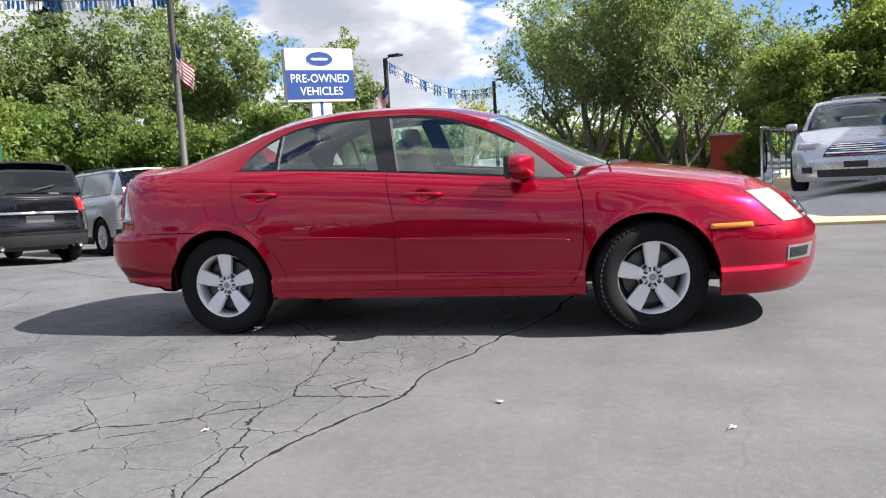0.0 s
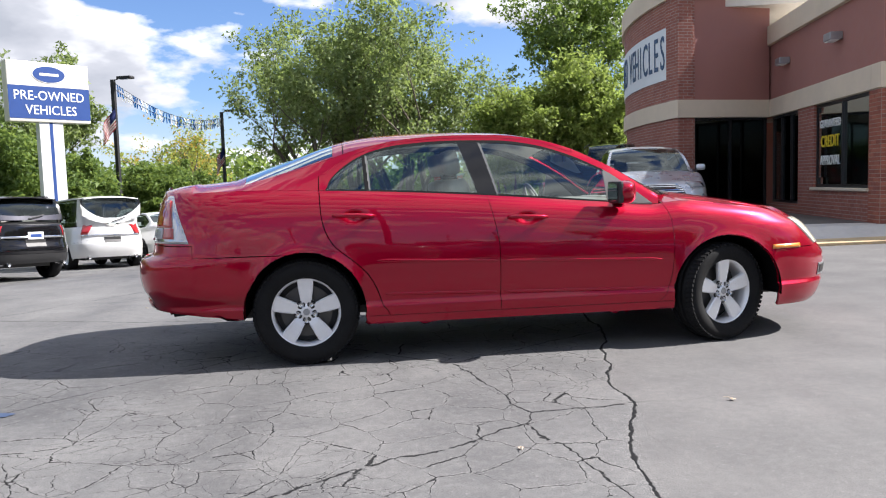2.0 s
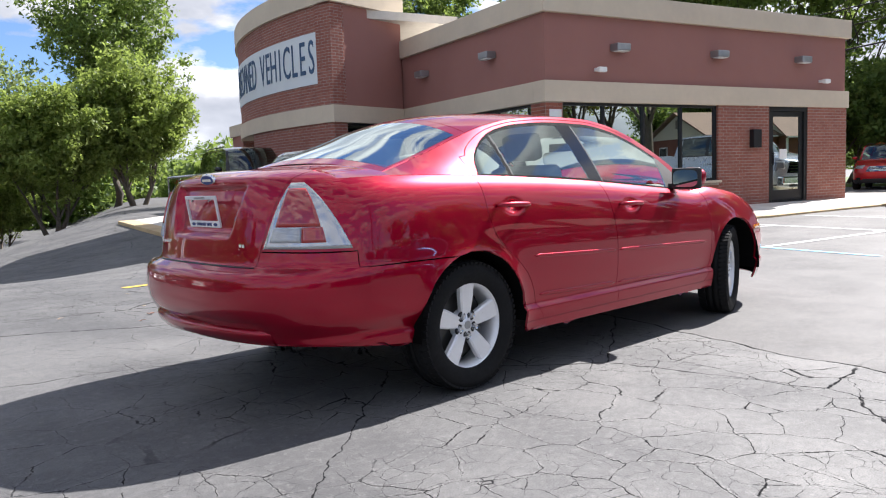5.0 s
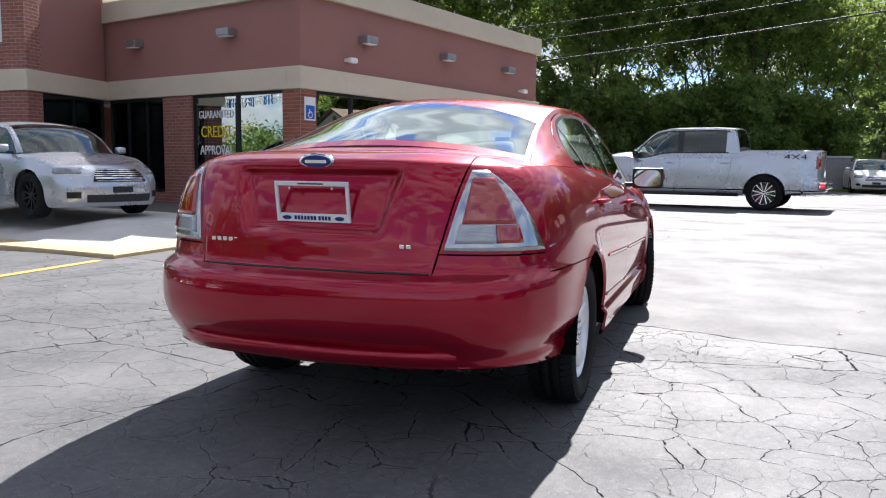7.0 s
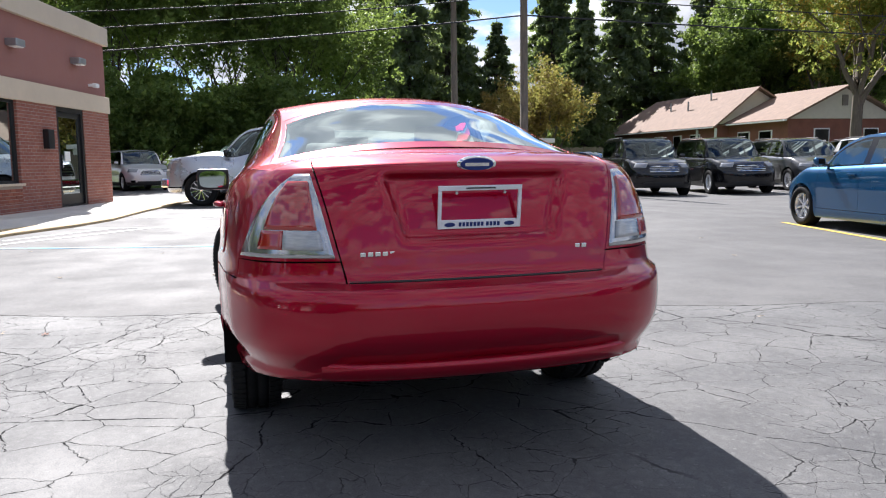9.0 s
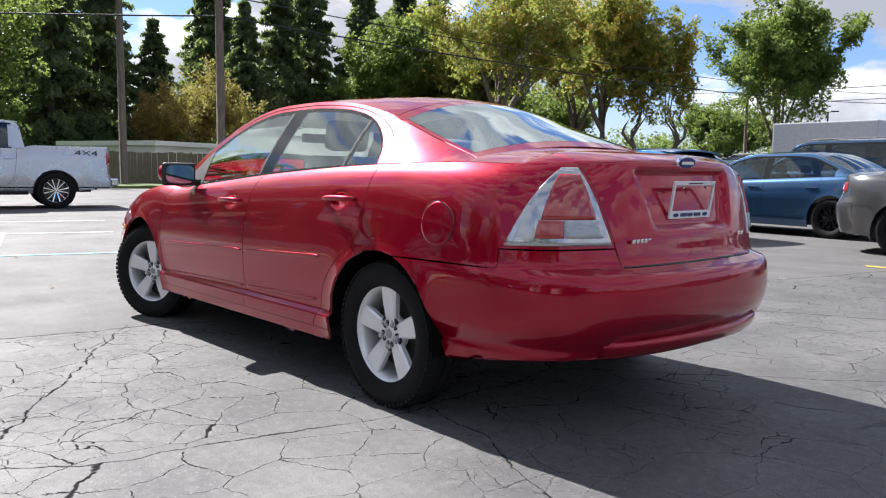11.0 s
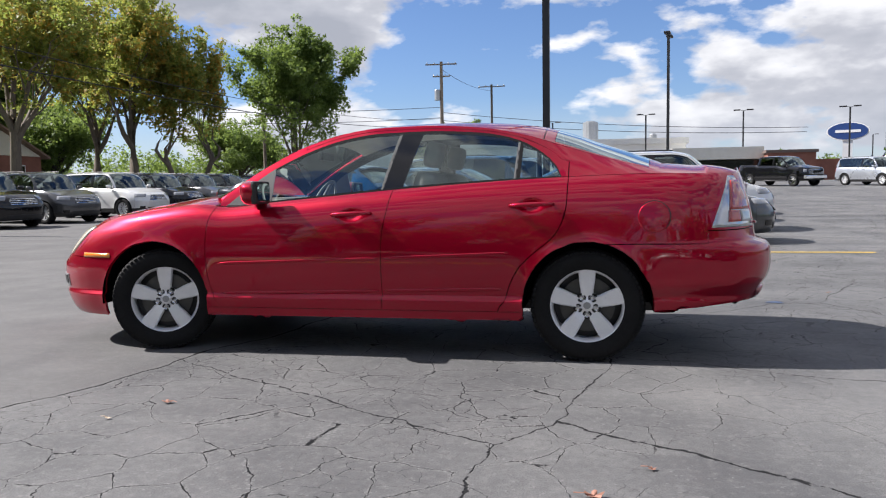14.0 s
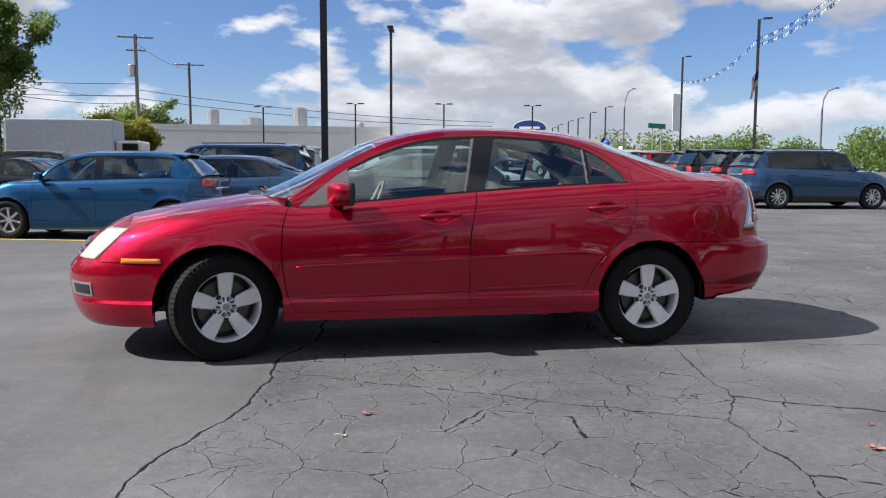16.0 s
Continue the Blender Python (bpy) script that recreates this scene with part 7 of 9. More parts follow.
car_kind("midsize", 4.87, 1.85, 1.47, 2.85, 0.95, 0.335, 0.17, 0.70, 0.98, 0.93, 1.03, 1.22, 0.40, -1.0, -1.80, -1.42, "sedan", 0.34, (1.02, -0.14, -1.2), 1.08,
         (0.66, 0.755, 0.68, 0.45), (0.83, 0.95, 0.60, 0.30), (0.55, 0.73, 0.52), spokes=10, dark_wheels=True)
car_kind("sedan", 4.85, 1.84, 1.46, 2.80, 0.95, 0.33, 0.18, 0.70, 0.98, 0.93, 1.02, 1.2, 0.40, -0.95, -1.78, -1.35, "sedan", 0.34, (1.0, -0.14, -1.18), 1.08,
         (0.64, 0.75, 0.66, 0.42), (0.82, 0.95, 0.50, 0.30), (0.52, 0.70, 0.5), spokes=7)
car_kind("hatchback", 4.26, 1.79, 1.47, 2.64, 0.87, 0.32, 0.16, 0.72, 0.99, 0.94, 1.01, 1.12, 0.30, -1.30, -1.80, -1.30, "suv", 0.33, (0.92, -0.10, -1.02), None,
         (0.63, 0.75, 0.62, 0.40), (0.86, 1.0, 0.62, 0.26), (0.58, 0.66, 0.55), spokes=7)
car_kind("suv", 4.78, 1.93, 1.74, 2.85, 0.93, 0.365, 0.22, 0.86, 1.13, 1.09, 1.18, 1.20, 0.50, -1.72, -2.16, -1.72, "suv", 0.30, (1.0, -0.16, -1.14), None,
         (0.78, 0.90, 0.66, 0.42), (1.0, 1.14, 0.55, 0.32), (0.66, 0.86, 0.50), clad=0.16, rails=True, spokes=5)
car_kind("large_suv", 5.03, 2.0, 1.80, 2.87, 0.98, 0.38, 0.23, 0.92, 1.17, 1.12, 1.16, 1.16, 0.45, -1.95, -2.34, -2.05, "suv", 0.28, (1.0, -0.18, -1.2), None,
         (0.84, 0.97, 0.64, 0.40), (0.90, 1.14, 0.74, 0.30), (0.70, 0.90, 0.54), clad=0.15, rails=True, spokes=5, plate=False)
car_kind("boxy_suv", 4.42, 1.76, 1.67, 2.63, 0.86, 0.345, 0.24, 0.92, 1.10, 1.07, 1.10, 1.0, 0.48, -1.75, -2.0, -1.72, "suv", 0.22, (0.88, -0.16, -1.05), None,
         (0.80, 0.94, 0.62, 0.22), (0.86, 1.06, 0.78, 0.16), (0.78, 0.92, 0.46), clad=0.14, rails=True, spokes=5, plate=True, dark_wheels=True)
car_kind("van", 4.42, 1.84, 1.84, 2.66, 0.92, 0.33, 0.2, 0.86, 1.12, 1.06, 1.06, 1.22, 0.55, -1.98, -2.12, -1.80, "suv", 0.20, (1.0, -0.12, -1.2), None,
         (0.72, 0.92, 0.70, 0.35), (0.86, 1.2, 0.84, 0.12), (0.5, 0.7, 0.5), spokes=6)
car_kind("pickup", 5.9, 2.03, 1.98, 3.70, 0.94, 0.405, 0.34, 1.13, 1.38, 1.20, 1.33, 1.55, 0.66, -1.13, -1.27, -0.95, "pickup", 0.22, (1.34, 0.14, -1.05), 1.40,
         (0.90, 1.09, 0.74, 0.20), (0.98, 1.26, 0.90, 0.12), (0.78, 1.08, 0.68), n=(16, 26), spokes=6)

P_SILVER = paint("silver paint", (0.55, 0.58, 0.63), 0.3, 0.28, 0.72)
P_WHITE = paint("white car paint", (0.80, 0.80, 0.79), 0.05, 0.4)
P_BLACK = paint("black car paint", (0.008, 0.008, 0.010), 0.2, 0.3)
P_BLUE = paint("blue car paint", (0.012, 0.085, 0.21), 0.3, 0.30, 0.60)
P_STEEL_BLUE = paint("steel blue paint", (0.035, 0.085, 0.17), 0.3, 0.30, 0.65)
P_GREY = paint("grey car paint", (0.105, 0.105, 0.108), 0.3, 0.30, 0.65)
P_NAVY = paint("navy car paint", (0.012, 0.016, 0.13), 0.3)
P_CYAN = paint("bright blue car paint", (0.02, 0.2, 0.5), 0.3)
P_RED = paint("bright red car paint", (0.42, 0.012, 0.018), 0.2)

park("midsize", 4.86, 9.2, -104.3, P_SILVER, "silver-grey sedan parked on the concrete walk", z=0.245)
park("large_suv", 6.4, 14.8, -104, P_BLACK, "black sport utility parked behind the silver sedan", z=0.245)
park("pickup", 16.0, -0.58, 80, P_SILVER, "silver crew-cab pickup truck beside the building", category="truck")
park("hatchback", 4.15, -8.75, -9, P_BLUE, "metallic blue hatchback with silver wheels")
park("midsize", -1.92, -9.1, 180, P_GREY, "dark grey sedan with black wheels")
park("suv", -2.6, -12.6, 178, P_WHITE, "white crossover behind the dark grey sedan")
park("midsize", 2.6, -11.5, -8, P_STEEL_BLUE, "grey-blue sedan behind the hatchback")
park("large_suv", 2.9, -14.7, -8, P_STEEL_BLUE, "grey-blue large sport utility in the second row")
park("large_suv", 2.4, -17.7, -8, P_SILVER, "silver sport utility in the third row")
park("sedan", -2.8, -15.5, 177, P_GREY, "grey sedan in the third row")
park("suv", -3.2, -18.4, 178, P_WHITE, "white crossover in the far row")
park("suv", -3.5, -21.3, 178, P_BLACK, "black crossover in the far row")
park("sedan", -3.9, -24.2, 178, P_SILVER, "silver sedan in the far row")
park("large_suv", 17.8, -12.25, 166, P_BLACK, "black sport utility facing the lane")
park("large_suv", 17.6, -15.1, 166, P_BLACK, "black large sport utility with silver wheels facing the lane")
park("suv", 17.75, -18.1, 167, P_GREY, "dark grey crossover facing the lane")
park("suv", 17.35, -21.7, 168, P_WHITE, "white crossover facing the lane")
park("suv", 17.9, -25.3, 168, P_BLACK, "black crossover facing the lane")
park("suv", 18.0, -28.6, 168, P_GREY, "brown-grey crossover facing the lane")
park("suv", 18.1, -31.9, 168, P_BLACK, "black crossover facing the lane")
park("sedan", 18.2, -35.2, 168, P_GREY, "dark grey sedan facing the lane")
park("suv", 18.3, -38.5, 168, P_BLACK, "black crossover facing the lane")
park("suv", 18.4, -41.8, 168, P_RED, "red crossover far down the row")
park("sedan", 23.0, -12.3, 28, P_BLACK, "black sedan near the wooden fence")
park("suv", 23.9, -20.5, 168, P_WHITE, "white crossover in the row behind")
park("suv", 24.0, -24.0, 168, P_SILVER, "silver crossover in the row behind")
park("large_suv", 24.1, -27.5, 168, P_GREY, "grey sport utility in the row behind")
park("sedan", 8.3, -17.5, 168, P_BLACK, "black sedan in the middle of the lot")
park("sedan", 9.3, -20.9, 168, P_GREY, "grey sedan in the middle of the lot")
park("sedan", 9.9, -24.3, 168, P_BLACK, "black sedan in the middle of the lot")
park("suv", 10.4, -27.7, 168, P_BLACK, "black crossover in the middle of the lot")
park("suv", -14.2, -15.6, 174, P_STEEL_BLUE, "metallic steel-blue crossover with silver wheels")
park("suv", -15.0, -18.7, 172, P_BLACK, "black crossover beside the blue crossover")
park("large_suv", -15.8, -21.8, 172, P_BLACK, "black large sport utility in the side row")
park("suv", -16.6, -24.9, 172, P_GREY, "dark grey sport utility in the side row")
park("suv", -17.6, -30.5, 175, P_RED, "red crossover in the side row")
park("van", -19.4, -37.0, 178, P_WHITE, "white van in the side row", category="van")
park("pickup", -22.5, -47.5, 190, P_WHITE, "white pickup truck far across the lot", category="truck")
park("large_suv", -17.9, -48.5, 120, P_SILVER, "silver large sport utility far across the lot")
park("pickup", -12.8, -50.5, 125, P_BLACK, "black pickup truck far across the lot", category="truck")
# back row, seen from behind
park("large_suv", -10.66, 6.57, 152, P_BLACK, "black large sport utility seen from behind")
park("suv", -9.76, 9.14, 150, P_WHITE, "white crossover with twin exhaust tips seen from behind")
park("boxy_suv", -8.62, 11.61, 140, P_BLACK, "black boxy sport utility seen from behind")
park("van", -7.95, 16.5, 124, P_WHITE, "small white delivery van with black rear windows", category="van")
park("midsize", -6.45, 18.2, 122, P_WHITE, "white sedan seen from behind")
park("suv", -6.16, 22.22, 122, P_BLACK, "black crossover seen from behind")
park("large_suv", -6.0, 27.4, 120, P_BLACK, "black sport utility seen from behind")
park("suv", -5.9, 33.0, 120, P_GREY, "dark grey crossover in the far row")
park("suv", -4.8, 36.0, 120, P_CYAN, "bright blue crossover in the far row")
park("suv", -4.2, 38.2, 120, P_RED, "red crossover in the far row")
park("suv", -3.0, 40.2, 120, P_WHITE, "white crossover in the far row")
park("pickup", -0.6, 43.0, 120, P_NAVY, "deep blue pickup truck in the far row", category="truck")
park("large_suv", 4.84, 44.4, 175, P_RED, "red sport utility by the red shed")
park("suv", 31.5, 4.5, 200, P_WHITE, "white crossover beyond the pickup")
park("sedan", 33.5, -7.2, 178, P_WHITE, "white sedan far beyond the pickup")
park("suv", 29.0, 6.5, 190, P_RED, "red crossover beyond the building corner")

# ---------------------------------------------------------------- trees
def leaf_mesh(name, centres, radii, per, size, rng, squash=0.75, mat=None, droop=0.0):
    """Many small folded leaves scattered in clumps, each leaf an island of its own."""
    per, size = int(per * 2.3), size * 0.84
    C = np.repeat(np.array(centres, float), per, axis=0)
    R = np.repeat(np.array(radii, float), per)
    n = len(C)
    d = rng.normal(size=(n, 3))
    d /= np.linalg.norm(d, axis=1, keepdims=True) + 1e-9
    rad = R * rng.random(n) ** 0.45
    P = C + d * rad[:, None] * np.array([1, 1, squash])
    nrm = d * 0.35 + rng.normal(size=(n, 3)) * 0.6 + np.array([0, 0, 0.4])
    nrm /= np.linalg.norm(nrm, axis=1, keepdims=True) + 1e-9
    a = np.cross(nrm, rng.normal(size=(n, 3)))
    a /= np.linalg.norm(a, axis=1, keepdims=True) + 1e-9
    a[:, 2] -= droop
    b = np.cross(nrm, a)
    s = size * (0.6 + 0.8 * rng.random(n))
    la, lb = a * s[:, None], b * (s * 0.55)[:, None]
    verts = np.stack([P - la, P + la - lb, P + la * 0.55 + lb * 1.3], axis=1).reshape(-1, 3)
    me = bpy.data.meshes.new(name)
    me.vertices.add(len(verts))
    me.vertices.foreach_set("co", verts.ravel())
    me.loops.add(n * 3)
    me.loops.foreach_set("vertex_index", np.arange(n * 3))
    me.polygons.add(n)
    me.polygons.foreach_set("loop_start", np.arange(n) * 3)
    me.update(calc_edges=True)
    if mat:
        me.materials.append(mat)
    return me


def branches(bm, rng, base, up, length, radius, depth, tips, spread, bend=0.25):
    """A limb that bends and forks; the ends go into tips."""
    pts, d, p = [base.copy()], up.normalized(), base.copy()
    k = 5
    for i in range(k):
        d = (d + Vector(rng.normal(size=3) * bend / k * 1.6) + Vector((0, 0, 0.05))).normalized()
        p = p + d * (length / k)
        pts.append(p.copy())
    rr = [radius * (1 - 0.55 * i / k) for i in range(k + 1)]
    if depth:
        tube(bm, pts, rr, 6 if depth > 1 else 4, cap=False)
    else:
        tube(bm, pts[::2] + pts[-1:], [rr[0], rr[2], rr[4], rr[5]], 3, cap=False)
    if depth <= 1:
        tips += [(q, length) for q in pts[2:]]
    if depth == 0:
        return
    n = 3 if depth > 1 else 4
    for i in range(n):
        t = rng.uniform(0.45, 1.0) if i else 1.0
        q = pts[min(k, int(t * k))]
        a = rng.uniform(0, math.tau)
        side = Vector((math.cos(a), math.sin(a), 0))
        nd = (d * (1 - spread) + side * spread * rng.uniform(0.8, 1.4) + Vector((0, 0, 0.25))).normalized()
        branches(bm, rng, q, nd, length * rng.uniform(0.58, 0.8), rr[-1] * rng.uniform(0.6, 0.9), depth - 1, tips, spread, bend)


def broadleaf(name, seed, height, crown_w, trunk_h, trunk_r, leaf, bark, per=46, size=0.15, stems=1, density=1.0, depth=3, clump=0.1, fill=0.3):
    rng = np.random.default_rng(seed)
    tree = new(name)
    bm = bmesh.new()
    tips = []
    for s in range(stems):
        lean = Vector((0, 0, 1)) if stems == 1 else Vector((math.cos(s * 2.4) * 0.42, math.sin(s * 2.4) * 0.42, 1))
        base = Vector((0, 0, -0.4)) if stems == 1 else Vector((math.cos(s * 2.4) * trunk_r * 1.2, math.sin(s * 2.4) * trunk_r * 1.2, -0.4))
        p1 = base + lean.normalized() * (trunk_h + 0.4)
        tube(bm, [base, base.lerp(p1, 0.12) , base.lerp(p1, 0.55) + Vector(rng.normal(size=3) * 0.06), p1], [trunk_r * 1.45, trunk_r * 1.05, trunk_r * 0.9, trunk_r * 0.8], 10, cap=False)
        n = 5 if stems == 1 else 3
        for i in range(n):
            a = i * math.tau / n + rng.uniform(-0.4, 0.4)
            out = Vector((math.cos(a), math.sin(a), 0))
            k = rng.uniform(0.35, 0.75)
            branches(bm, rng, p1 - lean * trunk_h * rng.uniform(0, 0.25), (lean + out * k), (height - trunk_h) * rng.uniform(0.42, 0.55), trunk_r * 0.55, depth - 1, tips, 0.5)
        branches(bm, rng, p1, lean + Vector((0, 0, 0.6)), (height - trunk_h) * 0.55, trunk_r * 0.6, depth - 1, tips, 0.42)
    P = np.array([tuple(t[0]) for t in tips])
    zc = trunk_h + (height - trunk_h) * 0.5
    sx = (crown_w / 2 * 0.93) / max(0.1, np.percentile(np.hypot(P[:, 0], P[:, 1]), 95))
    sz = (height * 0.97 - trunk_h) / max(0.1, P[:, 2].max() - trunk_h)
    for v in bm.verts:
        if v.co.z > trunk_h:
            k = min(1.0, (v.co.z - trunk_h) / 1.2)
            v.co.x *= 1 + (sx - 1) * k
            v.co.y *= 1 + (sx - 1) * k
            v.co.z = trunk_h + (v.co.z - trunk_h) * sz
    P = np.stack([P[:, 0] * sx, P[:, 1] * sx, np.where(P[:, 2] > trunk_h, trunk_h + (P[:, 2] - trunk_h) * sz, P[:, 2])], axis=1)
    part("trunk", bm, bark, tree, smooth=True)
    keep = [i for i in range(len(P)) if rng.random() < density]
    cen = [P[i] for i in keep]
    # extra clumps that fill the crown unevenly
    nx = int(len(cen) * fill)
    for _ in range(nx):
        d = rng.normal(size=3)
        d /= np.linalg.norm(d)
        r = rng.random() ** 0.4
        cen.append(np.array([d[0] * r * crown_w * 0.44, d[1] * r * crown_w * 0.44, zc + d[2] * r * (height - trunk_h) * 0.46]))
    per = max(6, int(per * 0.62))
    rad = [crown_w * clump * rng.uniform(0.45, 1.25) for _ in cen]
    me = leaf_mesh("crown", cen, rad, per, size, rng, 0.7, leaf)
    ob = new("crown", me)
    ob.parent = tree
    return tree


def conifer(name, seed, height, width, leaf, bark, per=26, size=0.2):
    rng = np.random.default_rng(seed)
    tree = new(name)
    bm = bmesh.new()
    tube(bm, [(0, 0, -0.4), (0, 0, height * 0.5), (0, 0, height)], [height * 0.018, height * 0.011, 0.02], 8, cap=False)
    cen, rad = [], []
    z = height * 0.10
    while z < height * 0.98:
        w = width / 2 * (1 - z / height) ** 0.75 * rng.uniform(0.65, 1.15)
        n = 7
        for i in range(n):
            a = i * math.tau / n + rng.uniform(0, 1)
            L = w * rng.uniform(0.7, 1.1)
            if rng.random() < 0.22:
                continue
            tip = (math.cos(a) * L, math.sin(a) * L, z - L * 0.22)
            tube(bm, [(0, 0, z), (tip[0] * 0.5, tip[1] * 0.5, z - L * 0.03), tip], [0.05, 0.035, 0.012], 4, cap=False)
            for t in (0.35, 0.6, 0.85, 1.0):
                cen.append((tip[0] * t, tip[1] * t, z - L * 0.22 * t * t))
                rad.append(max(0.3, L * 0.17))
        z += height * 0.022 * rng.uniform(0.7, 1.3) + 0.06
    part("trunk", bm, bark, tree)
    ob = new("crown", leaf_mesh("crown", cen, rad, per, size, rng, 0.55, leaf, droop=0.5))
    ob.parent = tree
    return tree


def plant(src, spots, label, category="tree", group=""):
    """The tree at the first spot, copies at the rest: (x, y, turn, scale)."""
    for i, (x, y, a, k) in enumerate(spots):
        m = pose(x, y, ground_z(x, y), 0, 0, a)
        if i == 0:
            src.matrix_basis = m
            src.scale = (k, k, k)
            ob = src
        else:
            ob = copy_thing(src, m)
            ob.scale = (k, k, k)
        tagged(ob, label, category, group)


BACK, WOOD, STREET = "trees behind the lot", "wood beside the building", "autumn trees by the street"
plant(broadleaf("tree", 11, 11.4, 9.8, 1.9, 0.26, LEAF_PALE, BARK, 17, 0.10, stems=3, clump=0.07, depth=4, fill=0.05, density=0.62), [(-1.8, 48.3, 0, 1.5), (3.8, 47.3, 130, 1.45)], "tall silver maple with several grey stems and pale green leaves", group=BACK)
plant(broadleaf("tree", 12, 7.0, 6.0, 0.9, 0.12, LEAF_LIME, BARK, 36, 0.12, stems=3), [(9.6, 41.7, 0, 1.2), (7.9, 45.2, 80, 0.6), (14.2, 41.4, 200, 1.25), (-23.5, 17.0, 20, 0.95)], "bushy yellow-green young tree", group=BACK)
plant(broadleaf("tree", 13, 16.0, 10.5, 1.6, 0.27, LEAF, BARK_DARK, 17, 0.16, depth=4, clump=0.075, fill=0.3, density=0.55), [(17.75, 53.8, 0, 1.2), (26.5, 31.0, 140, 1.0), (30.5, 22.5, 200, 0.95), (33.5, 16.5, 30, 1.0), (37.0, 11.5, 260, 1.05), (40.5, 6.0, 310, 1.0), (36.0, 20.5, 110, 1.1), (43.0, 0.5, 50, 1.0), (42.5, -2.8, 290, 0.95), (47.5, 5.5, 10, 1.1), (47.0, -5.0, 170, 0.95), (52.0, -8.0, 80, 0.9)], "tall dark green broadleaf tree at the edge of the lot", group=WOOD)
plant(broadleaf("tree", 14, 6.0, 6.5, 0.6, 0.12, LEAF, BARK_DARK, 46, 0.13, stems=3), [(36.0, 5.0, 0, 1.0), (38.5, 0.5, 90, 0.9), (38.6, -2.3, 30, 1.0), (34.0, 10.0, 160, 1.0), (32.0, 14.5, 60, 1.0), (42.0, -5.5, 200, 0.8), (29.0, 19.5, 240, 1.0), (-15.0, 27.0, 0, 0.95), (-19.0, 23.5, 100, 0.9), (-13.5, 32.0, 200, 0.8), (-24.0, 21.0, 40, 1.0), (-10.5, 37.0, 300, 0.8), (-29.5, 15.0, 10, 1.0)], "dense green shrub under the taller trees", "shrub", "undergrowth")
plant(broadleaf("tree", 15, 12.5, 8.5, 2.6, 0.22, LEAF_PALE, BARK, 20, 0.14, density=0.5, depth=4, clump=0.08, fill=0.1), [(-19.5, 31.0, 0, 1.0), (-16.0, 36.5, 120, 0.85), (-27.5, 25.0, 60, 1.0), (-23.0, 26.0, 200, 0.9)], "airy grey-green tree at the back of the lot", group=BACK)
plant(conifer("conifer", 16, 15.5, 8.0, NEEDLE, BARK_DARK, 13, 0.17), [(-28.5, 30.0, 0, 0.9), (-33.0, 27.0, 60, 0.9), (-35.5, 21.5, 120, 0.85), (-25.0, 36.5, 200, 0.85), (58.0, -14.0, 10, 1.25), (62.0, -18.5, 60, 1.35), (60.0, -22.4, 100, 0.86), (58.0, -29.6, 200, 1.0), (67.0, -38.0, 20, 1.4), (66.5, -30.5, 80, 1.35), (63.5, -46.0, 130, 1.35), (68.0, -21.0, 20, 1.1), (69.5, -43.0, 70, 1.5), (57.0, -50.0, 160, 1.25), (73.0, -34.0, 250, 1.2), (62.0, -50.0, 300, 1.4), (64.0, -13.0, 40, 1.3)], "tall dark green spruce with drooping boughs", "tree", "spruces")
plant(broadleaf("tree", 17, 16.0, 11.5, 4.6, 0.36, LEAF_AUTUMN, BARK, 26, 0.14, depth=4, clump=0.07, fill=0.15, density=0.75), [(33.1, -35.2, 0, 1.0), (49.5, -48.0, 100, 1.0)], "large maple turning orange among its green leaves", group=STREET)
plant(broadleaf("tree", 22, 15.5, 8.6, 5.0, 0.34, LEAF_AUTUMN, BARK, 26, 0.14, depth=4, clump=0.075, fill=0.15, density=0.75), [(30.5, -43.0, 60, 1.0), (35.0, -45.5, 190, 0.95)], "upright maple with yellowing leaves by the street", group=STREET)
plant(broadleaf("tree", 23, 12.5, 6.0, 3.4, 0.2, LEAF_AUTUMN, BARK, 24, 0.15, stems=2, density=0.8), [(27.5, -45.0, 60, 1.0)], "slender leaning tree with thin leaves", group=STREET)
plant(broadleaf("tree", 18, 15.0, 10.0, 2.8, 0.34, LEAF, BARK, 30, 0.16, depth=4, clump=0.075, fill=0.25, density=0.95), [(24.5, -57.5, 0, 1.0)], "broad green oak beside the street", group=STREET)
plant(broadleaf("tree", 24, 16.5, 10.0, 3.0, 0.3, LEAF, BARK_DARK, 26, 0.18, depth=4, clump=0.08), [(56.0, -44.5, 0, 1.0), (61.0, -52.0, 90, 1.0), (49.0, -50.0, 200, 0.8)], "tall green tree behind the brick house", group=STREET)
plant(broadleaf("tree", 25, 9.0, 7.0, 1.4, 0.18, LEAF_RUST, BARK, 22, 0.12, stems=3, density=0.7, fill=0.1), [(50.5, -22.6, 0, 1.0), (53.5, -20.5, 100, 0.8)], "rust-brown autumn tree beside the fence", group=STREET)
plant(broadleaf("tree", 19, 5.0, 5.5, 0.8, 0.1, LEAF_YELLOW, BARK, 36, 0.15, stems=3), [(-3.4, 53.2, 0, 1.0), (15.0, -62.0, 50, 1.0)], "small tree with bright yellow leaves", group=BACK)
plant(broadleaf("tree", 20, 10.5, 10.0, 2.4, 0.22, LEAF_AUTUMN, BARK, 14, 0.14, density=0.5), [(-13.5, 62.0, 0, 1.0)], "thin half-bare tree far behind the lot", group=BACK)
plant(broadleaf("tree", 21, 10.0, 12.0, 2.0, 0.25, LEAF, BARK_DARK, 40, 0.2), [(30.0, -140.0, 0, 1.3), (58.0, -66.0, 0, 1.1), (52.0, -62.0, 90, 1.0), (63.0, -60.0, 30, 1.2), (66.0, -53.0, 150, 1.2), (72.0, -48.0, 70, 1.2), (40.0, -78.0, 200, 0.9)], "broad green tree in the distance", group="far trees")


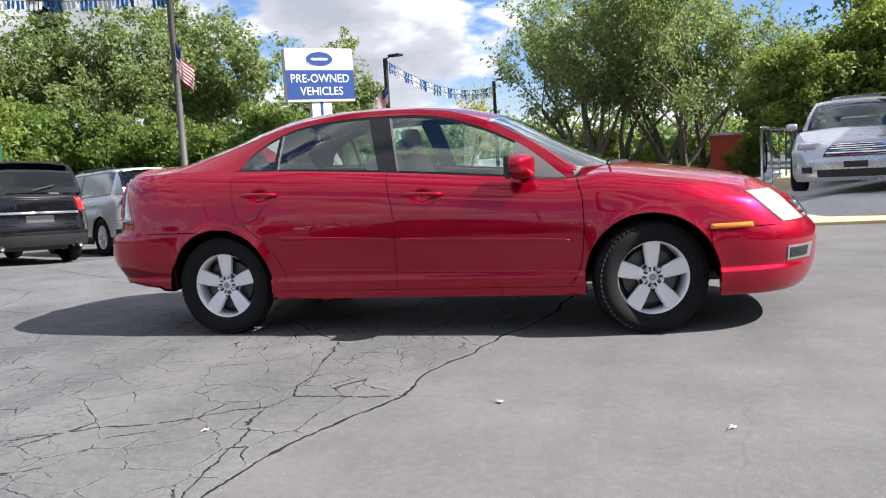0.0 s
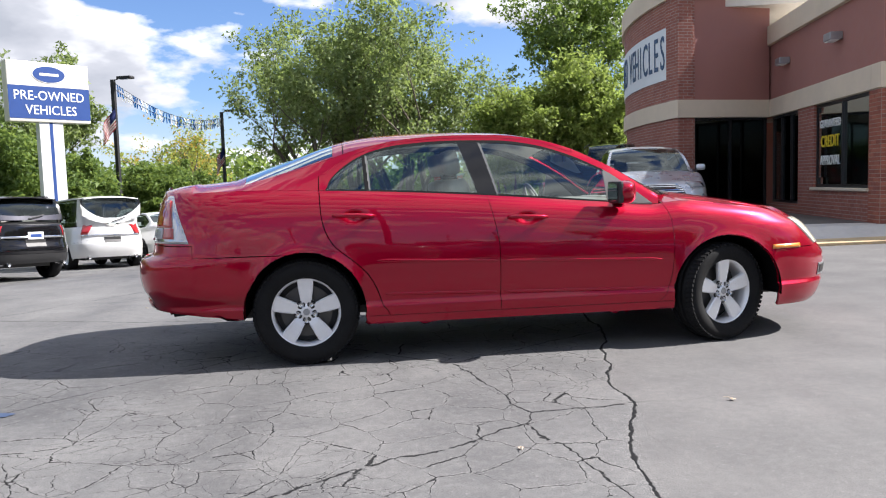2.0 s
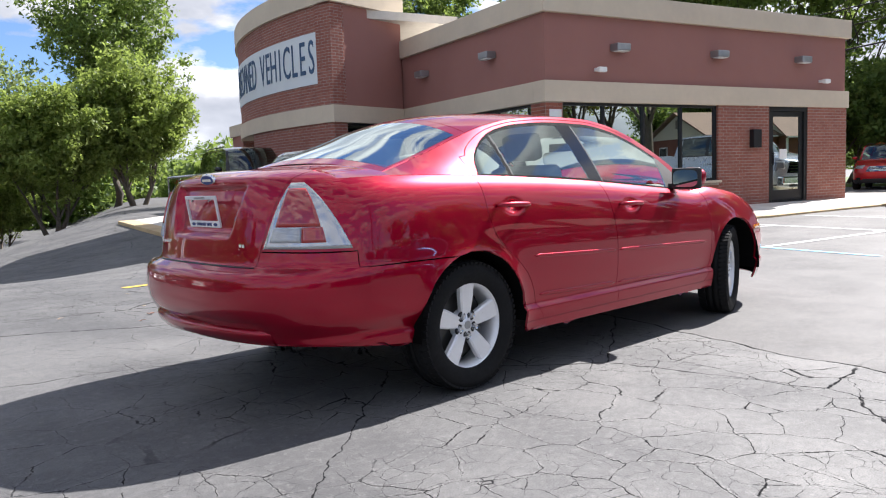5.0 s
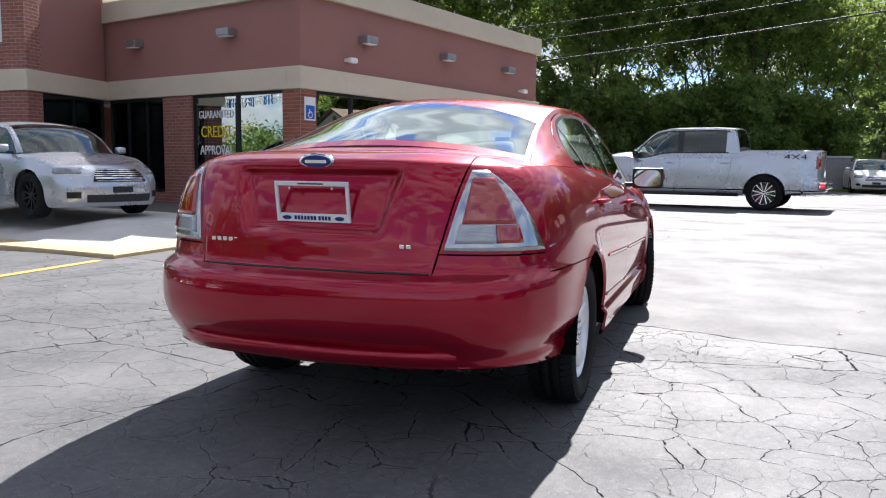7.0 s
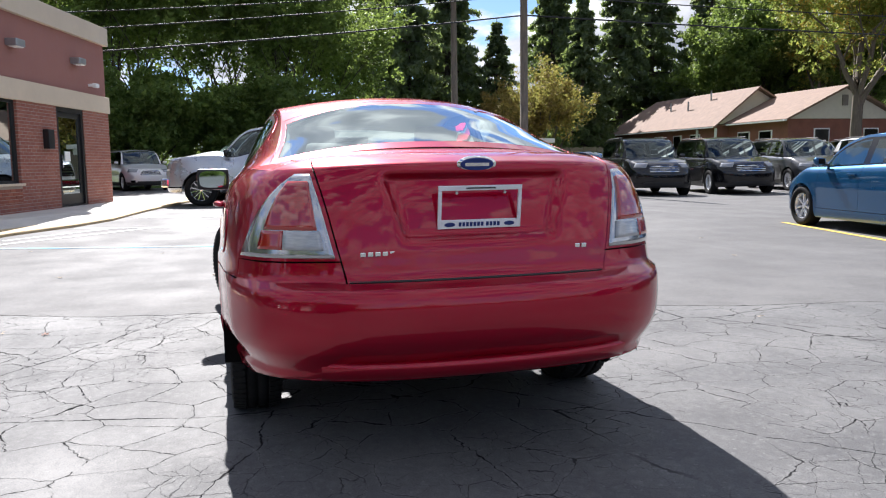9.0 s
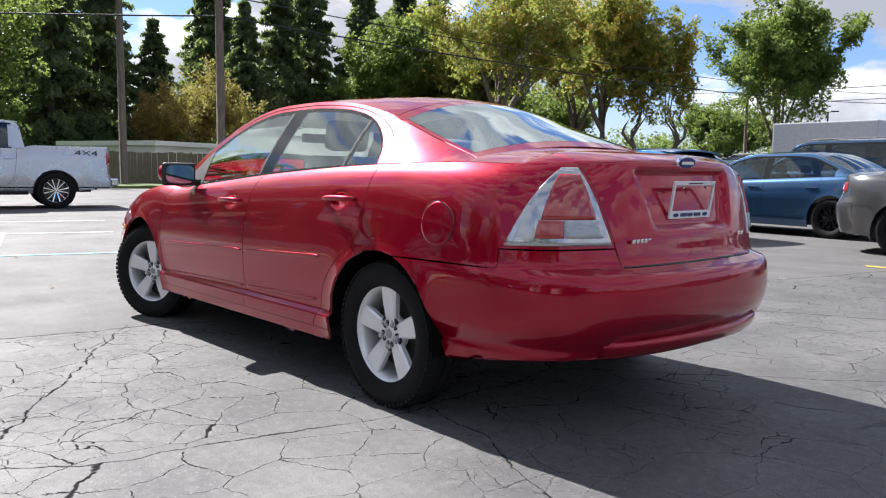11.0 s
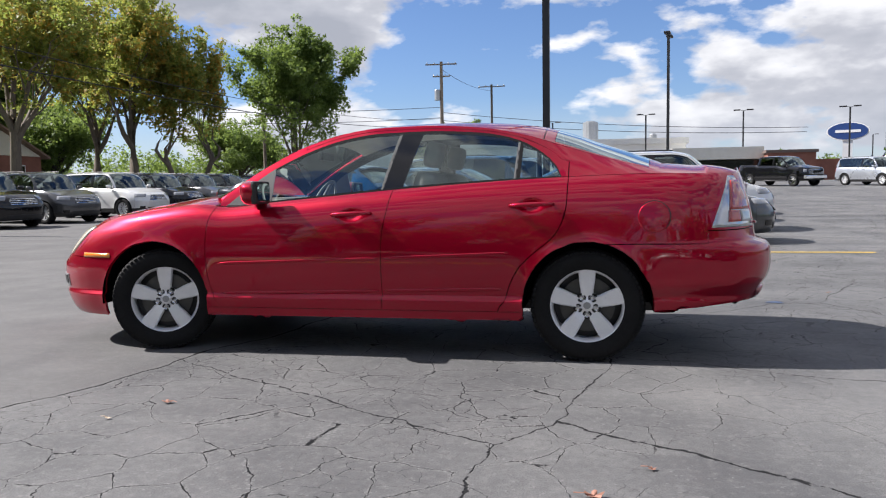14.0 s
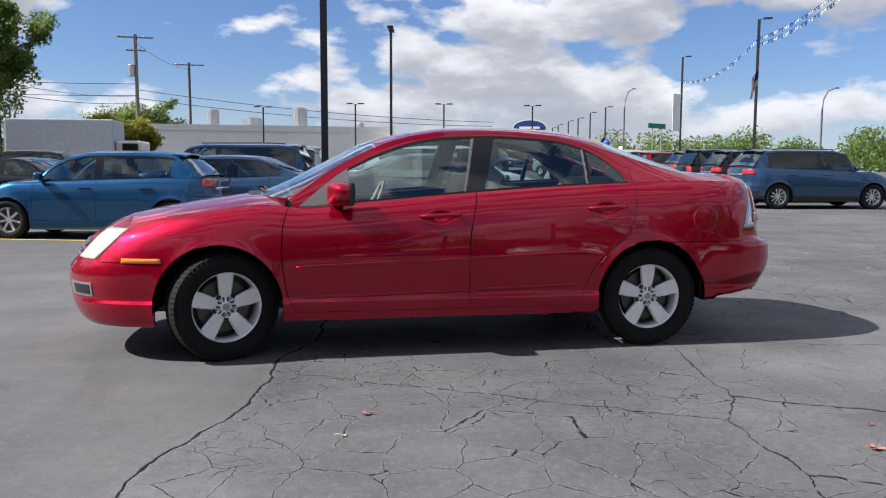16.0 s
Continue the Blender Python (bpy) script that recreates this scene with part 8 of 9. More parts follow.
def far_wood():
    """Low distant tree line round the horizon, beyond the streets."""
    rng = np.random.default_rng(33)
    cen, rad = [], []
    for k in range(330):
        a = radians(-178 + k * 0.78)
        d = rng.uniform(150, 200)
        h = rng.uniform(3.0, 6.5) * 1.4
        if -112 < math.degrees(a) < -62 and rng.random() < 0.6:
            h *= 0.6
        for j in range(3):
            cen.append((math.cos(a) * d + rng.normal() * 3, math.sin(a) * d + rng.normal() * 3, h * (0.25 + 0.3 * j)))
            rad.append(h * 0.5)
    for k in range(150):
        a = radians(60 + k * 0.85)
        d = rng.uniform(75, 105)
        h = rng.uniform(4, 9)
        for j in range(3):
            cen.append((math.cos(a) * d, math.sin(a) * d, -3.0 + h * (0.25 + 0.3 * j)))
            rad.append(h * 0.45)
    ob = new("far_trees", leaf_mesh("far_trees", cen, rad, 130, 0.42, rng, 0.7, LEAF))
    return tagged(ob, "distant line of green trees", "trees", kind="stuff")


far_wood()

# ---------------------------------------------------------------- poles, signs, flags, wires, far buildings
FLAG_RED = simple("flag red", (0.42, 0.02, 0.03), 0.7, 0, 0.1, 4)
FLAG_BLUE = simple("flag blue", (0.02, 0.035, 0.16), 0.7, 0, 0.1, 4)
FOIL_BLUE = simple("foil blue", (0.04, 0.16, 0.42), 0.25, 0.5, 0.2, 9)
FOIL_WHITE = simple("foil white", (0.72, 0.74, 0.76), 0.3, 0.3, 0.1, 9)
POLE_BLACK = simple("pole black", (0.022, 0.022, 0.024), 0.5, 0.2, 0.2, 4)
POLE_GREY = simple("pole grey", (0.085, 0.083, 0.078), 0.6, 0.1, 0.2, 3)
PANEL_CREAM = simple("sign cream", (0.62, 0.60, 0.54), 0.4, 0.2, 0.06, 2)
POLE_WHITE = simple("pole white", (0.66, 0.67, 0.68), 0.45, 0.1, 0.06, 2)
WIRE = simple("wire", (0.015, 0.015, 0.016), 0.7)
ROOF_TAN = simple("roof shingle", (0.22, 0.148, 0.112), 0.9, 0, 0.2, 3, 0.4, 40)
SIDING = simple("siding", (0.62, 0.59, 0.50), 0.8, 0, 0.06, 3)
FAR_WHITE = simple("far white wall", (0.80, 0.79, 0.76), 0.8, 0, 0.08, 0.4)
FAR_BRICK = simple("far brick wall", (0.22, 0.09, 0.065), 0.9, 0, 0.2, 1.5)
FENCE_WOOD = bark_material("fence wood", (0.20, 0.16, 0.12))


def light_pole(x, y, h, heads=1, turn=0.0, material=None, label="tall black lot light pole with a flat head", thick=0.085, z=None):
    material = material or POLE_BLACK
    g = ground_z(x, y) if z is None else z
    t = thing("street_lamp", pose(x, y, g, 0, 0, turn), label, "lamp", "lot lights")
    part("pole", boxes((-thick, thick, -thick, thick, -0.5, h)), material, t)
    part("base", boxes((-0.28, 0.28, -0.28, 0.28, -0.3, 0.35), bevel=0.03), CONCRETE, t)
    for k in range(heads):
        s = 1 if k == 0 else -1
        bm = bmesh.new()
        tube(bm, [(0, 0, h - 0.05), (0.4 * s, 0, h + 0.06)], 0.03, 6)
        part("arm", bm, material, t)
        part("head", boxes((0.32 * s if s > 0 else -1.05, 1.05 if s > 0 else -0.32, -0.2, 0.2, h, h + 0.13), bevel=0.04), material, t)
    return t


def flag(x, y, z, turn, size=1.6, label="striped red and white flag with a blue corner on a pole"):
    """A limp striped flag hanging from its hoist."""
    f = thing("flag", pose(x, y, z, 0, 0, turn), label, "flag", "flags")
    n = 14

    def at(u, v):
        xx = u * size * 0.36 + 0.03
        drop = (u ** 1.1) * size * 0.50
        return Vector((xx, 0.16 * math.sin(u * 7.5 + v * 1.8) * u, -v * size * 0.52 - drop + 0.1 * u * v))

    def cloth(name, u0, u1, v0, v1, material, off=0.0):
        bm = bmesh.new()
        G = [[bm.verts.new(at(u0 + (u1 - u0) * i / n, v0 + (v1 - v0) * j / 2) + Vector((0, off, 0))) for j in range(3)] for i in range(n + 1)]
        for A, B in zip(G, G[1:]):
            for j in range(2):
                bm.faces.new((A[j], B[j], B[j + 1], A[j + 1]))
        bmesh.ops.solidify(bm, geom=bm.faces[:], thickness=0.006)
        return part(name, bm, material, f, smooth=True)

    for k in range(13):
        u0 = 0.42 if k < 7 else 0.0
        cloth("stripe", u0, 1.0, k / 13, (k + 1) / 13, FLAG_RED if k % 2 == 0 else WHITE)
    cloth("canton", 0.0, 0.42, 0.0, 7 / 13, FLAG_BLUE)
    return f


def bunting(a, b, sag, n, label="string of blue and white foil pennants"):
    """A sagging cord with foil tassels."""
    a, b = Vector(a), Vector(b)
    t = thing("bunting", Matrix.Translation(a), label, "bunting", "pennant strings")
    pts = [a.lerp(b, k / 24) - Vector((0, 0, sag * 4 * (k / 24) * (1 - k / 24))) - a for k in range(25)]
    bm = bmesh.new()
    tube(bm, pts, 0.012, 4)
    part("cord", bm, WIRE, t)
    rng = random.Random(int(abs(a.x * 13 + b.y * 7)))
    d = (b - a).normalized()
    for which, mat in (("blue_pennant_string", FOIL_BLUE), ("white_pennant_string", FOIL_WHITE)):
        bm = bmesh.new()
        for k in range(n):
            if (k // 4) % 2 == (0 if which == "blue_pennant_string" else 1):
                f = (k + 0.5) / n
                p = a.lerp(b, f) - Vector((0, 0, sag * 4 * f * (1 - f))) - a
                L = rng.uniform(0.20, 0.32)
                w = (b - a).length / n * 0.36
                s = d.cross(Vector((0, 0, 1))).normalized() * rng.uniform(-0.12, 0.12)
                v = [bm.verts.new(q) for q in (p - d * w, p + d * w, p + d * w * 0.9 + s - Vector((0, 0, L)), p - d * w * 0.9 + s - Vector((0, 0, L)))]
                bm.faces.new(v)
        bmesh.ops.solidify(bm, geom=bm.faces[:], thickness=0.004)
        ob = part(which, bm, mat, t)
        ob["kind"] = "stuff"
    return t


# flag pole and lights behind the lot
fp = thing("flag_pole", pose(-12.47, 16.15, ground_z(-12.47, 16.15)), "weathered grey steel pole with a flag", "pole", "lot lights")
bm = bmesh.new()
tube(bm, [(0, 0, -0.3), (0, 0, 4), (0, 0, 9.6)], [0.11, 0.10, 0.085], 12)
part("pole", bm, POLE_GREY, fp, smooth=True)
part("base", boxes((-0.25, 0.25, -0.25, 0.25, -0.3, 0.5), bevel=0.03), CONCRETE, fp)
flag(-12.40, 16.1, 5.15, -25, 1.75)
light_pole(-11.54, 33.88, 8.3, 1, -20)
flag(-11.45, 33.8, 5.2, 215, 1.9)
light_pole(-8.53, 48.2, 8.7, 1, -20)
flag(-8.45, 48.1, 4.0, 225, 2.0)
bunting((-11.5, 33.9, 6.4), (-8.55, 48.1, 5.9), 0.75, 64)
bunting((-11.5, 33.9, 6.1), (-8.55, 48.1, 5.6), 0.75, 64)


def dealer_sign(x, y, turn):
    g = ground_z(x, y)
    s = thing("sign", pose(x, y, g, 0, 0, turn), "tall dealer sign, cream over blue, on a white pole", "sign")
    z0 = 3.75 - g
    part("pole", boxes((-0.42, 0.42, -0.16, 0.16, -0.3, z0)), POLE_WHITE, s, "white pole")
    part("stripe", boxes((-0.07, 0.05, -0.166, -0.163, -0.3, z0)), SIGN_BLUE, s)
    part("cabinet", boxes((-1.45, 1.45, -0.22, 0.22, z0, z0 + 2.15), bevel=0.04), PANEL_CREAM, s)
    part("panel", boxes((-1.44, 1.44, -0.232, -0.226, z0 + 0.12, z0 + 1.28)), SIGN_BLUE, s, "blue sign panel")
    text_part("lettering", "PRE-OWNED", 0.47, WHITE, s, Matrix.Translation((-0.02, -0.236, z0 + 0.93)) @ pose(0, 0, 0, 90, 0, 0), 0.006, "white capital letters", 0.92)
    text_part("lettering", "VEHICLES", 0.47, WHITE, s, Matrix.Translation((0.02, -0.236, z0 + 0.42)) @ pose(0, 0, 0, 90, 0, 0), 0.006, "white capital letters", 0.92)
    for rx, rz, mat, d in ((0.60, 0.31, WHITE, -0.236), (0.57, 0.285, SIGN_BLUE, -0.242)):
        bmo = bmesh.new()
        bmesh.ops.create_circle(bmo, cap_ends=True, radius=1.0, segments=40)
        for v in bmo.verts:
            v.co = Vector((v.co.x * rx, d, z0 + 1.72 + v.co.y * rz))
        part("oval", bmo, mat, s)
    part("mark", boxes((-0.34, 0.34, -0.2475, -0.2445, z0 + 1.67, z0 + 1.76)), WHITE, s)
    return s


dealer_sign(-11.5, 24.9, 42)

# lamps of the big lot
light_pole(0.2, -16.58, 10.0, 2, 90, thick=0.095)
light_pole(-5.28, -47.96, 9.9, 2, 80)
for azd, d, e in ((-87.5, 95, 7.9), (-94.0, 95, 7.9), (-100.4, 95, 7.9), (-106.8, 95, 7.7), (-71.0, 95, 7.2)):
    x, y = 0.9 + d * math.cos(radians(azd)), 5.6 + d * math.sin(radians(azd))
    light_pole(x, y, e, 2, azd + 90)
light_pole(-37.87, -56.61, 13.2, 1, 150, thick=0.12)
flag(-37.9, -56.4, 10.0, 20, 2.8)
light_pole(-46.37, -86.71, 14.2, 1, 150, thick=0.12)
# row of flag-hung lamps along the far street, with balloons tied under them
BALLOON = {"blue": simple("balloon blue", (0.02, 0.12, 0.42), 0.25), "white": simple("balloon white", (0.75, 0.77, 0.8), 0.25)}
for k, (x, y) in enumerate(((-56.2, -176.1), (-54.7, -163.1), (-52.1, -151.4), (-50.3, -140.0), (-49.2, -131.6), (-46.4, -118.2), (-44.7, -107.4))):
    light_pole(x, y, 9.6, 1, 150, thick=0.1)
    flag(x + 0.2, y + 0.2, 6.6, 25, 2.8)
    for c, (dx, dz) in enumerate(((-1.4, 3.2), (0.9, 4.1), (2.6, 3.0))):
        bl = thing("balloon", pose(x + dx, y + 3, ground_z(x, y) + dz), ("blue" if (c + k) % 2 else "white") + " round balloon tied beside the street", "balloon", "balloons along the street")
        bm = bmesh.new()
        lathe(bm, [(0.001, 0.55), (0.3, 0.46), (0.5, 0.15), (0.46, -0.15), (0.25, -0.45), (0.04, -0.6), (0.07, -0.66)], 16, "Z")
        part("skin", bm, BALLOON["blue" if (c + k) % 2 else "white"], bl, smooth=True)
        part("string", boxes((-0.012, 0.012, -0.012, 0.012, -dz - 0.3, -0.62)), POLE_WHITE, bl)
bunting((-46.37, -86.71, 12.6), (-37.87, -56.61, 12.6), 1.3, 90)
bunting((-37.87, -56.61, 12.6), (-35.0, -38.0, 15.2), 0.8, 80)
bunting((-37.87, -56.61, 12.1), (-35.0, -38.0, 14.6), 0.8, 80)
# long banner on the far pole
part_ob = thing("banner", pose(-46.1, -86.4, 6.2, 0, 0, 20), "red, white and blue vertical banner on a pole", "banner")
part("cloth", boxes((0.1, 1.3, -0.02, 0.02, 0.0, 4.6)), WHITE, part_ob)
part("stripe", boxes((0.1, 0.42, -0.026, -0.021, 0.0, 4.6)), FLAG_RED, part_ob)
part("field", boxes((0.55, 1.3, -0.026, -0.021, 2.6, 4.6)), FLAG_BLUE, part_ob)


def curved_lamp(x, y, h, turn):
    t = thing("street_lamp", pose(x, y, ground_z(x, y), 0, 0, turn), "slender curved street lamp", "lamp", "street lamps")
    bm = bmesh.new()
    tube(bm, [(0, 0, -0.3), (0, 0, h * 0.72), (0.2, 0, h * 0.86), (0.9, 0, h * 0.96), (2.2, 0, h)], [0.12, 0.10, 0.08, 0.06, 0.05], 8)
    part("pole", bm, POLE_GREY, t, smooth=True)
    part("head", boxes((2.0, 2.7, -0.12, 0.12, h - 0.02, h + 0.08), bevel=0.03), POLE_GREY, t)


curved_lamp(-41.5, -93.0, 11.0, 215)
curved_lamp(-54.0, -70.0, 9.0, 200)


def street_sign(x, y, h, turn):
    t = thing("street_sign", pose(x, y, ground_z(x, y), 0, 0, turn), "green street name sign on two grey posts", "sign")
    for dx in (-0.8, 0.8):
        part("post", boxes((dx - 0.05, dx + 0.05, -0.05, 0.05, -0.2, h)), GREY_METAL, t)
    part("panel", boxes((-1.6, 1.6, -0.03, 0.03, h, h + 0.55)), simple("sign green", (0.01, 0.18, 0.09), 0.4), t)
    part("bar", boxes((-1.1, 1.1, -0.04, -0.032, h + 0.17, h + 0.38)), WHITE, t)


street_sign(-39.5, -79.0, 4.9, -62 + 90)

# oval sign on a tower far across the road
ov = thing("sign", pose(-28.2, -92.0, ground_z(-28.2, -92), 0, 0, 165), "blue oval sign high on a white post", "sign")
part("post", boxes((-0.5, 0.5, -0.25, 0.25, -0.3, 4.7)), POLE_WHITE, ov)
for rx, rz, mat, d in ((2.2, 1.05, WHITE, -0.3), (2.05, 0.93, SIGN_BLUE, -0.33)):
    bm = bmesh.new()
    lathe(bm, [(0.001, -0.04), (1.0, -0.04), (1.0, 0.3 if mat is WHITE else 0.0)], 40, "Y")
    for v in bm.verts:
        v.co = Vector((v.co.x * rx, v.co.y + d, 5.5 + v.co.z * rz))
    part("oval", bm, mat, ov)
part("mark", boxes((-1.3, 1.3, -0.40, -0.375, 5.35, 5.65)), WHITE, ov)


# utility poles and their wires
def utility_pole(x, y, h, arms, turn=0.0, r=0.16, lean=0.0):
    t = thing("utility_pole", pose(x, y, ground_z(x, y), lean, 0, turn), "brown wooden utility pole with crossarms", "pole", "utility poles")
    bm = bmesh.new()
    tube(bm, [(0, 0, -0.5), (0, 0, h * 0.5), (0, 0, h)], [r, r * 0.9, r * 0.72], 12)
    part("pole", bm, WOOD_POLE, t, smooth=True)
    for z, w in arms:
        part("crossarm", boxes((-w, w, -0.09, 0.09, z - 0.09, z + 0.09)), WOOD_POLE, t)
        for k in (-0.9, -0.45, 0.45, 0.9):
            bm = bmesh.new()
            lathe(bm, [(0.05, 0.0), (0.09, 0.06), (0.05, 0.12), (0.08, 0.18), (0.03, 0.24)], 8, "Z", (k * w, 0, z + 0.09))
            part("insulator", bm, GREY_METAL, t)
    return t


utility_pole(23.08, -10.25, 11.0, [(10.2, 1.2)], 0)
utility_pole(37.8, -11.9, 12.5, [(11.4, 1.2)], 0, 0.2)
utility_pole(23.3, -111.8, 19.4, [(19.0, 2.4), (17.2, 1.3)], 5, 0.3)
utility_pole(20.5, -145.0, 20.0, [(19.6, 2.6)], 0, 0.28)
utility_pole(29.5, -62.0, 8.0, [(7.4, 0.8)], 0, 0.16)
tr = thing("transformer", pose(23.9, -111.5, 14.2), "grey transformer can on a utility pole", "transformer")
bm = bmesh.new()
lathe(bm, [(0.001, 0), (0.4, 0), (0.42, 0.1), (0.42, 1.5), (0.36, 1.6), (0.001, 1.6)], 16, "Z")
part("can", bm, GREY_METAL, tr)


def wire(a, b, sag, r=0.02, label="black overhead cable between poles"):
    a, b = Vector(a), Vector(b)
    bm = bmesh.new()
    tube(bm, [a.lerp(b, k / 20) - Vector((0, 0, sag * 4 * (k / 20) * (1 - k / 20))) for k in range(21)], r, 5)
    return tagged(part("cable", bm, WIRE), label, "cable", "overhead cables")


for dz, rr in ((0.0, 0.03), (0.75, 0.022)):
    wire((23.08, -10.25, 6.55 + dz), (23.3, -111.8, 10.6 + dz * 1.2), 1.6, rr)
    wire((23.08, -10.25, 6.55 + dz), (24.5, 42.0, 3.7 + dz), 1.0, rr)
wire((23.08, -10.25, 7.6), (24.5, 42.0, 5.6), 1.0, 0.02)
wire((23.3, -111.8, 18.9), (20.5, -145.0, 19.4), 0.7, 0.03)
wire((23.3, -111.8, 12.4), (-30.0, -118.0, 9.0), 0.8, 0.04)
wire((23.3, -111.8, 11.2), (-30.0, -119.0, 8.4), 0.8, 0.04)
wire((23.3, -111.8, 11.6), (70.0, -80.0, 10.5), 0.8, 0.04)
wire((23.3, -111.8, 13.2), (70.0, -80.0, 12.0), 0.8, 0.04)


# the tan-roofed house
def house(x, y, turn):
    """Two wings in a row: a low one that ends in a gable, a higher one hipped at its far end."""
    g = ground_z(x, y)
    h = thing("house", pose(x, y, g, 0, 0, turn), "low brick house with tan shingle roofs and cream gables", "house")
    L1, L2, Wd, ez, r1, r2, v2 = 6.5, 20.9, 8.43, 3.6 - g, 5.65 - g, 6.13 - g, 6.2
    o, end = 0.45, 23.9
    part("wall", boxes((0, L1, 0, Wd, -0.4, ez)), FAR_BRICK, h)
    part("wall", boxes((L1 + 0.01, end - 0.4, 1.2, Wd + 1.0, -0.4, ez - 0.1)), FAR_BRICK, h)

    def slab(name, pts, thick, material):
        bm = bmesh.new()
        v0 = [bm.verts.new(p) for p in pts]
        bm.faces.new(v0)
        r = bmesh.ops.extrude_face_region(bm, geom=bm.faces[:])
        for v in r["geom"]:
            if isinstance(v, bmesh.types.BMVert):
                v.co += Vector(thick)
        bmesh.ops.recalc_face_normals(bm, faces=bm.faces)
        return part(name, bm, material, h)

    up = (0, 0, 0.14)
    c = Wd / 2
    # low wing
    slab("roof", [(-o, Wd + o, ez - 0.15), (L1 + 0.5, Wd + o, ez - 0.15), (L1 + 0.5, c, r1), (-o, c, r1)], up, ROOF_TAN)
    slab("roof", [(-o, -o, ez - 0.15), (L1 + 0.5, -o, ez - 0.15), (L1 + 0.5, c, r1), (-o, c, r1)], up, ROOF_TAN)
    slab("gable", [(-0.02, 0, ez + 0.01), (-0.02, Wd, ez + 0.01), (-0.02, c, r1 - 0.05)], (0.1, 0, 0), SIDING)
    part("vent", boxes((-0.08, -0.03, c - 0.22, c + 0.22, r1 - 1.2, r1 - 0.5)), simple("vent", (0.2, 0.18, 0.16), 0.8), h)
    # high wing with its gable above the low roof
    y0, y1 = 1.0, Wd + 1.4
    slab("roof", [(L1 - o, y1, ez - 0.3), (end, y1, ez - 0.3), (L2, v2, r2), (L1 - o, v2, r2)], up, ROOF_TAN)
    slab("roof", [(L1 - o, y0, ez - 0.3), (end, y0, ez - 0.3), (L2, v2, r2), (L1 - o, v2, r2)], up, ROOF_TAN)
    slab("roof", [(end, y1, ez - 0.3), (end, y0, ez - 0.3), (L2, v2, r2)], up, ROOF_TAN)
    slab("gable", [(L1 - 0.02, y0 + 0.5, ez), (L1 - 0.02, y1 - 0.5, ez), (L1 - 0.02, v2, r2 - 0.05)], (0.1, 0, 0), SIDING)
    part("gutter", boxes((L1 - 0.3, end, y1 + 0.005, y1 + 0.11, ez - 0.3, ez - 0.2), (-o, L1 - 0.5, Wd + o + 0.005, Wd + o + 0.11, ez - 0.16, ez - 0.06)), WHITE, h)
    for xp in (L1 - 0.2, L1 + 2.2, end - 0.9):
        part("post", boxes((xp, xp + 0.14, y1 - 0.35, y1 - 0.21, -0.4, ez - 0.32)), WHITE, h)
    bm = bmesh.new()
    for xp, yp, zp in ((12.8, 7.9, r2 - 1.2), (15.8, 7.7, r2 - 1.1), (11.0, 7.0, r2 - 0.5)):
        tube(bm, [(xp, yp, zp), (xp, yp, zp + 0.75)], 0.07, 8)
    part("vent_pipe", bm, GREY_METAL, h)
    for xw, ww in ((1.6, 1.2), (4.0, 1.2), (8.6, 1.2), (11.2, 1.0), (14.0, 1.2), (17.0, 1.0), (20.4, 1.0)):
        yw = Wd if xw < L1 else Wd + 1.0
        w = new("window")
        w.parent = h
        part("frame", boxes((xw - 0.08, xw + ww + 0.08, yw + 0.005, yw + 0.06, 1.0, ez - 0.65)), WHITE, w)
        part("pane", boxes((xw, xw + ww, yw + 0.065, yw + 0.075, 1.08, ez - 0.73)), GLOSS_BLACK, w)
    for yw in (1.6, 5.4):
        w = new("window")
        w.parent = h
        part("frame", boxes((-0.06, -0.005, yw - 0.08, yw + 1.1, 1.3, ez - 0.6)), WHITE, w)
        part("pane", boxes((-0.075, -0.065, yw, yw + 1.02, 1.38, ez - 0.68)), GLOSS_BLACK, w)


house(37.54, -42.69, -2)

# wooden fence and grass verge
fence = thing("fence", Matrix.Identity(4), "weathered brown board fence", "fence")
a, b = Vector((39.0, -8.5, 0)), Vector((44.0, -24.5, 0))
n = 84
bm = bmesh.new()
box(bm, 0, 0.14, -0.01, 0.01, 0, 1.0)
board_me = bpy.data.meshes.new("board")
bm.to_mesh(board_me)
bm.free()
board_me.materials.append(FENCE_WOOD)
dv = (b - a).normalized()
ang_ = math.degrees(math.atan2(dv.y, dv.x))
rnd = random.Random(4)
for k in range(n):
    p = a.lerp(b, k / n)
    ob = new("board", board_me)
    ob.parent = fence
    ob.matrix_local = pose(p.x, p.y, ground_z(p.x, p.y) - 0.05, 0, rnd.uniform(-0.6, 0.6), ang_) @ Matrix.Diagonal((1.3, 1, 1.95 + rnd.uniform(-0.04, 0.04), 1))


def verge(name, outline, label):
    bm = bmesh.new()
    v = [bm.verts.new((x, y, ground_z(x, y) + 0.10)) for x, y in outline]
    lo = [bm.verts.new((x, y, ground_z(x, y) - 0.5)) for x, y in outline]
    bm.faces.new(v)
    for k in range(len(v)):
        bm.faces.new((v[k], lo[k], lo[(k + 1) % len(v)], v[(k + 1) % len(v)]))
    bmesh.ops.recalc_face_normals(bm, faces=bm.faces)
    return tagged(part(name, bm, GRASS), label, "grass", kind="structure")


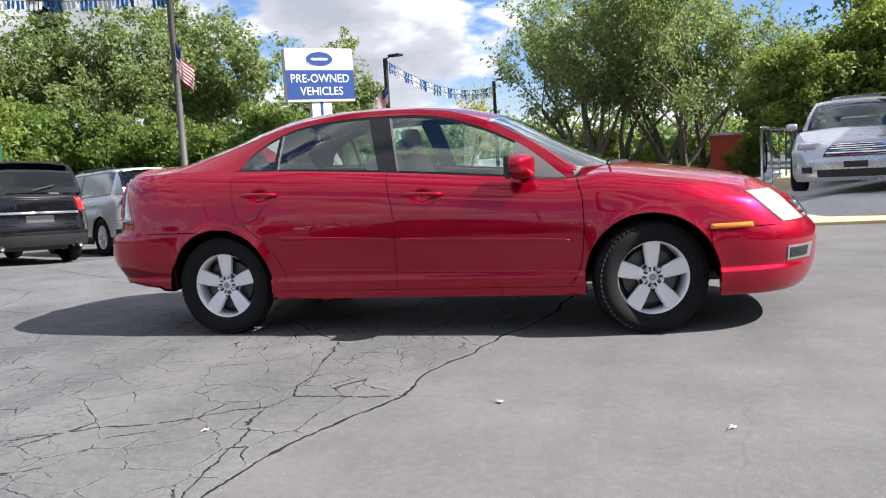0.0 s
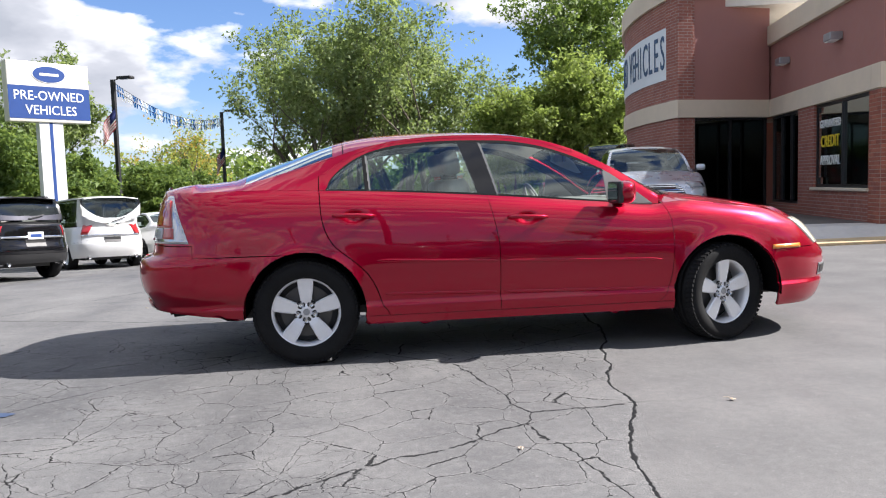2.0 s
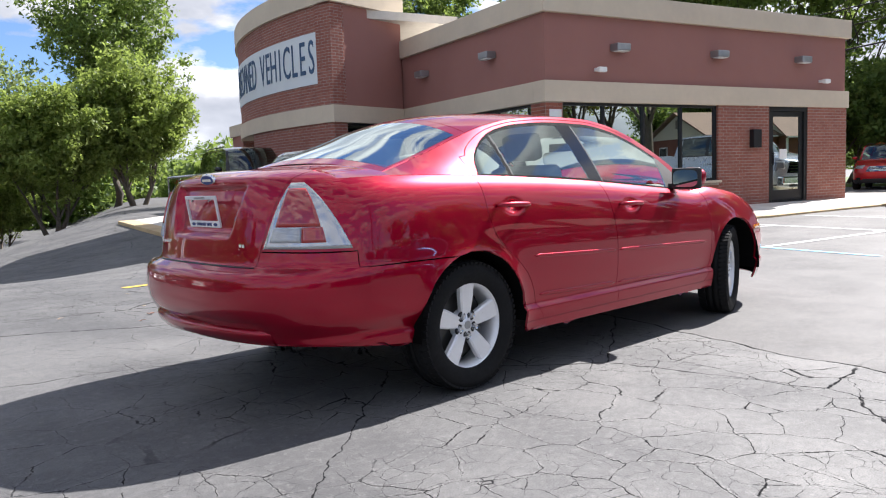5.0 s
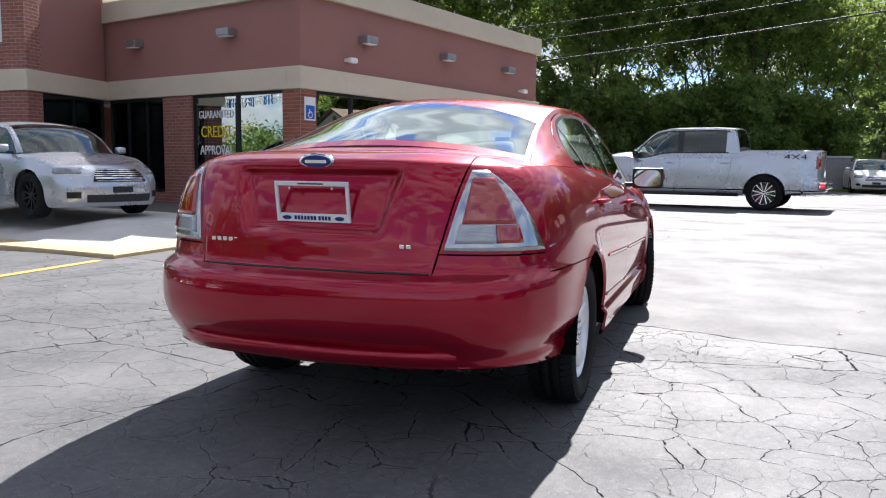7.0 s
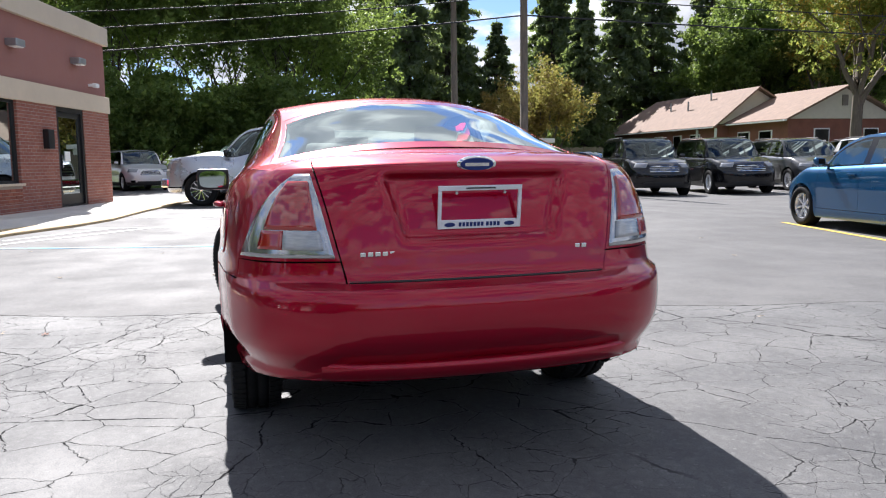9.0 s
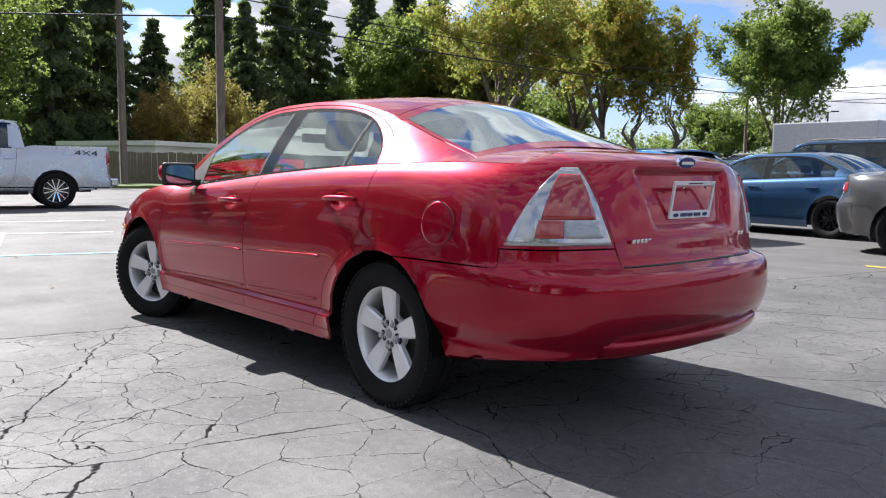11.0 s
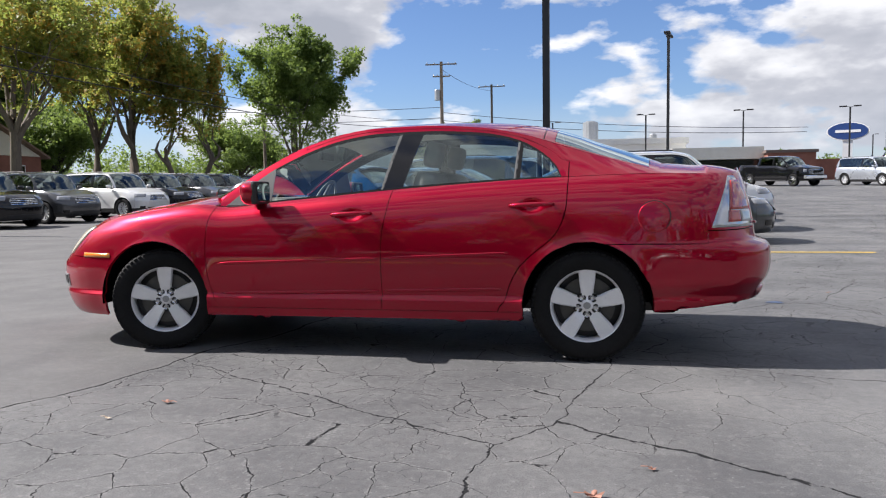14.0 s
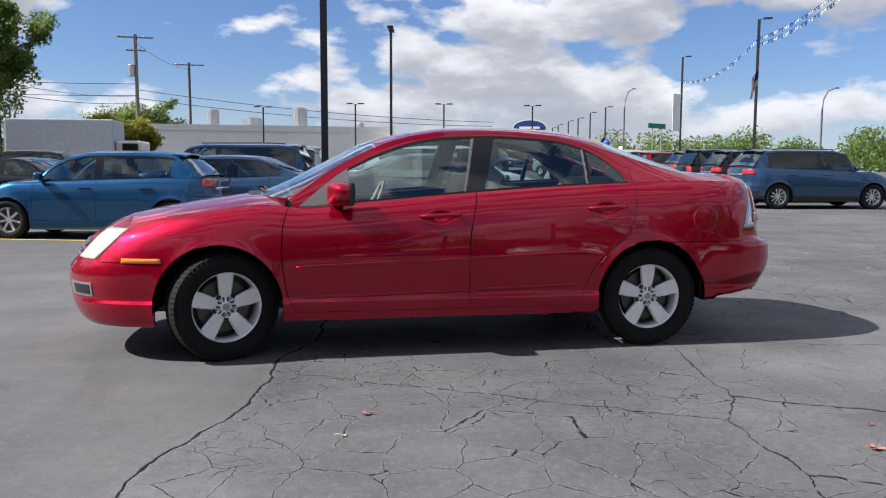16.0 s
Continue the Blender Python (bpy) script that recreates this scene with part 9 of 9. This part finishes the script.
verge("grass_verge", [(33.0, -9.0), (36.0, -18.0), (30.0, -22.0), (34.0, -34.0), (60.0, -50.0), (70.0, -20.0), (50.0, 20.0), (34.0, 24.0), (31.0, 8.5), (35.0, 2.0)], "strip of mown grass under the trees")
verge("grass_verge", [(-6.0, 47.4), (-2.2, 46.2), (1.0, 45.7), (8.0, 45.9), (8.0, 60.0), (-6.0, 60.0)], "mown grass under the tall maples")
verge("grass_verge", [(-14.0, 18.5), (-12.5, 24.0), (-14.0, 34.0), (-24.0, 50.0), (-50.0, 40.0), (-50.0, 10.0), (-22.0, 12.0)], "shaded grass bank behind the lot")

# far white workshop, brick shops, box truck, red shed, grey cabinet
ws = thing("workshop", pose(34.0, -104.0, ground_z(34, -104), 0, 0, 182), "long low white workshop with dark doors", "building")
part("wall", boxes((0, 44, -14, 0, -0.5, 5.2)), FAR_WHITE, ws)
part("roof_edge", boxes((-0.3, 44.3, -14.3, 0.3, 5.2, 5.9)), simple("roof white", (0.72, 0.71, 0.68), 0.6), ws)
for k in range(7):
    x = 3 + k * 6.0
    part("door", boxes((x, x + (1.6 if k % 3 else 3.2), -0.02, 0.06, 0.2, 2.6 + 1.2 * (k % 3 == 0))), DARK_ALLOY if k % 2 else simple("shutter", (0.52, 0.5, 0.46), 0.7), ws)
    part("downpipe", boxes((x - 1.6, x - 1.45, 0.0, 0.1, 0, 5.2)), FAR_WHITE, ws)
for x, w, hh in ((22, 1.6, 2.6), (27, 2.4, 1.6), (33, 2.0, 3.0), (41, 1.0, 1.2)):
    bm = bmesh.new()
    lathe(bm, [(w * 0.5, 5.6), (w * 0.5, 5.6 + hh), (w * 0.3, 5.8 + hh), (0.01, 5.8 + hh)], 14, "Z", (x, -5, 0))
    part("roof_vent", bm, GREY_METAL, ws)
shop = thing("shop", pose(-13.0, -92.0, ground_z(-13, -92), 0, 0, 180), "low brick shops across the road", "building")
part("wall", boxes((4.8, 9.5, -10, 0, -0.5, 2.9)), FAR_BRICK, shop)
part("parapet", boxes((4.6, 9.7, -10.2, 0.2, 2.9, 3.2)), simple("dark coping", (0.12, 0.09, 0.08), 0.7), shop)
part("wall", boxes((9.72, 13, -9, -0.5, -0.5, 2.2)), FAR_BRICK, shop)
part("upper_wall", boxes((-4.7, 4.78, -8, 1, 2.4, 3.7)), PANEL_CREAM, shop)
part("glazing", boxes((-4.5, 4.6, -6, 0.5, -0.3, 2.38)), GLOSS_BLACK, shop)
part("pier", boxes((3.4, 4.75, 1.02, 1.4, -0.3, 3.9)), FAR_BRICK, shop)
trk = thing("box_truck", pose(12.8, -40.0, ground_z(12.8, -40), 0, 0, 178), "white box truck parked among the cars", "truck")
part("cargo_box", boxes((-3.2, 2.2, -1.2, 1.2, 1.0, 3.55), bevel=0.06), simple("box grey", (0.42, 0.44, 0.47), 0.5), trk)
part("cab", boxes((2.25, 4.3, -1.05, 1.05, 0.55, 1.75), (2.25, 3.6, -1.0, 1.0, 1.7, 2.45), bevel=0.12), P_WHITE, trk)
part("window", boxes((2.6, 3.4, -1.06, 1.06, 1.75, 2.3), bevel=0.04), GLOSS_BLACK, trk)
for x in (-2.0, 3.4):
    for s in (1, -1):
        bm = bmesh.new()
        lathe(bm, [(0.001, 0.1), (0.4, 0.1), (0.42, 0.0), (0.4, -0.1), (0.001, -0.1)], 20, "Y", (x, s * 1.0, 0.42))
        part("wheel", bm, RUBBER, trk)
shed = thing("shed", pose(6.5, 47.2, ground_z(6.5, 47.2), 0, 0, -10), "small bright red shed behind the trees", "shed")
part("wall", boxes((-1.0, 1.0, -1.2, 1.2, 0, 4.0)), simple("shed red", (0.5, 0.06, 0.03), 0.7), shed)
part("roof", boxes((-1.1, 1.1, -1.3, 1.3, 4.0, 4.15)), GREY_METAL, shed)
wbx = thing("store", pose(-15.5, 66.0, ground_z(-15.5, 66), 0, 0, 10), "pale flat-roofed building in the distance", "building")
part("wall", boxes((-6, 14, -4, 4, -1, 3.4)), FAR_WHITE, wbx)
part("canopy", boxes((-6.1, 2, -4.6, -4.05, 2.4, 3.8)), FAR_WHITE, wbx)
cab = thing("utility_cabinet", pose(35.5, -6.0, ground_z(35.5, -6), 0, 0, 10), "grey steel utility cabinet on the verge", "cabinet")
part("body", boxes((-0.7, 0.7, -0.5, 0.5, 0, 1.5), bevel=0.03), simple("cabinet grey", (0.2, 0.2, 0.2), 0.6), cab)
part("lid", boxes((-0.75, 0.75, -0.55, 0.55, 1.5, 1.58)), GREY_METAL, cab)
lean = thing("garage", pose(50.0, -17.5, ground_z(50, -17), 0, 0, 25), "pale low garage behind the fence", "building")
part("wall", boxes((-4, 4, -3, 3, 0, 2.4)), FAR_WHITE, lean)
part("roof", boxes((-4.3, 4.3, -3.3, 3.3, 2.4, 2.7)), FAR_WHITE, lean)
post = thing("green_banner", pose(-15.5, 11.5, ground_z(-15.5, 11.5), 0, 0, 40), "dark green feather banner with pale bars", "banner")
part("cloth", boxes((0.0, 0.5, -0.02, 0.02, 0.9, 3.2)), simple("banner green", (0.01, 0.09, 0.05), 0.7), post)
for k in range(6):
    part("bar", boxes((0.12, 0.38, -0.03, -0.022, 1.3 + k * 0.3, 1.45 + k * 0.3)), WHITE, post)
part("pole", boxes((-0.03, 0.0, -0.02, 0.02, -0.2, 3.3)), GREY_METAL, post)

# ---------------------------------------------------------------- fallen leaves, paint spot and specks on the asphalt
DRY_LEAF = simple("dry leaf", (0.27, 0.13, 0.09), 0.7, 0, 0.3, 20)
PALE_LEAF = simple("pale dry leaf", (0.55, 0.44, 0.32), 0.75, 0, 0.25, 20)
lit = random.Random(5)


def fallen_leaf(x, y, size, material, turn):
    """A curled maple leaf with pointed lobes and a stalk."""
    t = thing("fallen_leaf", pose(x, y, ground_z(x, y) + 0.004, 0, 0, turn), "curled reddish-brown fallen leaf on the asphalt" if material is DRY_LEAF else "pale dry fallen leaf on the asphalt", "leaf", "fallen leaves")
    bm = bmesh.new()
    c = bm.verts.new((0, 0, 0.004))
    ring = []
    for k in range(20):
        a = k * math.tau / 20
        r = size * (0.5 + 0.5 * abs(math.cos(2.5 * a)) ** 0.8) * lit.uniform(0.85, 1.1)
        ring.append(bm.verts.new((math.cos(a) * r, math.sin(a) * r * 0.85, 0.002 + (r / size) ** 2 * size * lit.uniform(0.1, 0.4))))
    for k in range(20):
        bm.faces.new((c, ring[k], ring[(k + 1) % 20]))
    part("blade", bm, material, t)
    bm = bmesh.new()
    tube(bm, [(0, 0, 0.005), (-size * 0.9, 0.01, 0.012), (-size * 1.7, 0.03, 0.008)], 0.0018, 5)
    part("stalk", bm, material, t)


fallen_leaf(0.60, 2.05, 0.028, DRY_LEAF, 20)
fallen_leaf(1.39, 2.98, 0.032, DRY_LEAF, 100)
fallen_leaf(-1.44, 2.87, 0.036, DRY_LEAF, 200)
for k in range(46):
    a = lit.uniform(0, math.tau)
    r = lit.uniform(2.0, 7.0)
    fallen_leaf(-0.3 + 1.35 * r * math.cos(a), 0.85 * r * math.sin(a) + math.copysign(0.6, math.sin(a)), lit.uniform(0.010, 0.022), PALE_LEAF if lit.random() < 0.75 else DRY_LEAF, lit.uniform(0, 360))

bm = bmesh.new()
c = bm.verts.new((-2.87, -1.62, 0.0045))
ring = []
for k in range(24):
    a = k * math.tau / 24
    r = 0.055 * (1 + 0.16 * math.sin(3 * a + 1) + 0.1 * math.sin(7 * a))
    ring.append(bm.verts.new((-2.87 + math.cos(a) * r * 1.2, -1.62 + math.sin(a) * r, 0.0045)))
for k in range(24):
    bm.faces.new((c, ring[k], ring[(k + 1) % 24]))
tagged(part("paint_spot", bm, simple("blue spray paint", (0.03, 0.05, 0.10), 0.7, 0, 0.4, 20)), "faded blue spray paint spot on the asphalt", "paint", kind="structure")
bunting((-12.47, 16.15, 6.75), (-27.0, 10.5, 8.9), 0.6, 120)
bunting((-12.47, 16.15, 6.5), (-27.0, 10.5, 8.6), 0.7, 120)

# ---------------------------------------------------------------- single bricks of the corner pier and the wall under the window
MORTAR = simple("mortar", (0.36, 0.31, 0.26), 0.95, 0, 0.15, 20, 0.4, 120)


def brick_material_one():
    m = Mat("single brick")
    r = m.n.new("ShaderNodeObjectInfo").outputs["Random"]
    col = m.ramp(r, (0.0, (0.24, 0.075, 0.048)), (0.45, (0.32, 0.105, 0.066)), (0.8, (0.38, 0.135, 0.085)), (1.0, (0.20, 0.066, 0.05)))
    n = m.noise(m.coord(), 22.0, 5.0)
    m.set(Base_Color=m.mix(m.ramp(n, (0.35, 0.0), (0.75, 0.4)), col, (0.16, 0.05, 0.035)), Roughness=0.88)
    m.bump(n, 0.5, 0.004)
    return m.m


BRICK_ONE = brick_material_one()
BW, BH, BJ = 0.203, 0.0677, 0.009


def brick_mesh(w):
    bm = boxes((0, w - BJ, -0.009, 0.0, 0, BH - BJ))
    me = bpy.data.meshes.new("brick")
    bm.to_mesh(me)
    bm.free()
    me.materials.append(BRICK_ONE)
    return me


def lay(m, length, z0, z1):
    """Running bond along a face, on a thin mortar bed."""
    bed = part("mortar_bed", boxes((0, length, -0.003, 0.0, z0, z1)), MORTAR, building)
    bed.matrix_local = m
    sizes = {}
    for row in range(int((z1 - z0) / BH)):
        x = 0.0
        first = BW / 2 if row % 2 else BW
        while x < length - 0.03:
            w = min(first, length - x)
            first = BW
            key = round(w, 3)
            if key not in sizes:
                sizes[key] = brick_mesh(w)
            ob = new("brick", sizes[key])
            ob.parent = building
            ob.matrix_local = m @ Matrix.Translation((x, -0.0005 * (row % 3), z0 + row * BH + BJ / 2))
            x += w


lay(Matrix.Identity(4), 0.4, Z0, ZB0)
lay(Matrix.Translation((0, 0.45, 0)) @ Matrix.Rotation(radians(-90), 4, "Z"), 0.45, Z0, ZB0)
lay(Matrix.Translation((0.4, 0, 0)), 4.22, Z0 + 0.2, SILL - 0.005)
